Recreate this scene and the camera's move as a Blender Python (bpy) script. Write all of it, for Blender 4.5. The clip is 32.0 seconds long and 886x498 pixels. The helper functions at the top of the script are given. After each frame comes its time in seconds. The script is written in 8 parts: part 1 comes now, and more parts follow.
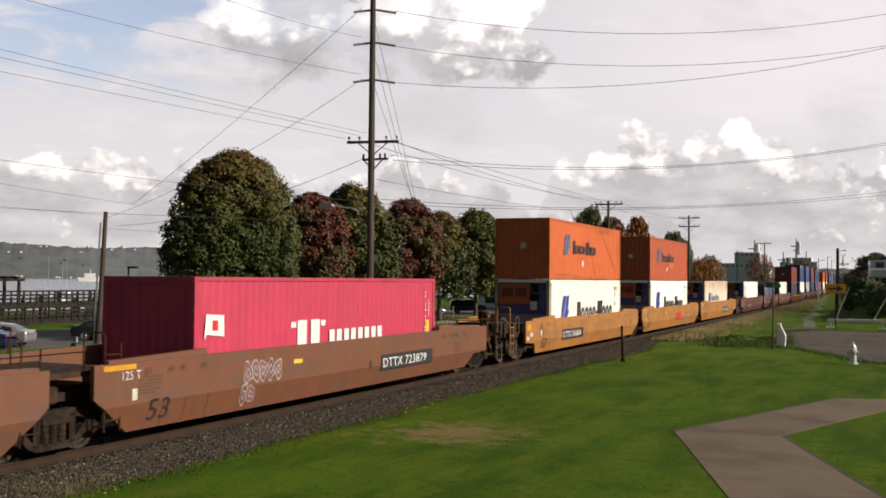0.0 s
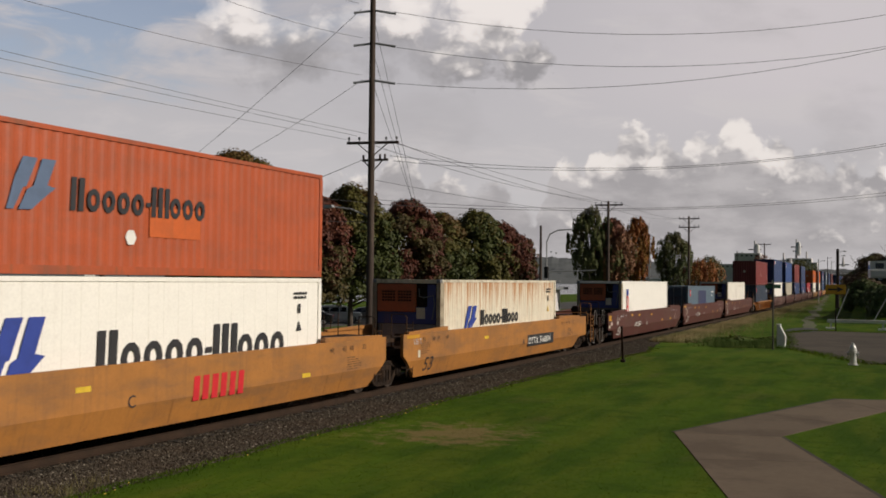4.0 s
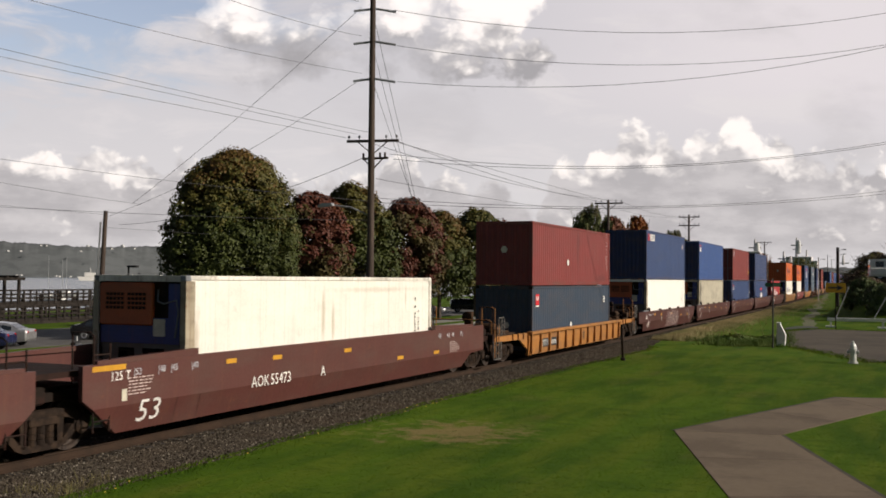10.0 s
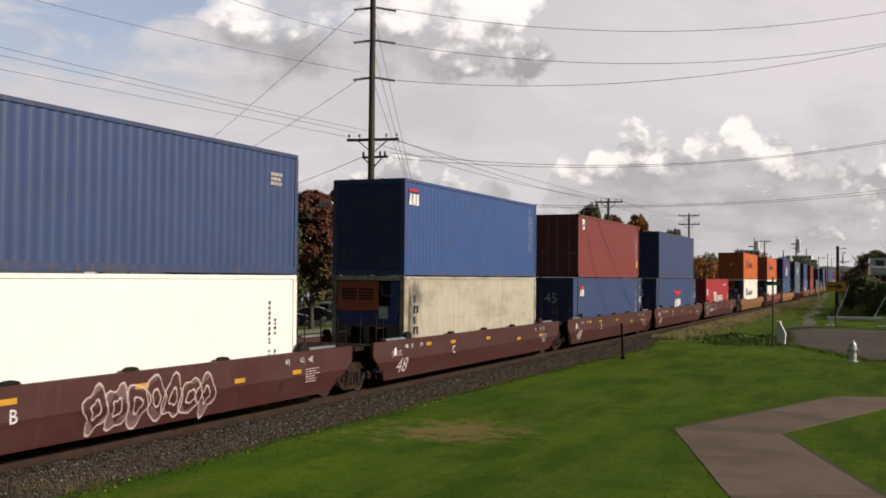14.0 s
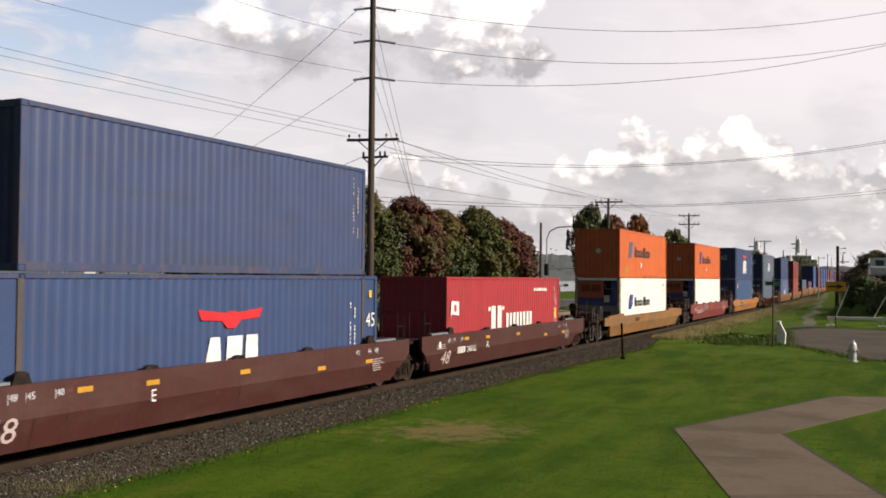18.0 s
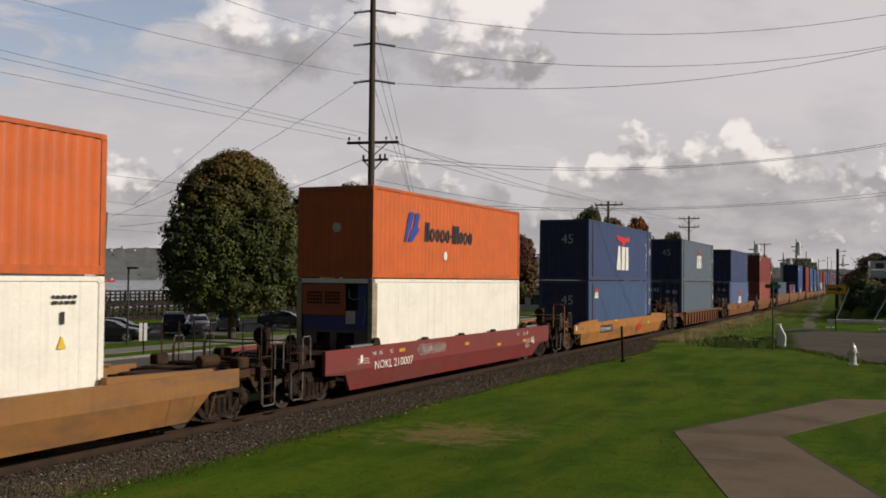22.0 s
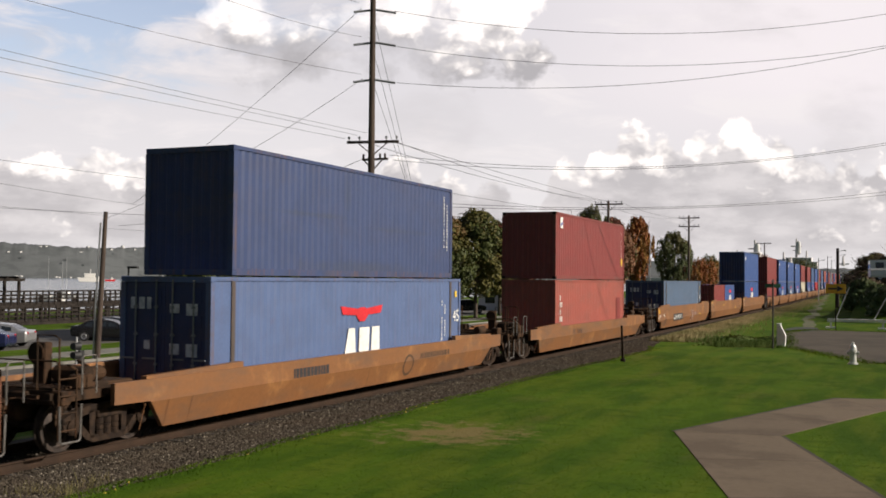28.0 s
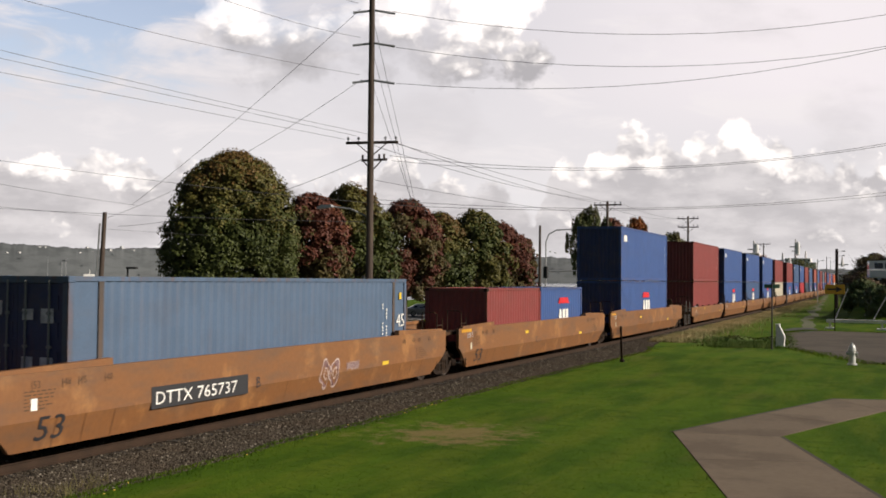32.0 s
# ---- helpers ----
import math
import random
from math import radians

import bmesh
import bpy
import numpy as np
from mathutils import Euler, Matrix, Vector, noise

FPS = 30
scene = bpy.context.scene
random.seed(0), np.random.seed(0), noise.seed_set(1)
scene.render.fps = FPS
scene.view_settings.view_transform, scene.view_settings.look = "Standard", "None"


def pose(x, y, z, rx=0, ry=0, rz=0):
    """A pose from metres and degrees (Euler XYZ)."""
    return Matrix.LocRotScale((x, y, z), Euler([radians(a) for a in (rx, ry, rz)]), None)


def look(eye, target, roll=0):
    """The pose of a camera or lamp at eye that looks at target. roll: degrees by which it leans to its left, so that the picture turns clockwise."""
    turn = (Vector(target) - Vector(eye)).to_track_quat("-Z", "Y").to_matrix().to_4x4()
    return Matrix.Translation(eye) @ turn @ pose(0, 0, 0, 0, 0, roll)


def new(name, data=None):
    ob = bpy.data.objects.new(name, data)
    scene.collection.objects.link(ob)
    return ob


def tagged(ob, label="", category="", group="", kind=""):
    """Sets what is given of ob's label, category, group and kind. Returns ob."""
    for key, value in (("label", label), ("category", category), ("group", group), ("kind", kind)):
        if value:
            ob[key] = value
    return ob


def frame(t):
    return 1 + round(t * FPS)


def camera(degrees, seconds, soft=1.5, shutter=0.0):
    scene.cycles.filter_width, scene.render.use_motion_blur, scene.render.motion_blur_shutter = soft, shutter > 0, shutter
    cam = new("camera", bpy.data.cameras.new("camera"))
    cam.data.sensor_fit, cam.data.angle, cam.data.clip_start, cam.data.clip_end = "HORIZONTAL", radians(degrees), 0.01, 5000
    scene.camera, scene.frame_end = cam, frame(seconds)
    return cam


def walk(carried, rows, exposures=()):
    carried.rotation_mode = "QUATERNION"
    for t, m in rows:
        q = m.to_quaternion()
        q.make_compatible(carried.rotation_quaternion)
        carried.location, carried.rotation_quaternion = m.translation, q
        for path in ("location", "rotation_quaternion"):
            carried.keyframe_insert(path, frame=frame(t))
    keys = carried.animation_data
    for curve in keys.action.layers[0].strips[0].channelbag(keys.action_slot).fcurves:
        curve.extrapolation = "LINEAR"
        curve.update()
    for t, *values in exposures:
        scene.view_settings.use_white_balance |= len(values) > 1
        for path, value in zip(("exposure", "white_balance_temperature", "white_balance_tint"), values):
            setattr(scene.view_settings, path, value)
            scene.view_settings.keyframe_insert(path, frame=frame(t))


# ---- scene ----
# camera: it stands still, with a slight nod and a nudge at the end
EYE = Vector((0.0, 0.0, 3.2))
FOCAL = 1836.4
YAW, PITCH, ROLL = 23.963, 1.648, 0.518


def aim(nod=0.0, pan=0.0):
    """The camera's pose; nod lifts and pan turns the view right, both in thousandths of a radian."""
    yaw, pitch = radians(YAW) - pan / 1000, radians(PITCH) + nod / 1000
    way = Vector((-math.sin(yaw) * math.cos(pitch), math.cos(yaw) * math.cos(pitch), math.sin(pitch)))
    return look(EYE, EYE + way, ROLL)


cam = camera(46.238, 32.0, soft=1.7, shutter=0.09)
NOD = [(0, -.1), (.5, .5), (1.5, .6), (2.2, 1.2), (3, .7), (6, .6), (8.5, .35), (9, -.1), (10, -1.0), (11.5, -1.3), (12.1, -2.2),
       (18, -2.2), (18.5, -1.2), (19, -.1), (19.6, .5), (25.5, .5), (27.5, -.1), (28, -.1), (28.6, .5), (29.5, .5, -.1), (30, .5, -.6),
       (30.6, .5), (31, .5), (31.5, .5, .8), (32, .5, .8)]
walk(cam, [(n[0], aim(*n[1:])) for n in NOD],
     exposures=[(0, .12, 6700, 13), (1, -.15, 6700, 13), (2, -.42, 6700, 13), (3, -.5, 6700, 13), (6, -.42, 6700, 13), (7, -.38, 6700, 13), (8.5, -.1, 6700, 13), (9.4, -.06, 6700, 13), (11, -.12, 6700, 13), (12, -.02, 6700, 13), (13, -.05, 6700, 13), (14, -.12, 6700, 13), (16.5, .2, 6700, 13), (18, .2, 6700, 13), (19, .07, 6700, 13), (20, -.02, 6700, 13), (21, -.28, 6700, 13), (22, -.38, 6700, 13), (23, -.36, 6700, 13), (24, -.1, 6700, 13), (27.5, .16, 6700, 13), (30, .24, 6700, 13), (32, .16, 6700, 13)])

# light: broken cloud, sun high behind the camera's right shoulder
SUN_FROM = Vector((0.84, 0.14, 0.43)).normalized()
sun = new("sun", bpy.data.lights.new("sun", "SUN"))
sun.data.energy, sun.data.angle, sun.data.color = 4.95, radians(1.6), (1.0, 0.93, 0.82)
sun.matrix_basis = look((60, 0, 90), Vector((60, 0, 90)) - SUN_FROM)


class Nodes:
    """Short hand for node trees."""

    def __init__(self, tree, keep=False):
        self.tree = tree
        if not keep:
            tree.nodes.clear()

    def add(self, kind):
        return self.tree.nodes.new(kind)

    def put(self, socket, val):
        if isinstance(val, bpy.types.NodeSocket):
            self.tree.links.new(val, socket)
        elif val is not None:
            socket.default_value = val

    def math(self, op, a, b=None, c=None, clamp=False):
        n = self.add("ShaderNodeMath")
        n.operation, n.use_clamp = op, clamp
        for s, val in zip(n.inputs, (a, b, c)):
            self.put(s, val)
        return n.outputs[0]

    def ramp(self, val, lo, hi, smooth=True):
        n = self.add("ShaderNodeMapRange")
        n.interpolation_type = "SMOOTHSTEP" if smooth else "LINEAR"
        self.put(n.inputs[0], val)
        n.inputs[1].default_value, n.inputs[2].default_value = lo, hi
        return n.outputs[0]

    def mix(self, fac, a, b, blend="MIX"):
        n = self.add("ShaderNodeMix")
        n.data_type, n.blend_type = "RGBA", blend
        self.put(n.inputs[0], fac)
        for s, val in ((n.inputs[6], a), (n.inputs[7], b)):
            self.put(s, (*val, 1) if isinstance(val, tuple) and len(val) == 3 else val)
        return n.outputs[2]

    def noise(self, vec, scale, detail=4.0, rough=0.55, distort=0.0):
        n = self.add("ShaderNodeTexNoise")
        self.put(n.inputs["Vector"], vec)
        for k, val in (("Scale", scale), ("Detail", detail), ("Roughness", rough), ("Distortion", distort)):
            n.inputs[k].default_value = val
        return n.outputs[0]

    def stretch(self, vec, sx, sy, sz, off=(0, 0, 0)):
        n = self.add("ShaderNodeMapping")
        self.put(n.inputs[0], vec)
        n.inputs[1].default_value, n.inputs[3].default_value = off, (sx, sy, sz)
        return n.outputs[0]

    def dot(self, a, b):
        n = self.add("ShaderNodeVectorMath")
        n.operation = "DOT_PRODUCT"
        self.put(n.inputs[0], a)
        self.put(n.inputs[1], b)
        return n.outputs["Value"]


def make_sky():
    world = bpy.data.worlds.new("sky")
    scene.world = world
    world.use_nodes = True
    k = Nodes(world.node_tree)
    way = k.add("ShaderNodeTexCoord").outputs["Generated"]
    yaw = radians(YAW)
    ahead = k.dot(way, (-math.sin(yaw), math.cos(yaw), 0))
    aside = k.dot(way, (math.cos(yaw), math.sin(yaw), 0))
    up = k.dot(way, (0, 0, 1))
    front = k.math("MAXIMUM", ahead, 0.05)
    u, v = k.math("DIVIDE", aside, front), k.math("DIVIDE", up, front)
    plane = k.add("ShaderNodeCombineXYZ")
    k.put(plane.inputs[0], u)
    k.put(plane.inputs[1], v)
    uv = plane.outputs[0]

    def billow(vec, scale):
        """Cauliflower lumps: round cells, broken up by finer noise."""
        cells = k.add("ShaderNodeTexVoronoi")
        cells.feature = "SMOOTH_F1"
        k.put(cells.inputs["Vector"], vec)
        for name, val in (("Scale", scale), ("Detail", 3.0), ("Roughness", .55), ("Lacunarity", 2.2), ("Smoothness", .35)):
            cells.inputs[name].default_value = val
        return k.math("MULTIPLY_ADD", cells.outputs["Distance"], -1.0, .95)

    warp = k.add("ShaderNodeVectorMath")
    warp.operation = "MULTIPLY_ADD"
    bend = k.add("ShaderNodeTexNoise")
    k.put(bend.inputs["Vector"], uv)
    bend.inputs["Scale"].default_value, bend.inputs["Detail"].default_value = 30.0, 4.0
    k.put(warp.inputs[0], bend.outputs["Color"])
    warp.inputs[1].default_value = (.030, .026, 0)
    k.put(warp.inputs[2], k.stretch(uv, 1, 1.35, 1))
    lumps = warp.outputs[0]
    # the same lumps a little nearer the sun: the difference lights their sunny flanks
    lump, ahead_lump = billow(lumps, 15.0), billow(k.stretch(lumps, 1, 1, 1, (.010, .012, 0)), 15.0)
    flank = k.math("SUBTRACT", lump, ahead_lump)
    fine = k.noise(uv, 34.0, 8.0, 0.62, 0.2)
    puff = k.math("ADD", k.math("MULTIPLY", lump, .60), k.math("MULTIPLY", fine, .55))
    broad = k.noise(k.stretch(uv, 1, 2.0, 1, (.3, .1, 0)), 4.0, 6.0, 0.55)
    wisp = k.noise(k.stretch(uv, 1, 3.2, 1, (.7, .4, 0)), 7.0, 7.0, 0.6, .6)

    # open sky: a thin bright veil with blue towards the upper left
    nishita = k.add("ShaderNodeTexSky")
    nishita.sky_type, nishita.sun_disc = "NISHITA", False
    nishita.sun_elevation = math.asin(SUN_FROM.z)
    nishita.sun_rotation = math.atan2(SUN_FROM.x, SUN_FROM.y)
    blue = k.mix(1.0, nishita.outputs[0], (.085, .085, .085), "MULTIPLY")
    veil = k.mix(k.ramp(v, .02, .30), (.74, .735, .75), (.62, .62, .665))
    veil = k.mix(k.math("MULTIPLY", k.ramp(u, -.05, .35), k.ramp(v, .10, .20)), veil, (.80, .77, .80))
    open_blue = k.mix(1.0, nishita.outputs[0], (.165, .150, .148), "MULTIPLY")
    du, dv = k.math("MULTIPLY_ADD", u, 1 / .21, .35 / .21), k.math("MULTIPLY_ADD", v, 1 / .085, -.255 / .085)
    hole = k.math("SQRT", k.math("ADD", k.math("MULTIPLY", du, du), k.math("MULTIPLY", dv, dv)))
    hole = k.ramp(k.math("ADD", hole, k.math("MULTIPLY_ADD", wisp, 2.6, -1.3)), 1.15, .2)
    base = k.mix(k.math("MULTIPLY", hole, .78), veil, open_blue)
    base = k.mix(k.math("MULTIPLY", k.ramp(wisp, .50, .68), .55), base, (.80, .78, .79))
    base = k.mix(k.math("MULTIPLY", k.ramp(broad, .46, .32), .35), base, (.53, .52, .54))

    # the large cloud overhead: white towards the sun, a grey underside
    field = None
    for u0, v0, a, b in ((-.035, .240, .120, .088), (.045, .255, .074, .090), (-.140, .215, .100, .070), (-.195, .245, .060, .060), (.085, .215, .045, .045)):
        du = k.math("MULTIPLY", k.math("SUBTRACT", u, u0), 1 / a)
        dv = k.math("MULTIPLY", k.math("SUBTRACT", v, v0), 1 / b)
        r = k.math("SUBTRACT", 1.0, k.math("SQRT", k.math("ADD", k.math("MULTIPLY", du, du), k.math("MULTIPLY", dv, dv))))
        field = r if field is None else k.math("SMOOTH_MAX", field, r, 0.15)
    heap = k.math("ADD", field, k.math("MULTIPLY_ADD", puff, 1.15, -.58))
    soft = k.math("MULTIPLY_ADD", k.ramp(u, -.02, .05), 3.0, 1.6)
    mask = k.math("MULTIPLY", k.math("MAXIMUM", heap, 0.0), soft, clamp=True)
    under = k.math("ADD", k.math("MULTIPLY_ADD", v, 24.0, -24 * .212), k.math("MULTIPLY", u, 1.8))
    lit = k.math("ADD", under, k.math("ADD", k.math("MULTIPLY_ADD", puff, 1.3, -.80), k.math("MULTIPLY", flank, .8)))
    lit = k.ramp(lit, -.55, .45)
    cloud = k.mix(lit, (.42, .415, .435), (1.12, 1.08, 1.05))
    colour = k.mix(mask, base, cloud)

    # banks of cumulus above the horizon: heads of (aside, top, half width), in tangents of the view
    top = None
    for u0, v0, a in ((-.427, .128, .030), (-.389, .137, .030), (-.334, .142, .036), (-.290, .128, .040), (-.252, .128, .042), (-.165, .112, .05), (-.100, .113, .04), (-.043, .140, .024),
                      (-.075, .118, .04), (.003, .110, .04), (.047, .107, .04), (.118, .129, .022), (.158, .146, .022), (.183, .165, .024), (.213, .155, .024), (.248, .157, .028),
                      (.286, .168, .032), (.322, .160, .024), (.352, .140, .034), (.390, .134, .035), (.430, .134, .04), (.50, .13, .08), (-.50, .13, .06)):
        du = k.math("MULTIPLY", k.math("SUBTRACT", u, u0), 1 / a)
        head = k.math("MULTIPLY_ADD", k.math("MULTIPLY", du, du), -.034, v0)
        top = head if top is None else k.math("SMOOTH_MAX", top, head, .012)
    depth = k.math("SUBTRACT", k.math("ADD", top, k.math("ADD", k.math("MULTIPLY_ADD", lump, .026, -.013), k.math("MULTIPLY_ADD", fine, .05, -.022))), v)
    mask = k.ramp(depth, 0.0, .012)
    glow = k.math("MULTIPLY", k.ramp(depth, .105, .0), k.ramp(v, .045, .130))
    lit = k.math("ADD", k.math("MULTIPLY", glow, 1.0), k.math("ADD", k.math("MULTIPLY_ADD", puff, 1.0, -.62), k.math("MULTIPLY", flank, 1.2)))
    lit = k.ramp(lit, .05, .90)
    low = k.mix(k.ramp(k.noise(k.stretch(uv, 1, 2.6, 1), 13.0, 6.0, .6), .36, .66), (.50, .49, .505), (.66, .645, .655))
    low = k.mix(k.ramp(v, .050, .0), low, (.68, .675, .69))
    colour = k.mix(mask, colour, k.mix(lit, low, (1.10, 1.06, 1.02)))

    # behind the camera and overhead the sky is open blue with thin cloud
    thin = k.mix(k.math("MULTIPLY", k.ramp(k.noise(way, 3.0, 5.0), .48, .66), .35), k.mix(.60, blue, (0, 0, 0)), (.15, .15, .165))
    colour = k.mix(k.math("MULTIPLY", k.ramp(ahead, .50, .86), k.ramp(up, .62, .32)), thin, colour)
    back = k.add("ShaderNodeBackground")
    k.put(back.inputs[0], colour)
    back.inputs[1].default_value = 1.0
    k.put(k.add("ShaderNodeOutputWorld").inputs[0], back.outputs[0])


make_sky()

# ---- materials ----


def material(name, colour, rough=0.6, metal=0.0, second=None, scale=3.0, amount=0.5, bump=0.0, bump_scale=30.0, rust=0.0, streak=0.0,
             dirt=0.0, run=0.0, own=0.0, stretch=(1, 1, 1), spec=0.5, low=.42, high=.62):
    """A surface with two scales of variation, rust, streaks and relief, in the thing's own space."""
    m = bpy.data.materials.new(name)
    m.use_nodes = True
    k = Nodes(m.node_tree)
    out, b = k.add("ShaderNodeOutputMaterial"), k.add("ShaderNodeBsdfPrincipled")
    k.put(out.inputs[0], b.outputs[0])
    place = k.add("ShaderNodeTexCoord").outputs["Object"]
    info = k.add("ShaderNodeObjectInfo")
    shift = k.add("ShaderNodeVectorMath")
    shift.operation = "MULTIPLY_ADD"
    k.put(shift.inputs[0], info.outputs["Random"])
    shift.inputs[1].default_value = (37, 53, 19)
    k.put(shift.inputs[2], place)
    place = shift.outputs[0]
    col = colour if len(colour) == 3 else colour[:3]
    second = second or tuple(c * 0.7 for c in col)
    big = k.noise(k.stretch(place, *stretch), scale, 5.0, 0.6)
    c = k.mix(k.math("MULTIPLY", k.ramp(big, low, high), amount), col, second)
    fine = k.noise(place, scale * 14, 3.0, 0.6)
    c = k.mix(k.math("MULTIPLY", k.ramp(fine, .3, .75), 0.22), c, tuple(x * 0.62 for x in col))
    if dirt:
        d = k.noise(k.stretch(place, .8, .35, 1.2), 1.6, 6.0, 0.65)
        c = k.mix(k.math("MULTIPLY", k.ramp(d, .42, .7), dirt), c, (.09, .065, .05))
    if streak:
        s = k.noise(k.stretch(place, 3.5, 3.5, .16), 2.2, 4.0, 0.6)
        c = k.mix(k.math("MULTIPLY", k.ramp(s, .50, .72), streak), c, (.16, .075, .035))
    if run:
        # rust that runs down from the top rail
        split = k.add("ShaderNodeSeparateXYZ")
        k.put(split.inputs[0], k.add("ShaderNodeTexCoord").outputs["Object"])
        s = k.noise(k.stretch(place, 2.2, 2.2, .10), 2.4, 5.0, 0.65)
        reach = k.math("ADD", s, k.math("MULTIPLY_ADD", split.outputs[2], .13, -.30))
        c = k.mix(k.math("MULTIPLY", k.ramp(reach, .42, .66), run), c, (.42, .17, .045))
    if rust:
        r = k.noise(place, 4.0, 8.0, 0.7)
        c = k.mix(k.math("MULTIPLY", k.ramp(r, .60, .70), rust), c, (.17, .06, .025))
    if own:
        hue = k.add("ShaderNodeHueSaturation")
        k.put(hue.inputs["Value"], k.math("MULTIPLY_ADD", info.outputs["Random"], own, 1 - own / 2))
        k.put(hue.inputs["Color"], c)
        c = hue.outputs[0]
    k.put(b.inputs["Base Color"], c)
    k.put(b.inputs["Roughness"], k.math("MULTIPLY_ADD", fine, 0.25, rough - 0.12, clamp=True))
    b.inputs["Metallic"].default_value = metal
    b.inputs["Specular IOR Level"].default_value = spec
    if bump:
        n = k.add("ShaderNodeBump")
        n.inputs["Strength"].default_value = bump
        n.inputs["Distance"].default_value = 0.02
        k.put(n.inputs["Height"], k.noise(place, bump_scale, 4.0, 0.6))
        k.put(b.inputs["Normal"], n.outputs[0])
    return m


def paint(name, colour, **kw):
    sets = dict(rough=.55, scale=1.3, amount=.35, rust=.35, streak=.25, dirt=.25, bump=.06, bump_scale=9)
    sets.update(kw)
    return material(name, colour, **sets)


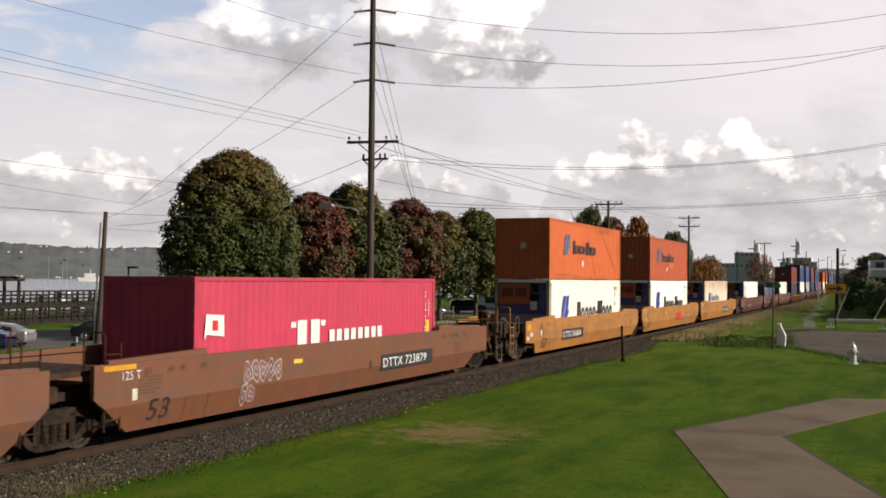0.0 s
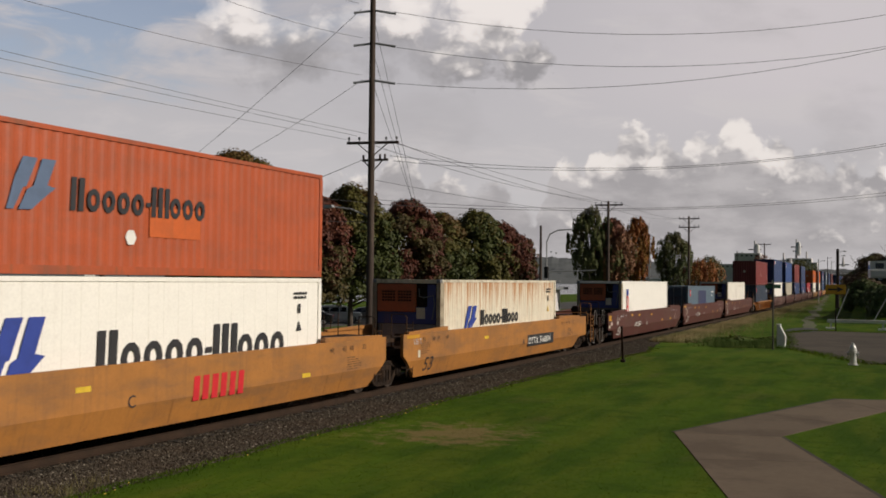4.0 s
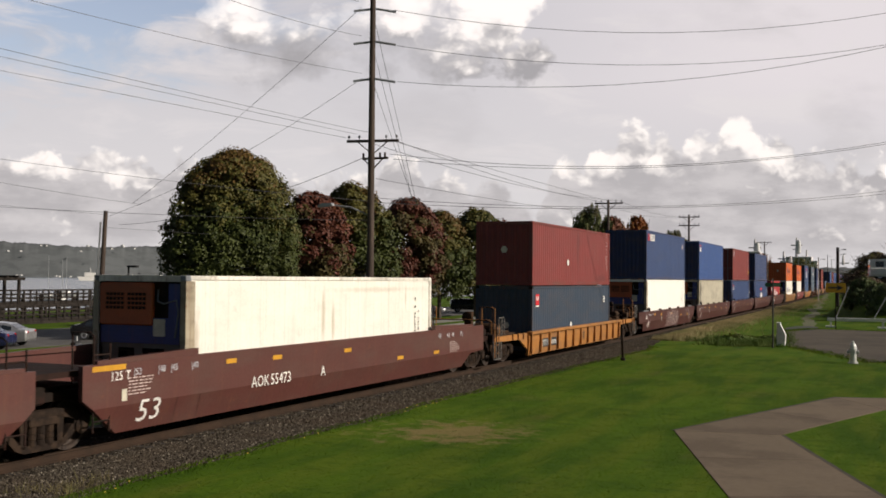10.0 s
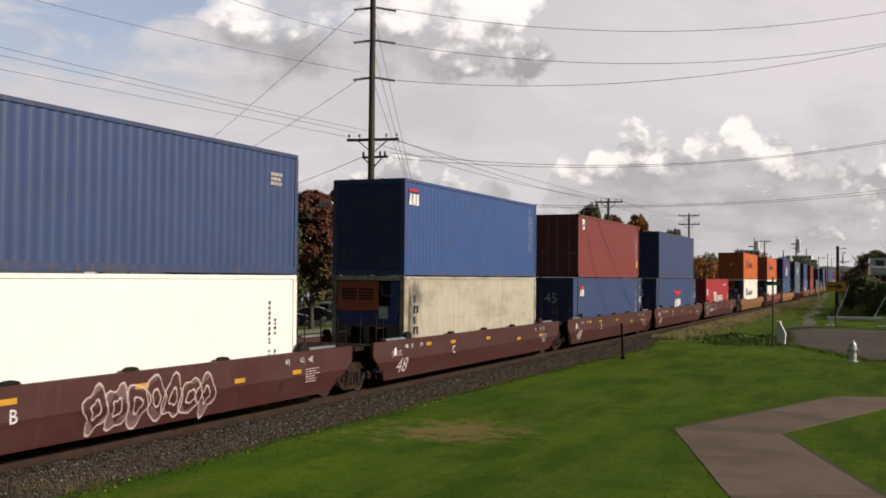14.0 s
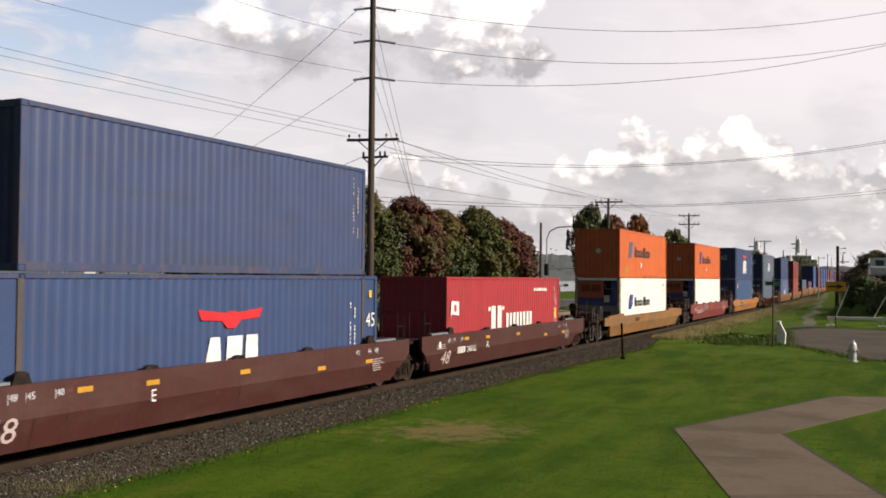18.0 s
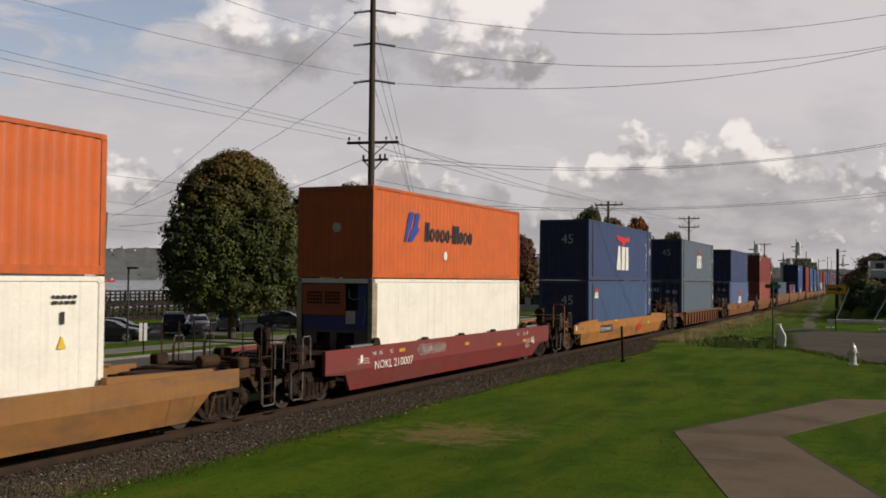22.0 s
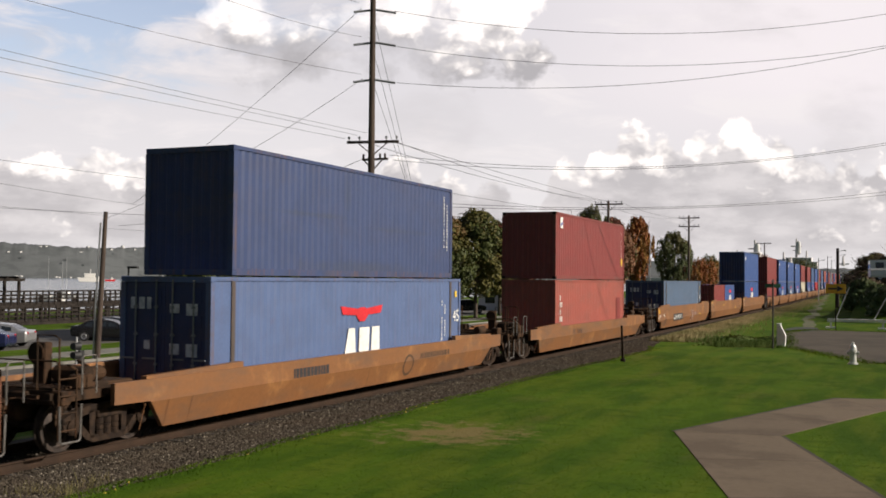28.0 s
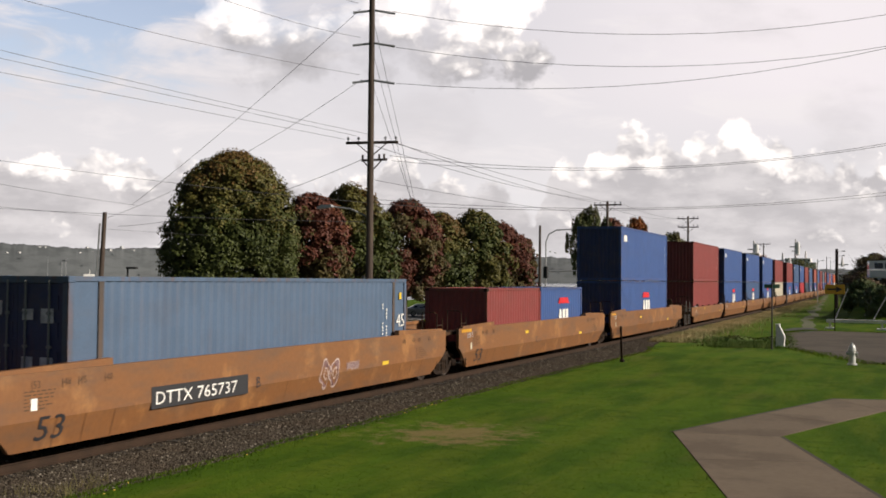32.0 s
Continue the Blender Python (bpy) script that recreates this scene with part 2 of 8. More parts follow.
MAT = {
    "yellow": paint("yellow_paint", (.41, .170, .038), dirt=.45, streak=.35),
    "tan": paint("tan_paint", (0.205, 0.086, 0.030), dirt=.55, streak=.4, rust=.5, second=(.37, .175, .060), amount=.65, low=.53, high=.66, scale=.9),
    "rusty": paint("rust_brown_paint", (0.17, 0.062, 0.03), dirt=.5, streak=.5, rust=.7),
    "gold": paint("gold_brown_paint", (.27, .125, .036), dirt=.6, streak=.3),
    "brown": paint("oxide_brown_paint", (0.092, 0.028, 0.0224), dirt=.3, streak=.15),
    "brown2": paint("faded_brown_paint", (0.062, 0.0145, 0.0125), dirt=.25, streak=.12),
    "maroon": paint("maroon_paint", (.20, .03, .03), dirt=.35),
    "dark": material("dark_steel", (.016, .013, .011), .85, second=(.045, .027, .018), scale=4, amount=.7, bump=.1, spec=.15),
    "grime": material("grimy_tan_steel", (.058, .032, .018), .85, second=(.020, .014, .010), scale=2.2, amount=.9, bump=.15, rust=.5, spec=.15),
    "soot": material("grimy_brown_steel", (.028, .014, .011), .85, second=(.013, .010, .008), scale=2.2, amount=.9, bump=.15, rust=.3, spec=.15),
    "truck": material("cast_steel", (.020, .014, .011), .9, second=(.052, .033, .022), scale=5, amount=.7, bump=.2, spec=.12),
    "wheel": material("wheel_steel", (.030, .022, .018), .7, .3, second=(.08, .055, .042), scale=6, amount=.6),
    "bare": material("worn_bare_steel", (.17, .16, .15), .55, .4, second=(.07, .055, .04), scale=6, amount=.6),
    "tread": material("worn_tread", (.45, .43, .40), .3, .9),
    "black": material("black_paint", (.015, .015, .016), .6),
    "white": material("white_paint", (.80, .79, .75), .5, rust=.15),
    "cream": material("cream_paint", (.62, .58, .46), .55, rust=.2),
    "amber": material("amber_reflector", (.60, .30, .03), .4),
    "c_pink": paint("pink_container_paint", (.52, .035, .085), rust=.1, streak=.1, dirt=.1),
    "c_red": paint("crimson_container_paint", (0.37, 0.020, 0.030), rust=.1, streak=.1, dirt=.1),
    "c_orange": paint("orange_container_paint", (.60, .118, .020), rust=.18, streak=.18, dirt=.12),
    "c_orange2": paint("faded_orange_container_paint", (.46, .085, .024), rust=.3, streak=.25, dirt=.2),
    "c_white": paint("white_container_paint", (.86, .83, .75), rust=.15, streak=.14, dirt=.08, amount=.15),
    "c_clean": paint("clean_white_container_paint", (.90, .88, .82), rust=.06, streak=.05, dirt=.03, amount=.06),
    "c_rusty": paint("rust_streaked_white_paint", (.78, .72, .58), rust=.3, streak=.35, dirt=.1, amount=.2, run=.95),
    "c_beige": paint("beige_container_paint", (.50, .46, .36), rust=.2, streak=.3, dirt=.3),
    "c_grey": paint("grey_blue_container_paint", (0.098, 0.150, 0.200), rust=.2, streak=.1, dirt=.12),
    "c_navy": paint("dark_navy_container_paint", (0.024, 0.044, 0.076), rust=.15, streak=.1),
    "c_brick": paint("brick_red_container_paint", (0.200, 0.030, 0.028), rust=.15, streak=.06, dirt=.12),
    "c_coral": paint("coral_red_container_paint", (0.31, 0.070, 0.052), rust=.25, streak=.2),
    "c_blue": paint("blue_container_paint", (0.027, 0.055, 0.150), rust=.1, streak=.04, dirt=.08),
    "c_mid": paint("faded_blue_container_paint", (0.038, 0.082, 0.185), rust=.1, streak=.04, dirt=.08),
    "c_dusk": paint("scuffed_blue_container_paint", (.034, .056, .142), rust=.12, streak=.05, dirt=.1),
    "c_pale": paint("pale_blue_container_paint", (0.082, 0.128, 0.262), rust=.2, streak=.1, dirt=.1),
    "c_steel": paint("steel_blue_container_paint", (0.088, 0.125, 0.172), rust=.2, streak=.12, dirt=.15),
    # navy for the front ends of blue containers, their shade mixed into it
    "c_end_shade": paint("deep_navy_end_paint", (.020, .034, .120), rust=.15, streak=.2, dirt=.3),
    "c_haze": paint("hazy_blue_container_paint", (.070, .115, .190), rust=.15, streak=.08, dirt=.1),
    "c_royal": paint("bright_blue_container_paint", (.028, .075, .235), rust=.1, streak=.04, dirt=.08),
    "c_patch": paint("dark_blue_patch_paint", (.036, .048, .118), rust=.1, streak=.1),
    "post": paint("rusted_post_paint", (.075, .060, .055), rust=.6, streak=.5, dirt=.4, amount=.6),
    "m_blue": material("blue_marking", (.03, .06, .32), .5),
    "m_slate": material("faded_blue_marking", (.10, .15, .25), .6),
    "m_black": material("black_marking", (.03, .03, .035), .5),
    "m_red": material("red_marking", (.62, .02, .03), .5),
    "m_yellow": material("yellow_marking", (.75, .50, .04), .5),
    "m_faint": material("worn_dark_marking", (.085, .045, .022), .7),
    "m_spray": material("mauve_spray", (.19, .11, .11), .7, second=(.10, .04, .04), scale=4, amount=.8),
    "m_stencil": material("worn_white_stencil", (.62, .63, .66), .7, second=(.30, .32, .38), scale=5, amount=.7),
    "m_pale": material("chalk_marking", (.55, .45, .42), .7),
    "unit_orange": paint("unit_orange_panel", (.45, .10, .03)),
    "unit_blue": paint("unit_blue_panel", (.03, .05, .22)),
    "unit_grime": paint("unit_grimy_panel", (.115, .115, .10), dirt=.6, streak=.5),
    "post_pale": paint("stained_front_post_paint", (.42, .36, .26), rust=.7, streak=.8, dirt=.6, amount=.6),
    "unit_grey": paint("unit_grey_panel", (.20, .22, .24)),
}



def stain(key, source, spots, tone):
    """A copy of a paint with stains on the side wall: spots of (along, up, half length, half height, strength)."""
    m = MAT[source].copy()
    m.name = MAT[source].name + "_stained"
    nodes, links = m.node_tree.nodes, m.node_tree.links
    k = Nodes(m.node_tree, True)
    base = nodes["Principled BSDF"].inputs["Base Color"]
    c = base.links[0].from_socket
    split = k.add("ShaderNodeSeparateXYZ")
    where = k.add("ShaderNodeTexCoord").outputs["Object"]
    k.put(split.inputs[0], where)
    grain = k.math("MULTIPLY_ADD", k.noise(k.stretch(where, 1, 1, .5), 3.0, 6.0, .65), 1.6, -.8)
    for y, z, a, b, strength in spots:
        du = k.math("MULTIPLY", k.math("SUBTRACT", split.outputs[1], y), 1 / a)
        dv = k.math("MULTIPLY", k.math("SUBTRACT", split.outputs[2], z), 1 / b)
        r = k.math("SQRT", k.math("ADD", k.math("MULTIPLY", du, du), k.math("MULTIPLY", dv, dv)))
        c = k.mix(k.math("MULTIPLY", k.ramp(k.math("ADD", r, grain), 1.1, .1), strength), c, tone)
    links.new(c, base)
    MAT[key] = m
    return m


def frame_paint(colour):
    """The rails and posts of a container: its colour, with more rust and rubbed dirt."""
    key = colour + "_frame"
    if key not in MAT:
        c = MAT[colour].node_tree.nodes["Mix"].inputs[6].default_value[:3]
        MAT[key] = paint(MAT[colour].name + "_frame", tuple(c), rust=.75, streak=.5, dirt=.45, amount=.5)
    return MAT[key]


def frame_dirt(colour):
    """The paint of a well car where grime has gathered along a weld."""
    key = colour + "_weld"
    if key not in MAT:
        c = MAT[colour].node_tree.nodes["Mix"].inputs[6].default_value[:3]
        MAT[key] = paint(MAT[colour].name + "_weld", tuple(x * .62 for x in c), rust=.6, dirt=.6)
    return MAT[key]


stain("c_stained", "c_white", [(.25, 1.2, .35, 1.6, .7), (5.6, 2.0, .12, .9, .55), (6.1, 1.7, .10, .7, .5), (8.5, 2.55, 3.5, .10, .35), (3.0, .6, 1.4, .10, .3), (10.4, 2.3, .08, .5, .5)], (.38, .30, .20))
stain("c_soot", "c_beige", [(.05, 1.75, 1.5, 1.6, .95), (.3, 2.4, 1.4, .6, .7)], (.025, .022, .02))
stain("c_smear", "c_brick", [(6.6, 1.7, .30, 1.6, .55), (3.0, 2.5, 3.0, .12, .4), (10.5, .3, 1.5, .25, .4)], (.07, .018, .018))
stain("c_mould", "c_orange", [(1.75, .40, .45, .35, .9), (1.2, .12, .8, .15, .6)], (.30, .26, .02))
stain("c_worn", "c_dusk", [(3.5, 1.55, 2.6, .08, .5), (8.5, 1.35, 3.0, .06, .4), (6.0, .25, 4.0, .22, .5), (5.2, 2.2, .25, .7, .35)], (.035, .045, .075))
stain("c_worn_orange", "c_orange", [(9.0, 2.35, 2.5, .14, .5), (2.0, .15, 2.0, .14, .6), (11.6, 1.4, .35, 1.3, .4)], (.16, .05, .02))


# ---- mesh code ----


def link(name, mesh, parent=None, label="", mat=None):
    ob = new(name, mesh)
    if mat is not None and not mesh.materials:
        mesh.materials.append(mat)
    if parent is not None:
        ob.parent = parent
    if label:
        ob["label"] = label
    return ob


def mesh_of(name, bm, mat=None, smooth=False):
    me = bpy.data.meshes.new(name)
    bm.normal_update()
    bm.to_mesh(me)
    bm.free()
    if mat is not None:
        me.materials.append(mat)
    if smooth:
        me.shade_smooth()
    return me


def part(name, bm, mat, parent, label="", smooth=False):
    return link(name, mesh_of(name, bm, mat, smooth), parent, label)


def box(bm, x0, x1, y0, y1, z0, z1, ch=0.0):
    """A box; ch chamfers its upright and level edges along the long faces."""
    if ch <= 0:
        v = [bm.verts.new((x, y, z)) for x in (x0, x1) for y in (y0, y1) for z in (z0, z1)]
        for f in ((0, 1, 3, 2), (4, 6, 7, 5), (0, 4, 5, 1), (2, 3, 7, 6), (0, 2, 6, 4), (1, 5, 7, 3)):
            bm.faces.new([v[i] for i in f])
        return bm
    rings = []
    for z, d in ((z0, ch), (z0 + ch, 0), (z1 - ch, 0), (z1, ch)):
        ring = []
        for cx, cy, sx, sy in ((x0, y0, 1, 1), (x1, y0, -1, 1), (x1, y1, -1, -1), (x0, y1, 1, -1)):
            a, b = (cx + sx * (d + ch), cy + sy * d), (cx + sx * d, cy + sy * (d + ch))
            ring += [b, a] if sx * sy > 0 else [a, b]
        rings.append([bm.verts.new((x, y, z)) for x, y in ring])
    for r0, r1 in zip(rings, rings[1:]):
        for i in range(8):
            bm.faces.new((r0[i], r0[(i + 1) % 8], r1[(i + 1) % 8], r1[i]))
    bm.faces.new(rings[-1])
    bm.faces.new(rings[0][::-1])
    return bm


def new_box(*a, ch=0.0):
    return box(bmesh.new(), *a, ch=ch)


def prism(bm, outline, axis, lo, hi):
    """An outline of (a, b) pairs pushed along an axis: x takes (y, z), y takes (x, z), z takes (x, y)."""
    def at(p, d):
        return {"x": (d, p[0], p[1]), "y": (p[0], d, p[1]), "z": (p[0], p[1], d)}[axis]
    a, b = [bm.verts.new(at(p, lo)) for p in outline], [bm.verts.new(at(p, hi)) for p in outline]
    n = len(outline)
    faces = [bm.faces.new(a[::-1]), bm.faces.new(b)] + [bm.faces.new((a[i], a[(i + 1) % n], b[(i + 1) % n], b[i])) for i in range(n)]
    bmesh.ops.recalc_face_normals(bm, faces=faces)
    return bm


def rod(bm, p, q, r, r2=None, n=8, caps=True):
    """A round bar from p to q."""
    p, q = Vector(p), Vector(q)
    side = (q - p).orthogonal().normalized()
    other = (q - p).cross(side).normalized()
    rings = []
    for c, rad in ((p, r), (q, r if r2 is None else r2)):
        rings.append([bm.verts.new(c + rad * (math.cos(a) * side + math.sin(a) * other)) for a in (i * math.tau / n for i in range(n))])
    for i in range(n):
        bm.faces.new((rings[0][i], rings[0][(i + 1) % n], rings[1][(i + 1) % n], rings[1][i]))
    if caps:
        bm.faces.new(rings[0][::-1])
        bm.faces.new(rings[1])
    return bm


def tube(bm, pts, r, n=6):
    """A round bar bent along points, in one piece."""
    pts = [Vector(p) for p in pts]
    rings = []
    side = None
    for i, p in enumerate(pts):
        d = (pts[min(i + 1, len(pts) - 1)] - pts[max(i - 1, 0)]).normalized()
        side = d.orthogonal().normalized() if side is None else (side - d * side.dot(d)).normalized()
        other = d.cross(side)
        rings.append([bm.verts.new(p + r * (math.cos(a) * side + math.sin(a) * other)) for a in (j * math.tau / n for j in range(n))])
    for r0, r1 in zip(rings, rings[1:]):
        for j in range(n):
            bm.faces.new((r0[j], r0[(j + 1) % n], r1[(j + 1) % n], r1[j]))
    bm.faces.new(rings[0][::-1])
    bm.faces.new(rings[-1])
    return bm


def lathe(bm, profile, axis="z", n=16, at=(0, 0, 0)):
    """A profile of (radius, height) turned round an axis."""
    rings = []
    for r, h in profile:
        ring = []
        for i in range(n):
            a = i * math.tau / n
            c, s = r * math.cos(a), r * math.sin(a)
            p = {"z": (c, s, h), "x": (h, c, s), "y": (s, h, c)}[axis]
            ring.append(bm.verts.new(Vector(p) + Vector(at)))
        rings.append(ring)
    for r0, r1 in zip(rings, rings[1:]):
        for i in range(n):
            bm.faces.new((r0[i], r0[(i + 1) % n], r1[(i + 1) % n], r1[i]))
    bm.faces.new(rings[0][::-1])
    bm.faces.new(rings[-1])
    return bm


GLYPHS = {}


def letters(text, size, mat):
    """A mesh of upright letters in the plane x = 0, read from +x, that starts at y = 0 and runs towards +y."""
    key = (text, size, mat.name)
    if key not in GLYPHS:
        curve = bpy.data.curves.new("writing", "FONT")
        curve.body, curve.size, curve.resolution_u, curve.extrude = text, size * 1.38, 2, 0.0
        ob = bpy.data.objects.new("writing", curve)
        scene.collection.objects.link(ob)
        me = bpy.data.meshes.new_from_object(ob.evaluated_get(bpy.context.evaluated_depsgraph_get()))
        bpy.data.objects.remove(ob)
        bpy.data.curves.remove(curve)
        me.transform(Matrix(((0, 0, 1, 0), (1, 0, 0, 0), (0, 1, 0, 0), (0, 0, 0, 1))))
        me.materials.clear()
        me.materials.append(mat)
        GLYPHS[key] = me
    return GLYPHS[key]


def write(name, text, size, mat, parent, x, y, z, label=""):
    ob = link(name, letters(text, size, mat), parent, label)
    ob.location = (x, y, z)
    return ob


def blocks(name, word, size, mat, parent, x, y, z, label="", slant=0.0, wide=.62):
    """Plain bars that stand in for a word, a pair to each letter, tall, low or hanging like it; each pair is a part."""
    d = y
    if word == "APL":
        w = size * wide
        for shape in ([(0, 0), (.9, 0), (.72, 1), (.30, 1)], [(1.06, 0), (1.78, 0), (1.78, 1), (1.06, 1)], [(1.96, 0), (2.62, 0), (2.52, 1), (1.96, 1)]):
            flat(name, [(y + a * w + slant * b * size, z + b * size) for a, b in shape], mat, parent, x, label)
        return
    for ch in word:
        thin = ch in "il-' "
        w = size * (wide * .4 if thin else wide)
        lo, hi = (0, 1)
        if ch.islower():
            hi = 1 if ch in "bdfhklt" else .72
            lo = -.25 if ch in "gpqy" else 0
        if ch == "-":
            lo, hi = .32, .46
        if ch != " ":
            bm = bmesh.new()
            wide_bar = w * (.8 if thin else .33)
            cut = w * .16 if ch in "AV" else 0.0
            if ch in "aoecgpqdb":
                mid, hw = d + w * .42, w * .42
                zlo, zhi = z + max(lo, 0) * size, z + .72 * size
                zc, hh = (zlo + zhi) / 2, (zhi - zlo) / 2
                ring = [[bm.verts.new((x, mid + hw * f * math.cos(a) + slant * (zc - z + hh * f2 * math.sin(a)), zc + hh * f2 * math.sin(a))) for a in (i * math.tau / 10 for i in range(10))]
                        for f, f2 in ((1.0, 1.0), (.42, .50))]
                for i in range(10):
                    bm.faces.new((ring[0][i], ring[0][(i + 1) % 10], ring[1][(i + 1) % 10], ring[1][i]))
            for k in ((0,) if thin else () if ch in "aoecgpqdb" else (0, 1)):
                e = d + k * w * .49
                tip = cut * (1 - 2 * k)
                bm.faces.new([bm.verts.new((x, a, b)) for a, b in ((e + slant * lo * size, z + lo * size), (e + wide_bar + slant * lo * size, z + lo * size),
                                                                   (e + wide_bar + tip + slant * hi * size, z + hi * size), (e + tip + slant * hi * size, z + hi * size))])
            part(name, bm, mat, parent, label)
        d += w


def flat(name, outline, mat, parent, x, label=""):
    """A painted shape on the side plane x, from (y, z) pairs."""
    bm = bmesh.new()
    bm.faces.new([bm.verts.new((x, a, b)) for a, b in outline])
    f = bm.faces[:]
    bm.normal_update()
    if f[0].normal.x < 0:
        f[0].normal_flip()
    return part(name, bm, mat, parent, label)

# ---- the line of the track ----
TRACK_X = -14.69          # middle of the track beside the camera
BEND, BEND_END = -0.8e-4, 180.0


def track_off(s):
    """How far the track swings aside at s metres along it."""
    if s <= 0:
        return 0.0
    if s <= BEND_END:
        return BEND * s * s
    return BEND * BEND_END * (2 * s - BEND_END)


def track_turn(s):
    return -2 * BEND * min(max(s, 0.0), BEND_END)


def on_track(s, z=0.0):
    return Matrix.Translation((TRACK_X + track_off(s), s, z)) @ Matrix.Rotation(track_turn(s), 4, "Z")


# ---- containers ----
# local space: y = 0 at the front 40-foot posts, x across, z up from the floor
LONG, HALF = 12.192, 1.219
MESHES = {}


def shared(key, make):
    """The mesh for a key, made once."""
    if key not in MESHES:
        MESHES[key] = make()
    return MESHES[key]


def wave(y0, y1, depth=.016, pitch=.278):
    """Points (along, inset) of a corrugated sheet."""
    n = max(1, round((y1 - y0) / pitch))
    p = (y1 - y0) / n
    pts = []
    for i in range(n):
        a = y0 + i * p
        pts += [(a, 0), (a + p * .27, 0), (a + p * .5, depth), (a + p * .77, depth)]
    return pts + [(y1, 0)]


def sheet_mesh(key, pts, z0, z1, side, mat):
    def make():
        bm = bmesh.new()
        low = [bm.verts.new((side * (HALF - .02 - d), y, z0)) for y, d in pts]
        top = [bm.verts.new((side * (HALF - .02 - d), y, z1)) for y, d in pts]
        for i in range(len(pts) - 1):
            q = (low[i], low[i + 1], top[i + 1], top[i])
            bm.faces.new(q if side > 0 else q[::-1])
        return mesh_of("side_panel", bm, mat)
    return shared(("side", key, mat.name, side), make)


def end_mesh(key, y, out, height, mat, depth=.03):
    def make():
        bm = bmesh.new()
        pts = wave(-HALF + .12, HALF - .12, depth, .25)
        low = [bm.verts.new((x, y - out * (.02 + d), .12)) for x, d in pts]
        top = [bm.verts.new((x, y - out * (.02 + d), height - .1)) for x, d in pts]
        for i in range(len(pts) - 1):
            q = (low[i], low[i + 1], top[i + 1], top[i])
            bm.faces.new(q if out < 0 else q[::-1])
        return mesh_of("end_wall", bm, mat)
    return shared(("end", key, mat.name, out), make)


def frame_mesh(key, y0, y1, height, mat, posts):
    def make():
        bm = bmesh.new()
        for y in (y0, y1 - .14):
            for x in (-HALF, HALF - .14):
                box(bm, x, x + .14, y, y + .14, .12, height - .12)
            box(bm, -HALF + .14, HALF - .14, y, y + .14, height - .13, height - .005)
            box(bm, -HALF + .14, HALF - .14, y, y + .14, .005, .13)
        for x in (-HALF, HALF - .07):
            box(bm, x, x + .07, y0 + .14, y1 - .14, height - .09, height - .005)
            box(bm, x, x + .07, y0 + .14, y1 - .14, .005, .16)
        box(bm, -HALF + .07, HALF - .07, y0 + .14, y1 - .14, .06, .12)
        return mesh_of("frame", bm, mat)
    return shared(("frame", key, mat.name), make)


def roof_mesh(key, y0, y1, height, mat):
    def make():
        bm = bmesh.new()
        pts = wave(y0 + .14, y1 - .14, .02, .42)
        a = [bm.verts.new((-HALF + .07, y, height - .02 - d)) for y, d in pts]
        b = [bm.verts.new((HALF - .07, y, height - .02 - d)) for y, d in pts]
        for i in range(len(pts) - 1):
            bm.faces.new((a[i], b[i], b[i + 1], a[i + 1]))
        return mesh_of("roof", bm, mat)
    return shared(("roof", key, mat.name), make)


def door_mesh(height, mat):
    def make():
        bm = bmesh.new()
        w = HALF - .15
        box(bm, 0.005, w, .02, .07, .14, height - .14)
        for i in range(5):
            z = .25 + i * (height - .55) / 4.6
            box(bm, .10, w - .10, .005, .02, z, z + .28)
        return mesh_of("door", bm, mat)
    return shared(("door", height, mat.name), make)


def bars_mesh(height, mat):
    def make():
        bm = bmesh.new()
        for x in (0.0,):
            rod(bm, (x, -.015, .08), (x, -.015, height - .08), .02, n=6)
            for z in (.3, .95, 1.6, 2.2):
                box(bm, x - .045, x + .045, -.03, .01, z, z + .05)
            box(bm, x - .02, x + .34, -.05, -.035, 1.08, 1.12)
        return mesh_of("locking_bar", bm, mat)
    return shared(("bars", height, mat.name), make)


def casting_mesh(mat):
    def make():
        bm = bmesh.new()
        box(bm, -.082, .082, -.09, .09, 0, .118, ch=.012)
        for x in (-.0835, .0835):
            box(bm, x - .001, x + .001, -.03, .04, .035, .085)
        return mesh_of("corner_casting", bm, mat)
    return shared(("casting", mat.name), make)


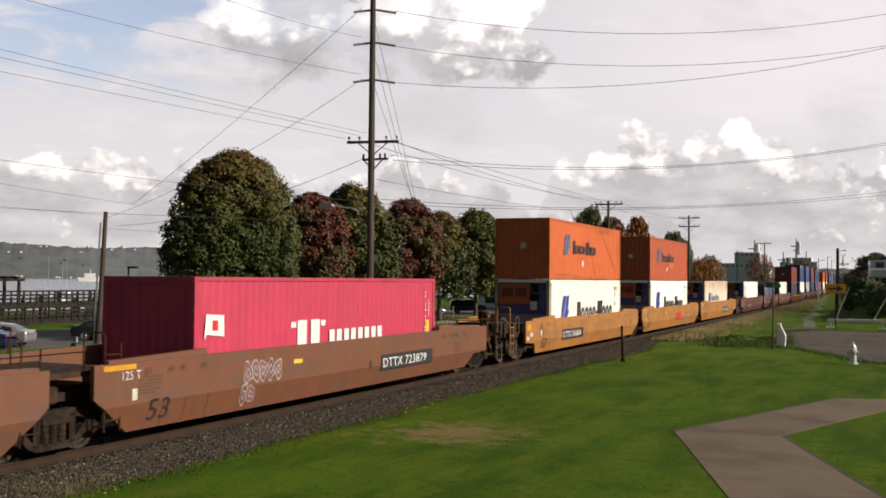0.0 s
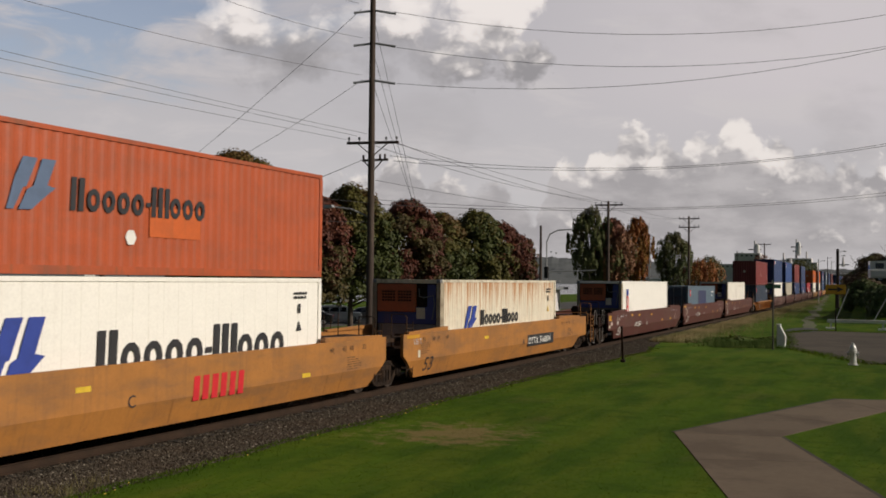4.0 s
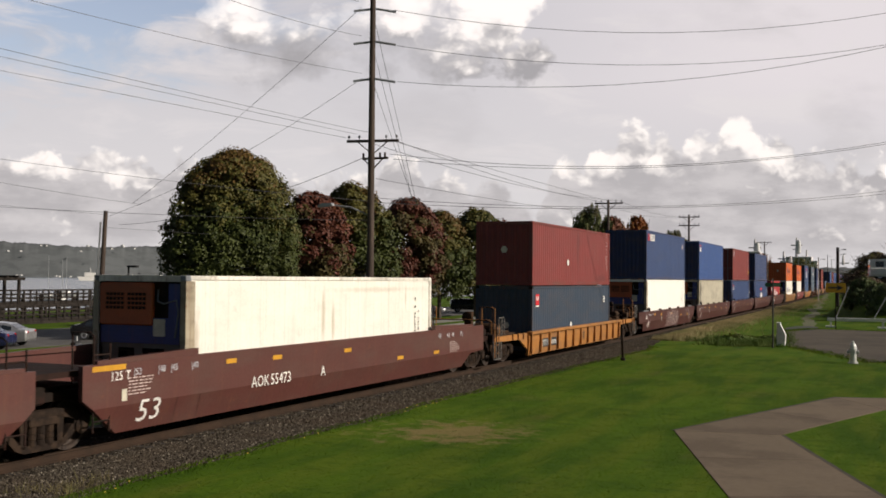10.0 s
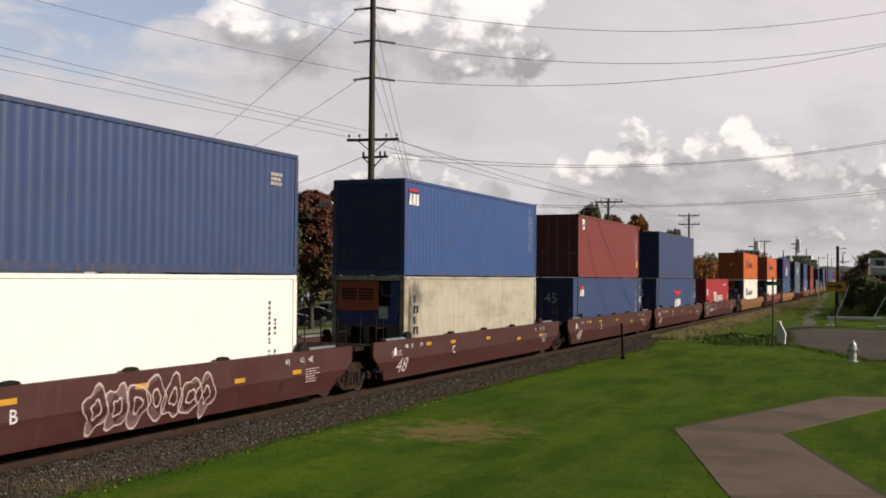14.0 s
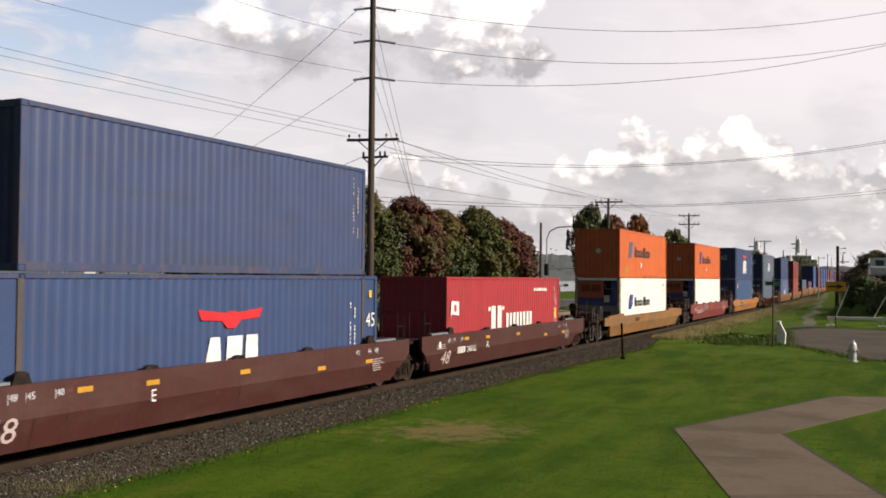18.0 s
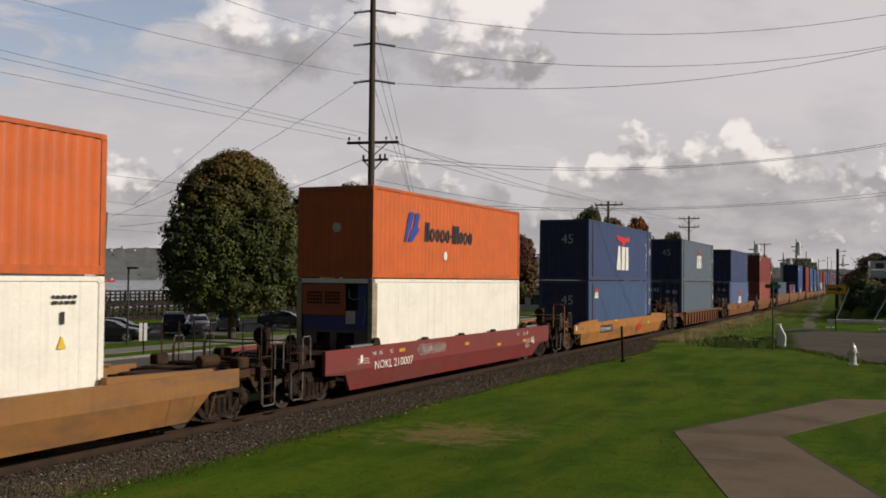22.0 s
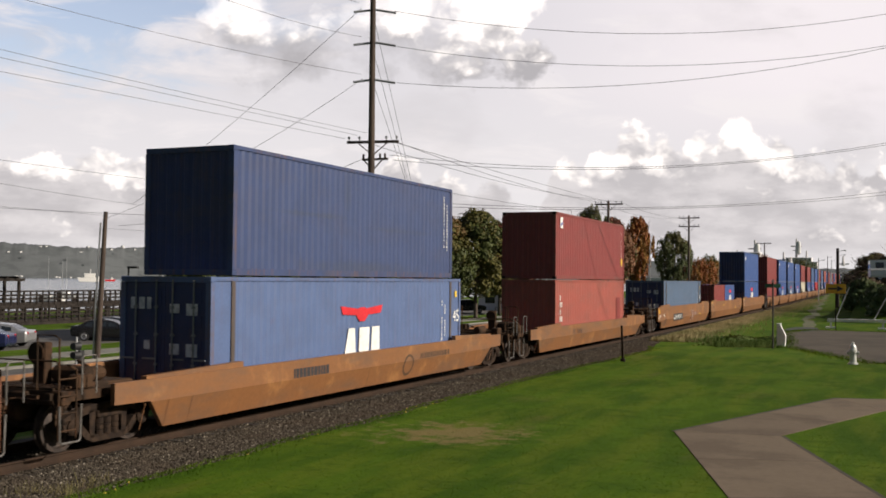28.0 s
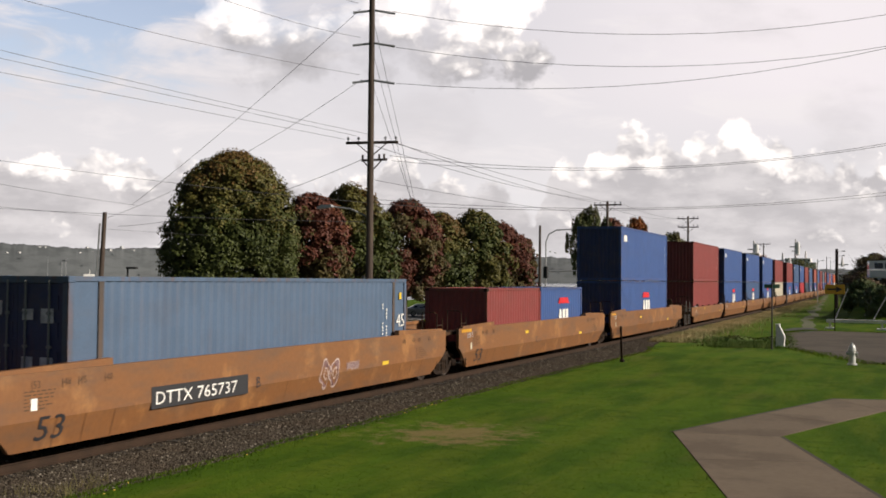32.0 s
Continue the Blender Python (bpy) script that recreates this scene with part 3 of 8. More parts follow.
def container(label, colour, size=40, tall=True, front="wall", group="containers on the train", end=None):
    """A dry container of 20, 40 or 45 feet with corrugated walls. front: wall or doors."""
    height = 2.896 if tall else 2.591
    y0, y1, posts = {20: (0, 6.058, ()), 40: (0, LONG, ()), 45: (-.762, LONG + .762, (0, LONG - .13))}[size]
    mat = MAT[colour]
    key = (size, tall)
    # front ends of blue containers get a deeper navy that includes their shade
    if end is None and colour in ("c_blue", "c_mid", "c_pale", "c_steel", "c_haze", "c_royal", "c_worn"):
        end = "c_end_shade"
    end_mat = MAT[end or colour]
    thing = tagged(new("shipping_container"), label, "shipping container", group)
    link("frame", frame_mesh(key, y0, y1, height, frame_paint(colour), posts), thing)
    pts = wave(y0 + .14, y1 - .14)
    if size == 45:
        pts = [(y0 + .14, .01), (-.001, .01)] + wave(.13, LONG - .13) + [(LONG + .001, .01), (y1 - .14, .01)]
    for side in (1, -1):
        link("side_panel", sheet_mesh(key, pts, .16, height - .09, side, mat), thing)
        for y in posts:
            post = link("corner_post", shared(("inner", height, side), lambda: mesh_of("corner_post", new_box(min(side * (HALF - .07), side * (HALF + .001)), max(side * (HALF - .07), side * (HALF + .001)), 0, .13, .165, height - .095), MAT["post"])), thing, "rust-stained inner corner post")
            post.location = (0, y, 0)
    link("roof", roof_mesh(key, y0, y1, height, mat), thing)
    link("end_wall", end_mesh((key, "back"), y1, 1, height, mat), thing)
    if front == "wall":
        link("end_wall", end_mesh((key, "front"), y0, -1, height, end_mat), thing, "end wall in navy darkened for shade" if end else "")
    else:
        for turn in (1, -1):
            d = link("door", door_mesh(height, end_mat), thing, "dark blue door with shade in its colour" if end else "")
            d.location, d.scale = (0, y0, 0), (turn, 1, 1)
            for x in (.22, .78):
                bar = link("locking_bar", bars_mesh(height, MAT["unit_grey"]), d, "galvanised steel locking bar")
                bar.location = (x, 0, 0)
    for y in (y0 + .09, y1 - .09) if size != 45 else (y0 + .09, .09, LONG - .09, y1 - .09):
        for x in (-HALF + .082, HALF - .082):
            for z in (0, height - .118):
                c = link("corner_casting", casting_mesh(MAT["dark"] if colour in ("c_navy", "c_brick") else mat), thing)
                c.location = (x, y, z)
    thing["size"] = size
    return thing


def reefer(label, colour, panel="unit_orange", closed=False, group="containers on the train"):
    """A refrigerated container: flat walls and a cooling machine in the front end."""
    height, mat = 2.896, MAT[colour]
    thing = tagged(new("refrigerated_container"), label, "refrigerated container", group)
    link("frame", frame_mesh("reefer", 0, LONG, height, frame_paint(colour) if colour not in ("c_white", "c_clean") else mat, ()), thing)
    pts = []
    n = 26
    for i in range(n):
        a, p = .14 + i * (LONG - .28) / n, (LONG - .28) / n
        pts += [(a, .004), (a + p * .88, .004), (a + p * .91, .012), (a + p * .97, .012)]
    pts.append((LONG - .14, .004))
    for side in (1, -1):
        link("side_panel", sheet_mesh("reefer", pts, .16, height - .09, side, mat), thing)
    link("roof", roof_mesh("reefer", 0, LONG, height, mat), thing)
    link("end_wall", end_mesh("reefer", LONG, 1, height, mat, .01), thing)

    def machine(what):
        bm = bmesh.new()
        if what == "cover":
            box(bm, -1.05, .34, -.01, .12, 1.84, 2.74, ch=.03)
            box(bm, -1.05, .34, -.018, -.012, 2.60, 2.66)
        elif what == "louvre":
            for i in range(4):
                box(bm, 0, .07, -.022, -.011, i * .095, i * .095 + .06)
        elif what == "panel":
            prism(bm, [(-1.06, 1.46), (1.06, 1.46), (1.06, 2.72), (.74, 2.72), (.74, 2.0), (-1.06, 2.0)], "y", .05, .14)
        elif what == "sheet":
            box(bm, .36, .66, .035, .05, 1.62, 1.98)
        elif what == "recess":
            box(bm, -1.06, 1.06, .42, .45, .13, 1.46)
            box(bm, -1.06, 1.06, .16, .19, 1.44, 2.76)
            for x in (-1.07, 1.05):
                box(bm, x, x + .02, .02, .45, .13, 2.76)
        elif what == "skirt":
            prism(bm, [(-1.06, .13), (1.06, .13), (1.06, 1.44), (-1.06, 1.44)], "y", .10, .13)
        elif what == "columns":
            for x0, x1 in ((-1.05, -.62), (-.18, .02), (.60, 1.05)):
                box(bm, x0, x1, .10, .13, .14, 1.44)
            box(bm, -1.05, 1.05, .08, .12, 1.36, 1.46)
            box(bm, -1.05, 1.05, .08, .12, .13, .24)
        elif what == "edge":
            box(bm, -.07, .07, -.003, .30, .12, 2.776)
        elif what == "hatch":
            box(bm, 0, .42, .092, .10, .72, 1.12)
        elif what == "hose":
            tube(bm, [(.40, .14, 2.60), (.45, .06, 2.35), (.62, .05, 2.30), (.95, .04, 2.38), (1.0, .04, 2.1), (.92, .04, 1.6)], .018)
        else:
            lathe(bm, [(.10, -.75), (.22, -.70), (.22, -.18), (.12, -.12)], "x", 12, (0, .25, .90))
            lathe(bm, [(.40, -.06), (.44, -.04), (.44, .05), (.40, .07), (.37, .0)], "y", 24, (-.05, .22, 1.02))
            for i in range(5):
                a = i * math.tau / 5
                rod(bm, (-.05, .23, 1.02), (-.05 + .38 * math.cos(a), .23, 1.02 + .38 * math.sin(a)), .03, .05, 6)
            box(bm, .05, .72, .14, .38, .62, 1.25, ch=.03)
            tube(bm, [(-.9, .16, .3), (-.9, .16, 1.3), (.2, .16, 1.3), (.9, .16, .8)], .03)
            box(bm, -.95, -.70, .12, .3, .8, 1.15, ch=.02)
        return bm

    def fit(name, what, m, lab="", parent=None, at=(0, 0, 0)):
        ob = link(name, shared(("reefer", what, m.name), lambda: mesh_of(name, machine(what), m)), parent or thing, lab)
        ob.location = at
        return ob
    cover = fit("fan_cover", "cover", MAT[panel], "faded orange fan cover")
    for j in range(2):
        for i in range(5):
            fit("louvre", "louvre", MAT["dark"], "", cover, (-.86 + j * .58 + i * .10, 0, 2.18))
    fit("control_panel", "panel", MAT["unit_blue"], "dark blue control panel")
    fit("notice", "sheet", MAT["cream"], "cream notice sheet")
    fit("recess", "recess", MAT["dark"], "dark machine recess")
    fit("hose", "hose", MAT["unit_grey"], "loose grey cable")
    if closed:
        fit("skirt_panel", "skirt", MAT["unit_grey"], "grey lower panel")
        # black sheets on the panel paint the dark of its square openings
        fit("hatch", "hatch", MAT["black"], "black sheet for a shaded opening", None, (-.45, 0, 0))
        fit("hatch", "hatch", MAT["black"], "black sheet for a shaded opening", None, (.30, 0, 0))
    else:
        fit("compressor", "motor", MAT["truck"], "dark compressor and pipes")
        fit("lower_panel", "columns", MAT["unit_grime"], "grimy grey lower panels")
    for x in (-HALF + .067, HALF - .067):
        fit("front_post", "edge", MAT["post_pale"], "dirt-stained front corner post", None, (x, 0, 0))
    for y in (.09, LONG - .09):
        for x in (-HALF + .082, HALF - .082):
            for z in (0, height - .118):
                c = link("corner_casting", casting_mesh(MAT["unit_grey"] if y < 1 else mat), thing)
                c.location = (x, y, z)
    return thing


FACE = HALF + .003


def carrier_mark(thing, y, z, size, mat, label="", width=0.0):
    """A slanted barbed emblem of two plain strokes."""
    s, w = size, (width or size) * 1.18
    for shape in ([(0, 0), (.14, 0), (.33, .42), (.40, .44), (.62, 1), (.32, 1), (.14, .55)], [(.24, 0), (.52, .02), (.78, .26), (1.02, .46), (.84, .50), (1.02, 1), (.72, 1), (.54, .46), (.42, .40)]):
        flat("emblem", [(y + a * w, z + b * s) for a, b in shape], mat, thing, FACE + .001, label)


def wings(thing, y, z, w, mat):
    half = [(.05, .22), (.10, .20), (.5, .25), (.45, .12), (.15, .10), (.06, 0)]
    flat("emblem", [(y - a * w, z + b * w * .72) for a, b in half] + [(y + a * w, z + b * w * .72) for a, b in half[::-1]], mat, thing, FACE + .001, "red winged emblem")


def spec_lines(thing, y, z, rows=5, w=.5, mat="white", tall=.075, gap=.11, x=FACE):
    """Small writing that cannot be read, as bars."""
    rnd = random.Random(int(y * 100 + z * 10 + rows))
    bm = bmesh.new()
    for i in range(rows):
        d = y
        end = y + w * rnd.uniform(.6, 1)
        while d < end:
            ww = rnd.uniform(.05, .16)
            zz = z - i * gap
            bm.faces.new([bm.verts.new((x, a, b)) for a, b in ((d, zz), (d + ww, zz), (d + ww, zz + tall), (d, zz + tall))])
            d += ww + .035
    return tagged(part("small_writing", bm, MAT[mat], thing, "rows of small painted writing"), kind="stuff")


def upright_marks(thing, y, z0, z1, mat="white", n=2, x=FACE):
    rnd = random.Random(int(y * 77 + z0 * 10 + n))
    bm = bmesh.new()
    for j in range(n):
        z = z1 - j * .25
        while z > z0:
            h = rnd.uniform(.03, .09)
            if rnd.random() < .8:
                bm.faces.new([bm.verts.new((x, a, b)) for a, b in ((y + j * .24, z - h), (y + j * .24 + .055, z - h), (y + j * .24 + .055, z), (y + j * .24, z))])
            z -= h + rnd.uniform(.025, .06)
    return tagged(part("small_writing", bm, MAT[mat], thing, "upright columns of small painted writing"), kind="stuff")


def placard(thing, y, z, w, h, mat, label="", x=FACE + .002):
    return flat("placard", [(y, z), (y + w, z), (y + w, z + h), (y, z + h)], MAT[mat], thing, x, label)


# ---- well cars ----
# local space: y = 0 under the front 40-foot posts, z = 0 on the rail
SIDE_X = 1.46


def wheelset_mesh():
    bm = bmesh.new()
    for s in (-1, 1):
        lathe(bm, [(p[0], s * p[1]) for p in ((.10, .80), (.14, .79), (.16, .74), (.30, .705), (.38, .72), (.40, .79), (.465, .79), (.475, .725), (.478, .70), (.503, .685), (.503, .66),
                                              (.40, .655), (.36, .69), (.15, .67), (.10, .62))], "x", 24)
        for i in range(3):
            a = i * math.tau / 3
            lathe(bm, [(.028, s * .78), (.028, s * .815)], "x", 6, (0, .055 * math.cos(a), .055 * math.sin(a)))
    rod(bm, (-.80, 0, 0), (.80, 0, 0), .085, n=10)
    lathe(bm, [(.07, .80), (.09, .81), (.09, .98), (.06, .99)], "x", 10)
    lathe(bm, [(.07, -.80), (.09, -.81), (.09, -.98), (.06, -.99)], "x", 10)
    return mesh_of("wheelset", bm, MAT["wheel"])


def side_frame_mesh():
    """A cast side frame with open windows, springs and bearing ends."""
    bm = bmesh.new()
    for o in (1, -1):
        def half(pts):
            prism(bm, [(o * y, z) for y, z in pts], "x", -.08, .08)
        half([(0, .70), (.40, .70), (.62, .66), (.78, .60), (1.16, .54), (1.16, .64), (.90, .74), (.45, .84), (0, .84)])
        half([(0, .15), (.40, .15), (.58, .22), (.84, .46), (.80, .54), (.70, .52), (.46, .28), (0, .26)])
        half([(.36, .22), (.48, .24), (.50, .74), (.34, .74)])
        half([(.74, .44), (1.10, .40), (1.16, .54), (1.10, .60), (.76, .62)])
        lathe(bm, [(.13, -.02), (.15, .09), (.10, .13)], "x", 12, (.02, o * .914, .48))
    for y in (-.20, 0, .20):
        lathe(bm, [(.085, .25), (.085, .34), (.07, .35), (.085, .36), (.085, .44), (.07, .45), (.085, .46), (.085, .60)], "z", 10, (.03, y, 0))
    box(bm, -.10, .13, -.33, .33, .58, .72, ch=.02)
    return mesh_of("side_frame", bm, MAT["truck"])


def bolster_mesh():
    return mesh_of("bolster", box(new_box(-1.0, 1.0, -.2, .2, .50, .80, ch=.03), -.35, .35, -.35, .35, .80, .92), MAT["truck"])


def truck(parent, y, clean=False):
    t = link("truck", shared("bolster", bolster_mesh), parent, "cast steel four-wheel truck")
    t.location = (0, y, 0)
    for x, turn in ((1.02, 0), (-1.02, 180)):
        f = link("side_frame", shared("side_frame", side_frame_mesh), t)
        f.matrix_basis = pose(x, 0, 0, 0, 0, turn)
    for i, d in enumerate((-.914, .914)):
        w = link("wheelset", shared("wheelset", wheelset_mesh), t, "worn steel wheels on an axle")
        w.location = (0, d, .478)
        WHEELS[i].append(w)
    return t


WHEELS = ([], [])


def fold(outline):
    """The same outline at the back end."""
    return [(LONG - y, z) for y, z in outline][::-1]


def well_side(bm, f_end, b_end, top, bottom, sx, kink=.78, tuck=.13):
    """One side sill: upright above the kink, leaning inwards below it. f_end and b_end: lists of (y, z) down the two ends, from the top."""
    def x_at(z):
        return SIDE_X - (max(0.0, kink - z) / (kink - bottom)) * tuck
    zs = sorted({top, kink, bottom, *[p[1] for p in f_end], *[p[1] for p in b_end]}, reverse=True)
    cols = []
    for z in zs:
        y0 = float(np.interp(-z, [-p[1] for p in f_end], [p[0] for p in f_end]))
        y1 = float(np.interp(-z, [-p[1] for p in b_end], [p[0] for p in b_end]))
        cols.append((z, y0, y1))
    grid = {}
    for layer, inset in ((0, 0.0), (1, .10)):
        for i, (z, y0, y1) in enumerate(cols):
            for j, y in enumerate((y0, y1)):
                grid[layer, i, j] = bm.verts.new((sx * (x_at(z) - inset), y, z))
    faces = []
    n = len(cols)
    for i in range(n - 1):
        for layer in (0, 1):
            faces.append(bm.faces.new([grid[layer, i, 0], grid[layer, i + 1, 0], grid[layer, i + 1, 1], grid[layer, i, 1]]))
        for j in (0, 1):
            faces.append(bm.faces.new([grid[0, i, j], grid[0, i + 1, j], grid[1, i + 1, j], grid[1, i, j]]))
    for i in (0, n - 1):
        faces.append(bm.faces.new([grid[0, i, 0], grid[0, i, 1], grid[1, i, 1], grid[1, i, 0]]))
    bmesh.ops.recalc_face_normals(bm, faces=faces)
    return bm


def steps(bm, x, y, z0, z1, w=.42, n=4):
    """A ladder of round rungs."""
    for d in (0, w):
        rod(bm, (x, y + d, z0), (x, y + d, z1), .018, n=6)
    for i in range(n):
        z = z0 + (i + .5) * (z1 - z0) / n
        rod(bm, (x, y, z), (x, y + w, z), .016, n=6)
    return bm


# each kind: front truck, back truck, top of sill, ends
KINDS = {
    "a53": dict(t0=-3.73, t1=15.92, y0=-2.08, y1=14.45, top=1.58, bottom=.26),
    "a48": dict(t0=-2.95, t1=15.12, y0=-1.36, y1=13.55, top=1.36, bottom=.24),
    "a40": dict(t0=-1.82, t1=14.0, y0=-.42, y1=12.61, top=1.36, bottom=.26),
    "slope": dict(t0=-3.7, t1=15.9, y0=-3.95, y1=16.14, top=1.22, bottom=.24),
    "rib": dict(t0=-3.1, t1=15.3, y0=-1.05, y1=13.24, top=1.12, bottom=.22),
}


def well_car(kind, colour, label, first=True, last=True):
    """One well unit. first and last: whether a coupler end stands at the front or the back; a last unit also carries the back truck."""
    k, mat = KINDS[kind], MAT[colour]
    y0, y1, top, bottom = k["y0"], k["y1"], k["top"], k["bottom"]
    grime = MAT["soot" if colour in ("brown", "brown2", "maroon") else "grime"]
    car = tagged(new("well_car"), label, "well car", "well cars of the train")
    slope_f = [(y0, top), (y0, .82), (y0 + 1.0, .80), (y0 + 1.55, bottom)]
    slope_b = [(y1, top), (y1, .82), (y1 - 1.0, .80), (y1 - 1.55, bottom)]
    if kind == "slope":
        f_end, b_end = slope_f, slope_b
    elif kind == "rib":
        f_end, b_end = [(y0, top), (y0, bottom)], [(y1, top), (y1, bottom)]
    else:
        nose_f, nose_b = k["t0"] + .56, k["t1"] - .56
        f_end = [(nose_f, top), (nose_f, .96), (y0 - .07, bottom)]
        b_end = [(nose_b, top), (nose_b, .96), (y1 + .07, bottom)]
        if first:
            f_end = [(y0 - 1.6, top), (y0 - 1.6, .74), (y0 - .5, .68), (y0 - .05, bottom)]
        if last:
            b_end = [(y1 + 1.6, top), (y1 + 1.6, .74), (y1 + .5, .68), (y1 + .0, bottom)]
    for sx in (1, -1):
        key = ("sill", kind, colour, sx, first, last)
        side = link("side_sill", shared(key, lambda: mesh_of("side_sill", well_side(bmesh.new(), f_end, b_end, top, bottom, sx, tuck=.04 if kind == "rib" else .15), mat)), car)
        key = ("chord", kind, colour, sx)

        def chord():
            bm = new_box(sx * (SIDE_X + .025) - .10, sx * (SIDE_X + .025) + .10, y0 + .02, y1 - .02, top - .11, top + .012, ch=.015)
            box(bm, sx * (SIDE_X - .12) - .06, sx * (SIDE_X - .12) + .06, y0, y1, bottom - .012, bottom + .05)
            return mesh_of("top_chord", bm, mat)
        if kind in ("a53", "a48", "a40", "slope"):
            xg = sx * (SIDE_X - .09)
            guide_mat = mat if kind in ("a53", "slope") else MAT["dark"]
            if kind in ("a53", "slope"):
                inset = .9 if kind == "slope" else -.7
                for a, b, o in ((y0 + inset, .15, 1), (LONG - .15, y1 - inset, -1)):
                    def ledge():
                        line = [(a, top + .002), (a, top + .06), (b, top + .13), (b, top + .002)] if o > 0 else [(a, top + .002), (a, top + .13), (b, top + .06), (b, top + .002)]
                        return mesh_of("container_guide", prism(bmesh.new(), line, "x", xg - .07, xg + .07), guide_mat)
                    link("container_guide", shared(("guide", kind, colour, sx, o), ledge), car)
            else:
                for y in (y0 + 1.3, 3.2, 6.1, 9.0, y1 - 1.3):
                    big = y in (y0 + 1.3, y1 - 1.3)

                    def horn():
                        h = .21 if big else .08
                        line = [(-.22, -.01), (-.15, h * .8), (-.06, h), (.06, h), (.15, h * .8), (.22, -.01)]
                        return mesh_of("container_guide", prism(bmesh.new(), line, "x", -.05, .05), guide_mat)
                    g = link("container_guide", shared(("horn", big), horn), car)
                    g.location = (xg, y, top)
                for a in (y0 - .2, y1 - 1.05):
                    w = link("walkway", shared("walkway", lambda: mesh_of("walkway", new_box(-.13, .05, 0, 1.25, .012, .06), MAT["unit_grey"])), car, "galvanised walkway plate")
                    w.location = (xg, a, top)
        if kind == "rib":
            link("top_chord", shared(key, chord), car)

            for i in range(13):
                r = link("rib", shared(("rib", colour), lambda: mesh_of("rib", new_box(-.045, .045, 0, .12, bottom + .04, top - .10), mat)), car)
                r.location = (sx * (SIDE_X + .04), y0 + .12 + i * (y1 - y0 - .36) / 12, 0)

    if kind != "rib":
        for y in (y0 + .85, y0 + 1.55, y0 + 2.3, 6.1, y1 - 2.3, y1 - 1.55, y1 - .85):
            def seam():
                bm = bmesh.new()
                lean = .15 * (.78 - bottom - .02) / (.78 - bottom)
                bm.faces.new([bm.verts.new(q) for q in ((SIDE_X + .003, -.014, .775), (SIDE_X + .003 - lean, -.014, bottom + .02), (SIDE_X + .003 - lean, .014, bottom + .02), (SIDE_X + .003, .014, .775))])
                return mesh_of("weld_seam", bm, frame_dirt(colour))
            w = link("weld_seam", shared(("seam", colour, bottom), seam), car)
            w.location = (0, y, 0)
    for y in (y0 + 2.2, .1, 2.9, 6.0, 9.1, LONG - .3, y1 - 2.2):
        if y0 + .3 < y < y1 - .3:
            beam = link("floor_beam", shared("beam", lambda: mesh_of("floor_beam", new_box(-SIDE_X + .2, SIDE_X - .2, -.15, .15, -.02, .035), MAT["dark"])), car)
            beam.location = (0, y, bottom)
    for y, o in ((y0, 1), (y1, -1)):
        head = link("bulkhead", shared("bulkhead", lambda: mesh_of("bulkhead", new_box(-SIDE_X + .12, SIDE_X - .12, -.05, .05, .55, 1.02), MAT["dark"])), car, "dark steel end bulkhead")
        head.location = (0, y + o * (1.6 if kind == "slope" else .05), 0)

    # end platforms over the trucks
    for o, y, ty, open_end in ((-1, y0, k["t0"], first), (1, y1, k["t1"], last)):
        end = ty + o * (1.55 if open_end else -.05)
        inner = y - o * (.0 if kind != "slope" else -1.5 * -1)
        lo, hi = min(end, inner), max(end, inner)

        def deck():
            bm = bmesh.new()
            box(bm, -.62, .62, lo, hi, .98, 1.16, ch=.03)
            w = 1.32 if open_end else 1.18
            prism(bm, [(-w, min(y, ty)), (w, min(y, ty)), (w, max(y, ty)), (-w, max(y, ty))] if o < 0 else
                  [(-w, min(y, ty)), (w, min(y, ty)), (w, max(y, ty)), (-w, max(y, ty))], "z", top - .20, top - .10)
            box(bm, -.9, .9, ty - .25, ty + .25, .90, 1.22, ch=.04)
            for x in (-.75, .75):
                box(bm, x - .12, x + .12, lo, hi, .94, 1.10)
            if open_end:
                yy = end - o * .18
                box(bm, -1.36, 1.36, yy - .09, yy + .09, .92, 1.18, ch=.02)
                box(bm, -.25, .25, end - .3, end + .3, .72, 1.0, ch=.05)
                box(bm, -.11, .11, min(end, end + o * .75), max(end, end + o * .75), .76, .96, ch=.03)
                box(bm, -.2, .2, end + o * .68 - .12, end + o * .68 + .12, .70, 1.02, ch=.05)
            return mesh_of("end_platform", bm, grime)
        link("end_platform", shared(("deck", kind, grime.name, o, open_end), deck), car, "dark end platform over the truck")
        if kind == "rib":
            for sx in (1, -1):
                def beam_side():
                    line = [(y, 1.08), (end, 1.08), (end, .90), (y + o * .9, .86), (y, .45)]
                    bm = prism(bmesh.new(), line, "x", sx * 1.34 - .04, sx * 1.34 + .04)
                    for d in (.5, 1.1, 1.7):
                        box(bm, sx * 1.40 - .03, sx * 1.40 + .03, y + o * d - .04, y + o * d + .04, .88, 1.12)
                    return mesh_of("end_sill", bm, mat)
                link("end_sill", shared(("end_sill", colour, o, sx), beam_side), car, "painted side beam beside the truck")
        yy = end - o * .18 if open_end else y + o * .55
        rail_mat = mat if open_end and (kind == "rib" or colour == "yellow") else grime
        for sx in (1, -1):
            def ladder():
                bm, x, a = bmesh.new(), sx * 1.40, yy - .21
                steps(bm, x, a, .35, 1.55 if open_end else 1.95, .42, 4)
                return tube(bm, [(x, a, 1.5), (x, a, 2.1), (x - sx * .1, a, 2.16), (x - sx * .5, a, 2.16), (x - sx * .5, a, 1.2)], .017)
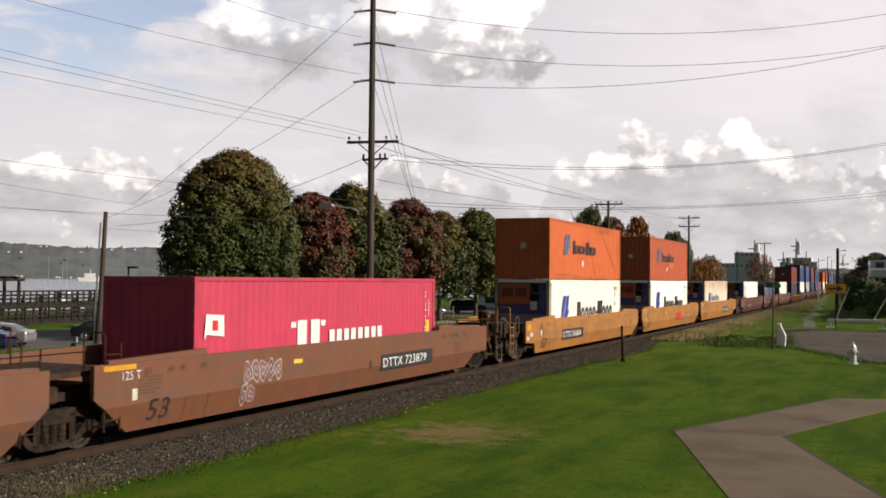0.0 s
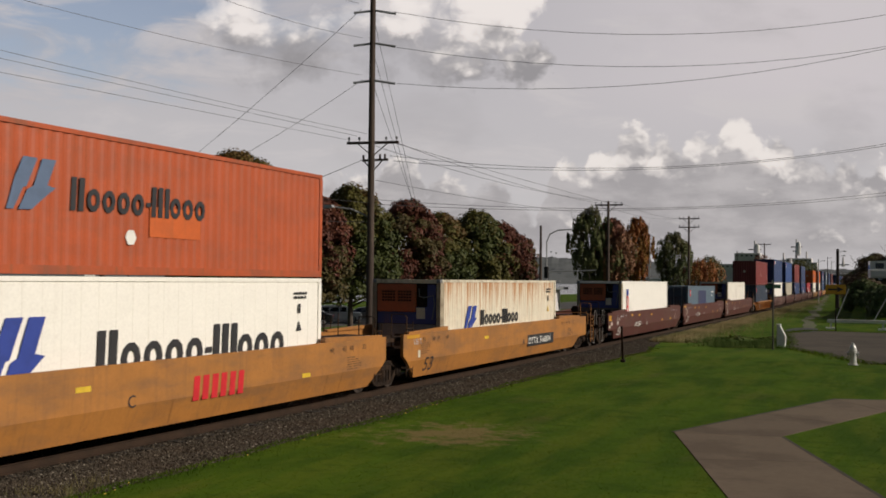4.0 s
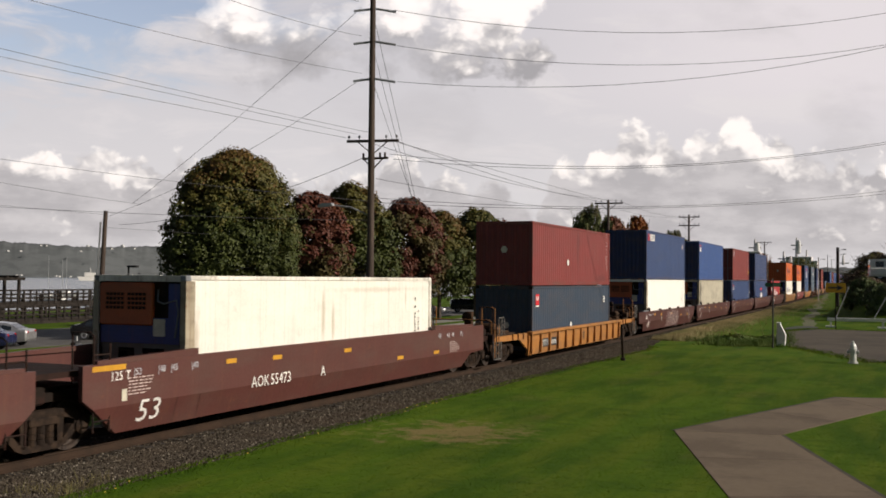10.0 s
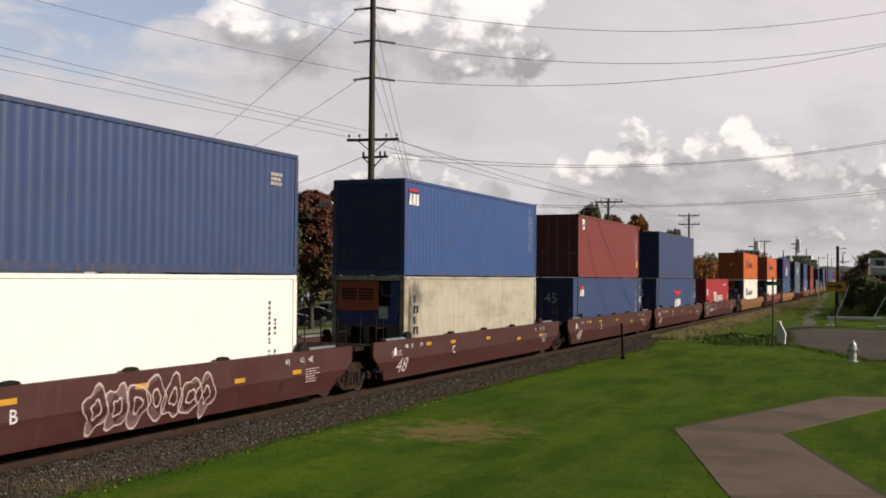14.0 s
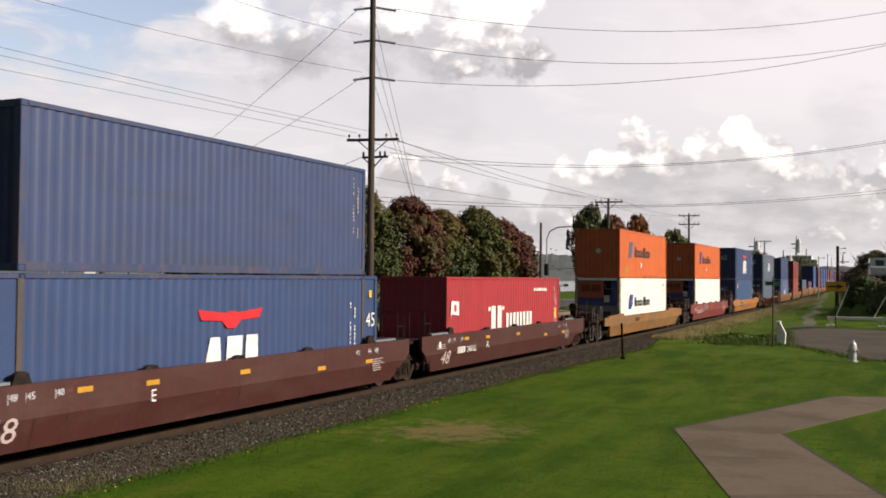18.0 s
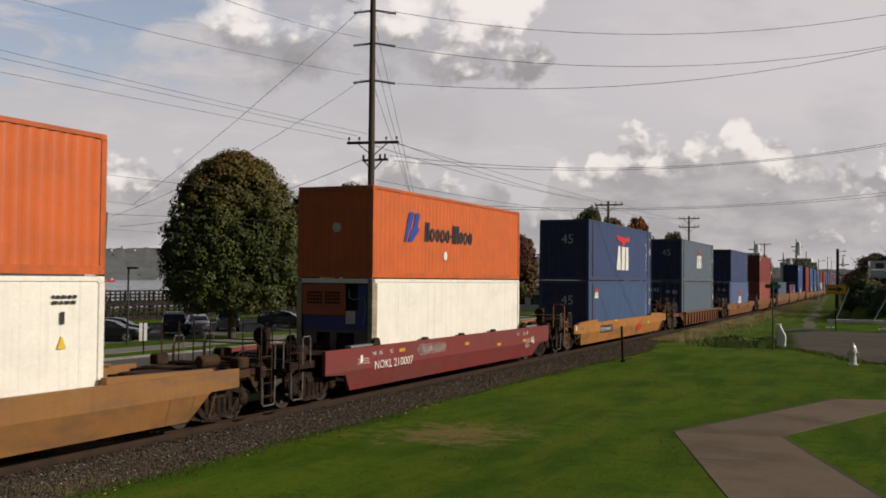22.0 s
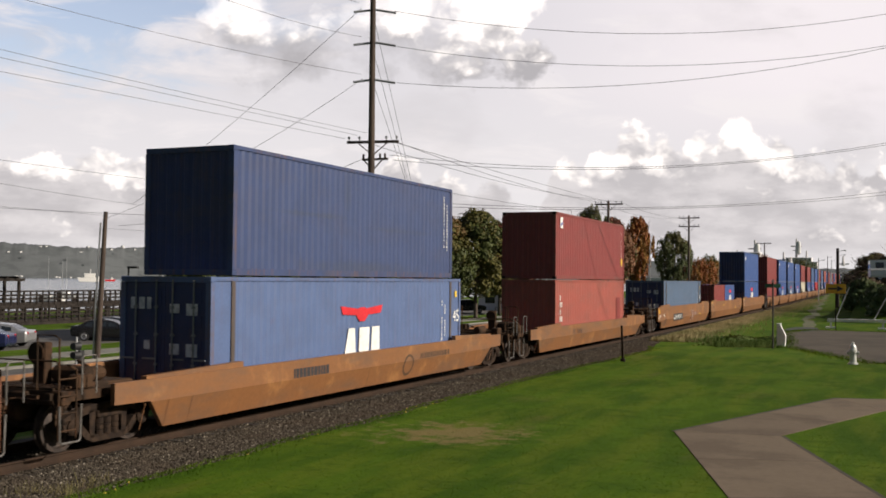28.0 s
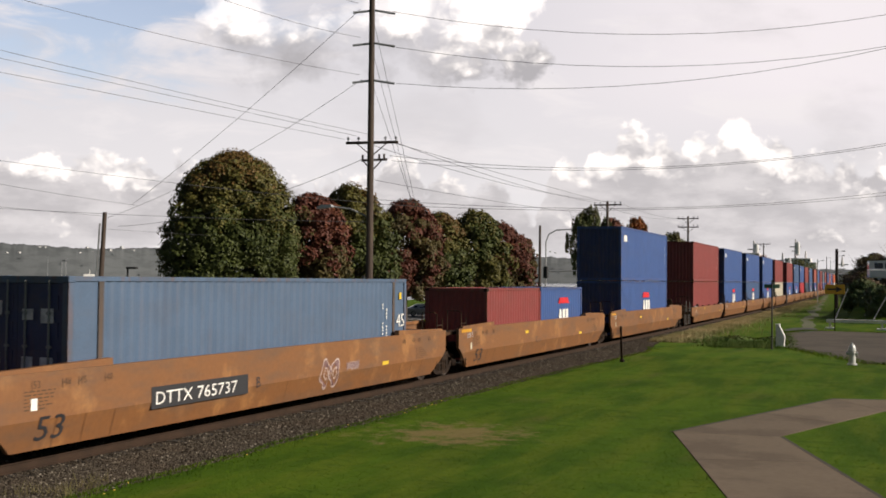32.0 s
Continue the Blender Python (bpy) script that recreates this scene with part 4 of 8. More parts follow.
            link("ladder", shared(("ladder", kind, rail_mat.name, o, open_end, sx), lambda: mesh_of("ladder", ladder(), rail_mat)), car, "round steel ladder and grab iron")
        if open_end:
            for sx in (1, -1):
                def stirrup():
                    x = sx * 1.47
                    return mesh_of("stirrup", tube(bmesh.new(), [(x, yy - .26, .95), (x, yy - .24, .34), (x, yy - .20, .30), (x, yy + .20, .30), (x, yy + .24, .34), (x, yy + .26, .95)], .02), MAT["bare"])
                link("stirrup", shared(("stirrup", kind, o, sx), stirrup), car, "bright worn steel stirrup step")

                def grab():
                    x = sx * 1.44
                    return mesh_of("grab_iron", tube(bmesh.new(), [(x, yy + .30, 1.1), (x, yy + .30, 1.72), (x, yy + .34, 1.78), (x, yy + .62, 1.78), (x, yy + .66, 1.72), (x, yy + .66, 1.1)], .016), MAT["bare"])
                link("grab_iron", shared(("grab", kind, o, sx), grab), car, "bright worn grab iron")

            def rail():
                return mesh_of("end_railing", tube(bmesh.new(), [(-1.2, yy, 1.18), (-1.2, yy, 1.62), (-1.12, yy, 1.69), (1.12, yy, 1.69), (1.2, yy, 1.62), (1.2, yy, 1.18)], .017), rail_mat)
            link("end_railing", shared(("rail", kind, rail_mat.name, o), rail), car, "bent steel end railing")
        if open_end:
            def gear(what):
                bm = bmesh.new()
                a, b = sorted((ty, end))
                if what == "draft_sill":
                    box(bm, -.42, .42, a, b, .62, .975, ch=.04)
                elif what == "angle_beam":
                    prism(bm, [(a, 1.14), (a, .96), (b, .96), (b, 1.14)] if o > 0 else [(b, 1.14), (b, .96), (a, .96), (a, 1.14)], "x", -.05, .05)
                elif what == "bracket":
                    prism(bm, [(end - o * .15, .55), (end - o * .55, .99), (end - o * .15, .99)], "x", -.04, .04)
                elif what == "air_hose":
                    tube(bm, [(.22, end + o * .45, .72), (.30, end + o * .62, .42), (.18, end + o * .85, .38), (.06, end + o * 1.0, .55)], .03)
                elif what == "cut_lever":
                    tube(bm, [(1.34, end + o * .02, .80), (1.30, end + o * .06, 1.02), (.5, end + o * .10, 1.05), (.1, end + o * .4, 1.0)], .018)
                elif what == "valve_box":
                    box(bm, -.16, .10, ty + o * .55 if o > 0 else ty - .95, ty + .95 if o > 0 else ty - .55, 1.165, 1.42, ch=.03)
                elif what == "air_tank":
                    lathe(bm, [(.11, -.32), (.14, -.28), (.14, .28), (.11, .32)], "y", 12, (.72, ty + o * .1, 1.36))
                elif what == "pipe":
                    tube(bm, [(.72, ty + o * .42, 1.36), (.9, ty + o * .7, 1.28), (1.05, ty + o * .8, 1.5), (1.05, ty + o * 1.0, 1.6)], .024)
                else:
                    box(bm, -1.15, 1.15, -.022, .022, 1.19, 1.225)
                return mesh_of(what, bm, grime)
            for what, places in (("draft_sill", [(0, 0)]), ("angle_beam", [(-1.12, 0), (1.12, 0)]), ("bracket", [(-1.12, 0), (1.12, 0)]), ("air_hose", [(0, 0)]), ("cut_lever", [(0, 0)]),
                                 ("valve_box", [(-1.1, 0), (1.14, 0)]), ("air_tank", [(0, 0)]), ("pipe", [(0, 0)]), ("grating_bar", [(0, end - o * (.12 + i * .10)) for i in range(6)])):
                for px, py in places:
                    g = link(what, shared((what, kind, grime.name, o), lambda: gear(what)), car)
                    g.location = (px, py, 0)
        if open_end and o < 0:
            def brake():
                bm = bmesh.new()
                yy = ty - .5
                box(bm, -.2, .1, yy - .1, yy + .1, 1.16, 1.95, ch=.02)
                lathe(bm, [(.19, -.02), (.21, 0), (.19, .02)], "y", 16, (-.05, yy - .17, 1.75))
                lathe(bm, [(.14, -.4), (.17, -.36), (.17, .36), (.14, .4)], "x", 12, (.55, yy + .15, 1.36))
                tube(bm, [(.9, yy, 1.16), (.9, yy + .2, 1.5), (.6, yy + .2, 1.62)], .03)
                return mesh_of("brake_gear", bm, grime)
            link("brake_gear", shared(("brake", kind, grime.name), brake), car, "dark brake stand, wheel and air reservoir")
    truck(car, k["t0"])
    if last:
        truck(car, k["t1"])
    return car


def lean_write(name, text, size, mat, car, y, z, wide=1.15):
    """Writing low on a sill, laid on its inward slope."""
    ob = write(name, text, size, mat, car, 0, 0, 0)
    x = SIDE_X - max(0.0, .78 - z) / .52 * .15 + .010
    ob.matrix_basis = Matrix.Translation((x, y, z)) @ Matrix.Rotation(.281 if z < .7 else 0, 4, "Y") @ Matrix.Diagonal((1, wide, 1, 1))
    return ob


def car_marks(car, kind, number="", unit="", big="", mat="white", y=2.0, plate=None, letter=5.05, seed=0, z=.72, tall=.26, first=False, span=1.98):
    """Stencils and reflectors on a side sill. plate: the far end of a black panel behind the number."""
    x, rnd = SIDE_X + .006, random.Random(seed)
    top, y0, y1 = KINDS[kind]["top"], KINDS[kind]["y0"], KINDS[kind]["y1"]
    ink = MAT["m_black" if mat == "black" else "m_pale" if mat == "pale" else "white"]
    if big:
        lean_write("painted_number", big, .46, ink, car, y0 + (.38 if kind != "a48" else .5), .42)
    if number:
        mark, digits = number.split(" ")
        if plate:
            flat("number_panel", [(y - .06, z - .08), (plate, z - .08), (plate, z + tall + .09), (y - .06, z + tall + .09)], MAT["m_black"], car, x, "black panel behind the number")
        m = MAT["white"] if plate or mat != "black" else MAT["m_black"]
        length = (plate or y + span) - y - .08
        step = length / (len(number) + .3)
        wide = step / (tall * .80)
        if mark == "BNSF":
            blocks("reporting_mark", mark, tall, m, car, x + .004, y + .04, z, "painted reporting mark as plain bars", .12, step / tall * .98)
        else:
            n = write("reporting_mark", mark, tall, m, car, 0, 0, 0)
            n.matrix_basis = Matrix.Translation((x + .004, y + .04, z)) @ Matrix.Diagonal((1, wide * .93, 1, 1))
        n = write("painted_number", digits, tall, m, car, 0, 0, 0)
        n.matrix_basis = Matrix.Translation((x + .004, y + step * (len(mark) + .9), z)) @ Matrix.Diagonal((1, wide, 1, 1))
    if unit:
        write("unit_letter", unit, .25, ink if mat != "pale" else MAT["white"], car, x + .002, letter, .74)
    for yy, zz in (((1.1, top - .26), (2.9, top - .30), (6.1, top - .34), (9.3, .84), (11.8, .84)) if mat != "black" else ((11.0, .80), (3.4, 1.15))):
        yy += rnd.uniform(-.15, .15)
        if not plate or not y - .5 < yy < plate + .1:
            placard(car, yy, zz, .38, .10, "amber" if mat != "black" else "m_yellow", "faded yellow reflector", x + .001)
    for yy in (y0 + .1, y1 - 1.3):
        spec_lines(car, yy, top - .32 if yy < 0 else top - .45, 3 if kind == "a48" and yy < 0 else 6, .7, "m_pale" if mat != "black" else "m_faint", .022, .06, x)
    for text, d in (("53", .24), ("48", .94), ("45", 1.32), ("40", 1.98)):
        for yy, o in ((y0 + d, 1), (y1 - d - .25, -1)):
            if kind == "a53" or text != "53":
                write("length_mark", "|" + text if o > 0 else text + "|", .13, MAT["m_stencil"] if mat != "black" else MAT["m_faint"], car, x + .001, yy, top - .26)
    if first:
        placard(car, y0 - 1.45, top - .38, .46, .26, "amber", "amber reflector panel", x + .001)
        placard(car, y0 - 1.10, top - .62, .34, .16, "m_pale", "pale notice plate", x + .001)
        placard(car, y0 - 1.48, top - .74, .26, .14, "cream", "cream notice plate", x + .001)
    if kind == "a53" and not first:
        write("load_limit", "125 T", .17, MAT["white" if mat == "white" else "m_stencil"], car, x + .001, y0 - .40, top - .32)
        placard(car, y0 - .08, .86, .14, .22, "cream", "cream tag", x + .001)
        placard(car, y0 - .86, top - .13, .88, .10, "amber", "long amber reflector", x + .001)
    else:
        placard(car, y0 + .25, .95, .14, .20, "white", "white tag", x + .001)

# ---- ground, track bed ----


def lawn_material(name, blade=False):
    """Mown grass: greens at two scales, mowing stripes, and a dry patch beside the path."""
    m = bpy.data.materials.new(name)
    m.use_nodes = True
    k = Nodes(m.node_tree)
    out, b = k.add("ShaderNodeOutputMaterial"), k.add("ShaderNodeBsdfPrincipled")
    k.put(out.inputs[0], b.outputs[0])
    p = k.add("ShaderNodeTexCoord").outputs["Object"]
    c = k.mix(k.ramp(k.noise(k.stretch(p, 1, .5, 1), .45, 6.0, .62), .36, .62), (.036, .079, .0062), (.071, .125, .0094))
    c = k.mix(k.math("MULTIPLY", k.ramp(k.noise(k.stretch(p, 1.3, .20, 1), 1.0, 4.0, .6), .42, .64), .60), c, (.104, .135, .013))
    c = k.mix(k.math("MULTIPLY", k.ramp(k.noise(k.stretch(p, .5, 1.4, 1), 1.6, 5.0, .65), .50, .70), .55), c, (.027, .063, .0060))
    c = k.mix(k.math("MULTIPLY", k.ramp(k.noise(p, 6.0, 4.0, .65), .42, .68), .30), c, (.040, .084, .0070))
    if blade:
        r = k.add("ShaderNodeNewGeometry").outputs["Random Per Island"]
        c = k.mix(k.math("MULTIPLY", r, .30), c, (.088, .144, .011))
    # the dry patch
    q = k.add("ShaderNodeVectorMath")
    q.operation = "DISTANCE"
    k.put(q.inputs[0], k.stretch(p, .50, .50, 0))
    q.inputs[1].default_value = (-9.05 * .50, 21.1 * .50, 0)
    dry = k.math("MULTIPLY", k.ramp(k.math("ADD", q.outputs["Value"], k.math("MULTIPLY_ADD", k.noise(k.stretch(p, 1.0, 1.0, 1), 1.9, 7.0, .75), 4.2, -2.1)), .95, .15), .85)
    c = k.mix(dry, c, (.20, .150, .066))
    worn = k.math("MULTIPLY", k.ramp(k.noise(k.stretch(p, .7, .25, 1, (3, 9, 0)), .55, 5.0, .6), .58, .74), .45)
    c = k.mix(worn, c, (.12, .10, .035))
    k.put(b.inputs["Base Color"], c)
    b.inputs["Roughness"].default_value = .95
    b.inputs["Specular IOR Level"].default_value = .04
    if not blade:
        n = k.add("ShaderNodeBump")
        n.inputs["Strength"].default_value, n.inputs["Distance"].default_value = .45, .03
        k.put(n.inputs["Height"], k.noise(p, 22.0, 5.0, .7))
        k.put(b.inputs["Normal"], n.outputs[0])
    return m


GRASS = lawn_material("lawn_grass")
BLADES = lawn_material("grass_blades", True)
DRYGRASS = material("dry_tall_grass", (.36, .285, .150), .85, second=(.10, .125, .03), scale=.5, amount=.7, spec=.2)
WEEDS = material("green_weeds", (.055, .100, .014), .8, second=(.100, .125, .026), scale=.8, amount=.7, spec=.2)
GRAVEL = material("ballast_stone", (.038, .031, .024), .95, second=(.016, .013, .010), scale=5, amount=.8, bump=1.0, bump_scale=16, own=.5, spec=.1)


def stone_material():
    """Crushed stone, each piece of its own tone."""
    m = material("loose_stone", (.10, .085, .07), .9)
    k = Nodes(m.node_tree)
    out, b = k.add("ShaderNodeOutputMaterial"), k.add("ShaderNodeBsdfPrincipled")
    k.put(out.inputs[0], b.outputs[0])
    r = k.add("ShaderNodeNewGeometry").outputs["Random Per Island"]
    p = k.add("ShaderNodeTexCoord").outputs["Object"]
    c = k.mix(k.ramp(r, .0, 1.0, False), (.026, .021, .016), (.108, .090, .067))
    c = k.mix(k.ramp(r, .93, .97), c, (.24, .21, .17))
    c = k.mix(k.math("MULTIPLY", k.ramp(k.noise(p, .7, 4.0), .45, .65), .35), c, (.075, .052, .035))
    c = k.mix(k.math("MULTIPLY", k.noise(p, 40.0, 3.0), .4), c, (.05, .042, .035))
    k.put(b.inputs["Base Color"], c)
    b.inputs["Roughness"].default_value = .95
    b.inputs["Specular IOR Level"].default_value = .1
    return m


STONES = stone_material()
TIES = material("weathered_tie", (.016, .012, .009), .95, second=(.038, .027, .019), scale=2.5, amount=.7, stretch=(.3, 3, 3), bump=.5, own=.4)
ASPHALT = material("asphalt", (.075, .070, .064), .85, second=(.105, .098, .088), scale=.5, amount=.7, bump=.3, bump_scale=60)
CONCRETE = material("path_concrete", (.158, .123, .088), .9, second=(.106, .082, .060), scale=.55, amount=.75, bump=.25, bump_scale=40, own=.25, spec=.1)
KERB = material("kerb_concrete", (.20, .19, .165), .85, second=(.13, .125, .11), scale=1, amount=.6)
WATER = material("bay_water", (.11, .13, .14), .22, second=(.16, .18, .18), scale=.02, amount=.6, bump=.5, bump_scale=.9)
# the hills' pale blue-grey has the distance haze painted in
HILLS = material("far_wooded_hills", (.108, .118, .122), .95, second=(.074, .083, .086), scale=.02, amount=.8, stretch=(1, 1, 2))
BARK = material("bark", (.06, .045, .035), .9, second=(.10, .08, .06), scale=5, amount=.6, bump=.6, bump_scale=12)
POLE = material("creosoted_pole", (.050, .034, .026), .85, second=(.10, .07, .05), scale=3, amount=.6, stretch=(3, 3, .3), bump=.3)
TIMBER = material("grey_timber", (.022, .018, .016), .95, second=(.050, .042, .036), scale=2, amount=.7, spec=.15)
GALV = material("galvanised_steel", (.45, .46, .47), .45, .8, second=(.3, .3, .3), scale=4, amount=.5)
CABLE = material("cable", (.05, .05, .055), .6)
# ship grey made paler: distance haze and missing light are in the colour
SHIP = material("ship_grey_paint", (.62, .59, .60), .6, second=(.72, .70, .71), scale=.2, amount=.6)
GROUND_Z = -.2
BACK_Z = -1.2


def bed_edge(s):
    """How far the ballast reaches from the middle of the track towards the lawn."""
    return float(np.interp(s, [0, 10, 14, 18, 32, 38, 45, 50, 56, 63], [3.8, 3.35, 3.10, 3.08, 3.05, 3.15, 3.5, 3.6, 2.7, 1.7])) + .07 * math.sin(s * .9) + .04 * math.sin(s * 2.7)


def ground():
    bm = bmesh.new()
    xs = [-4000, -1500, -600, -200, -95, -90, -60, -35, -27, -22, -18, -16.7, "under", "edge", -9, -6, -3, 0, 4, 10, 20, 30, 60, 150, 500, 1500, 4500]
    ys = [-900, -300, -100, -40, -20, -10, 0, 5, 10, 12, 15, 18, 21, 25, 30, 36, 40, 44, 48, 52, 56, 60, 66, 75, 90, 120, 160, 220, 300, 420, 600, 900, 1500, 2500, 4600]

    def place(x, y):
        if x == "under":
            return TRACK_X + bed_edge(y) - .40
        if x == "edge":
            return TRACK_X + bed_edge(y)
        return x

    def height(x, y):
        d = x - track_off(y)
        if d < -95:
            return -7.0
        if d < -60:
            return BACK_Z - .1
        if d < -22:
            return BACK_Z
        if d < -16.7:
            return -.42 + (d + 16.7) / 5.3 * .78
        if d < TRACK_X + bed_edge(y) - .01:
            return -.42
        return GROUND_Z
    v = [[bm.verts.new((place(x, y) + track_off(y), y, height(place(x, y) + track_off(y), y))) for y in ys] for x in xs]
    for i in range(len(xs) - 1):
        for j in range(len(ys) - 1):
            bm.faces.new((v[i][j], v[i + 1][j], v[i + 1][j + 1], v[i][j + 1]))
    tagged(part("ground", bm, GRASS, None), "green lawn with dry patches", "ground", kind="structure")


ground()


def strip(name, outline, z, mat, label, category, thick=.05):
    bm = bmesh.new()
    prism(bm, outline, "z", z - thick, z)
    return tagged(part(name, bm, mat, None), label, category, kind="structure")


def sweep(name, section, s0, s1, step, mat, closed=True):
    """A cross section of (aside, z) carried along the track."""
    bm = bmesh.new()
    rings = []
    n = int((s1 - s0) / step)
    for i in range(n + 1):
        m = on_track(s0 + (s1 - s0) * i / n)
        s = s0 + (s1 - s0) * i / n
        line = section(s) if callable(section) else section
        rings.append([bm.verts.new(m @ Vector((x, 0, z))) for x, z in line])
    k = len(line)
    faces = []
    for a, b in zip(rings, rings[1:]):
        for i in range(k if closed else k - 1):
            faces.append(bm.faces.new((a[i], a[(i + 1) % k], b[(i + 1) % k], b[i])))
    bmesh.ops.recalc_face_normals(bm, faces=faces)
    return part(name, bm, mat, None)


def bed(s):
    w = bed_edge(s)
    return [(-3.6, -.75), (-2.9, -.38), (-1.7, -.19), (1.4, -.19), (w - .12, -.205 - .01 * w), (w + .06, -.25), (w + .4, -.6)]


tagged(sweep("ballast", bed, -120, 900, 3, GRAVEL), "grey-brown crushed-stone ballast bed", "ballast", kind="structure")
RAIL = material("rusty_rail", (.042, .025, .016), .85, second=(.024, .016, .011), scale=2, amount=.6, spec=.2)
for side in (-.7525, .7525):
    sec = [(side + x, z) for x, z in ((-.07, -.172), (.07, -.172), (.07, -.16), (.012, -.13), (.01, -.045), (.036, -.03), (.036, 0), (-.036, 0), (-.036, -.03), (-.01, -.045), (-.012, -.13), (-.07, -.16))]
    tagged(sweep("rail", sec, -120, 900, 5, RAIL), "rusty steel rail", "rail", "rails of the track", "structure")

ties = tagged(new("railway_ties"), "weathered dark wooden ties in the ballast", "ties", kind="structure")
tie_mesh = mesh_of("tie", new_box(-1.30, 1.30, -.115, .115, -.34, -.172, ch=.015), TIES)
for i in range(210):
    t = link("tie", tie_mesh, ties)
    t.matrix_basis = on_track(-8 + i * .53) @ pose(random.uniform(-.06, .06), 0, random.uniform(-.014, .008), 0, random.uniform(-.3, .3), random.uniform(-1.2, 1.2))


def scatter(name, mat, label, category, count, make, seed, smooth=False):
    """Many small pieces in one mesh, kind stuff: make(rng) gives vertices and faces."""
    rng = np.random.default_rng(seed)
    verts, faces = make(rng, count)
    me = bpy.data.meshes.new(name)
    me.from_pydata(verts.reshape(-1, 3).tolist(), [], faces.tolist())
    me.materials.append(mat)
    return tagged(new(name, me), label, category, kind="stuff")


def stones(rng, n):
    s = 8 + 62 * rng.random(n) ** 1.6
    edge = np.array([bed_edge(v) for v in s])
    a = 1.24 + (edge + .05 - 1.24) * rng.random(n)
    strewn = rng.random(n) < .06
    a[strewn] = rng.uniform(.84, 1.24, strewn.sum())
    low = rng.random(n) < .25
    a[low] = rng.uniform(-.65, .65, low.sum())
    off = np.array([track_off(v) for v in s])
    z = np.where(a > 1.4, -.19 - .012 * (a - 1.2), -.186) + rng.uniform(-.015, .018, n)
    centre = np.stack([TRACK_X + off + a, s, z], 1)
    shape = np.array([(1, 0, 0), (-1, 0, 0), (0, 1, 0), (0, -1, 0), (0, 0, .8), (0, 0, -.8)], float)
    size = rng.uniform(.014, .036, n)
    v = shape[None] * rng.uniform(.6, 1.25, (n, 6, 1)) + rng.normal(0, .18, (n, 6, 3))
    v = v * size[:, None, None] + centre[:, None]
    f = np.array([(0, 2, 4), (2, 1, 4), (1, 3, 4), (3, 0, 4), (2, 0, 5), (1, 2, 5), (3, 1, 5), (0, 3, 5)])
    return v, (f[None] + 6 * np.arange(n)[:, None, None]).reshape(-1, 3)


scatter("ballast_stones", STONES, "loose crushed stones on the ballast", "stones", 190000, stones, 3)
# path on the lawn
PATH = [(.9, 7.5), (3.0, 8.5), (-.34, 17.9), (-2.49, 24.0), (-.47, 30.0), (9, 31.2), (9, 34.2), (-.5, 32.9), (-1.83, 32.5), (-4.75, 23.6), (-2.53, 16.8)]
path = tagged(new("path"), "brown-grey concrete footpath with a sharp bend", "path", kind="structure")
for quad in ([(.9, 7.5), (3.0, 8.5), (1.35, 13.15), (-.80, 12.1)], [(-.80, 12.1), (1.35, 13.15), (-.34, 17.9), (-2.53, 16.8)], [(-2.53, 16.8), (-.34, 17.9), (-1.42, 20.95), (-3.64, 20.2)],
             [(-3.64, 20.2), (-1.42, 20.95), (-2.49, 24.0), (-4.75, 23.6)], [(-4.75, 23.6), (-2.49, 24.0), (-1.48, 27.0), (-3.29, 28.05)], [(-3.29, 28.05), (-1.48, 27.0), (-.47, 30.0), (-1.83, 32.5)],
             [(-1.83, 32.5), (-.47, 30.0), (4, 30.6), (4, 33.5), (-.5, 32.9)], [(4, 30.6), (9, 31.2), (9, 34.2), (4, 33.5)]):
    cx, cy = sum(p[0] for p in quad) / len(quad), sum(p[1] for p in quad) / len(quad)
    q = [(cx + (x - cx) * .996, cy + (y - cy) * .996) for x, y in quad]
    part("slab", prism(bmesh.new(), q, "z", GROUND_Z - .08, GROUND_Z + .012), CONCRETE, path)
SOIL_AND_SHADE = material("dark_soil", (.035, .026, .018), .95, second=(.06, .05, .03), scale=3, amount=.6)
# dark soil strip; on the inner edge it also paints the grass step's shadow
part("soil_edge", prism(bmesh.new(), [(2.97, 8.47), (3.08, 8.52), (-.26, 17.93), (-2.41, 24.03), (-2.49, 24.02), (-.34, 17.92)], "z", GROUND_Z - .05, GROUND_Z + .006), SOIL_AND_SHADE, path, "dark edge of trimmed soil and grass shade")
part("soil_edge", prism(bmesh.new(), [(-4.75, 23.62), (-1.83, 32.52), (-.5, 32.92), (9, 34.22), (9, 34.32), (-.5, 33.04), (-1.9, 32.64), (-4.84, 23.66)], "z", GROUND_Z - .05, GROUND_Z + .006), SOIL_AND_SHADE, path, "dark edge of trimmed soil and grass shade")


def inside(x, y, poly):
    """Whether points lie in a polygon."""
    hit = np.zeros(len(x), bool)
    for (x0, y0), (x1, y1) in zip(poly, poly[1:] + poly[:1]):
        cross = ((y0 > y) != (y1 > y)) & (x < (x1 - x0) * (y - y0) / (y1 - y0 + 1e-12) + x0)
        hit ^= cross
    return hit


def blades_at(rng, x, y, z, height, width, bend=.45):
    n = len(x)
    t = rng.uniform(0, math.tau, n)
    w = width * rng.uniform(.6, 1.4, n)
    h = height * rng.uniform(.5, 1.3, n)
    lean = rng.normal(0, bend, (n, 2)) * h[:, None]
    base = np.stack([x, y, np.broadcast_to(z, x.shape)], 1)
    side = np.stack([np.cos(t) * w, np.sin(t) * w, np.zeros(n)], 1)
    tip = base + np.stack([lean[:, 0], lean[:, 1], h], 1)
    v = np.stack([base - side, base + side, tip], 1)
    return v, np.arange(3 * n).reshape(n, 3)


def lawn_edge(y):
    return TRACK_X + np.array([bed_edge(v) + track_off(v) for v in y])


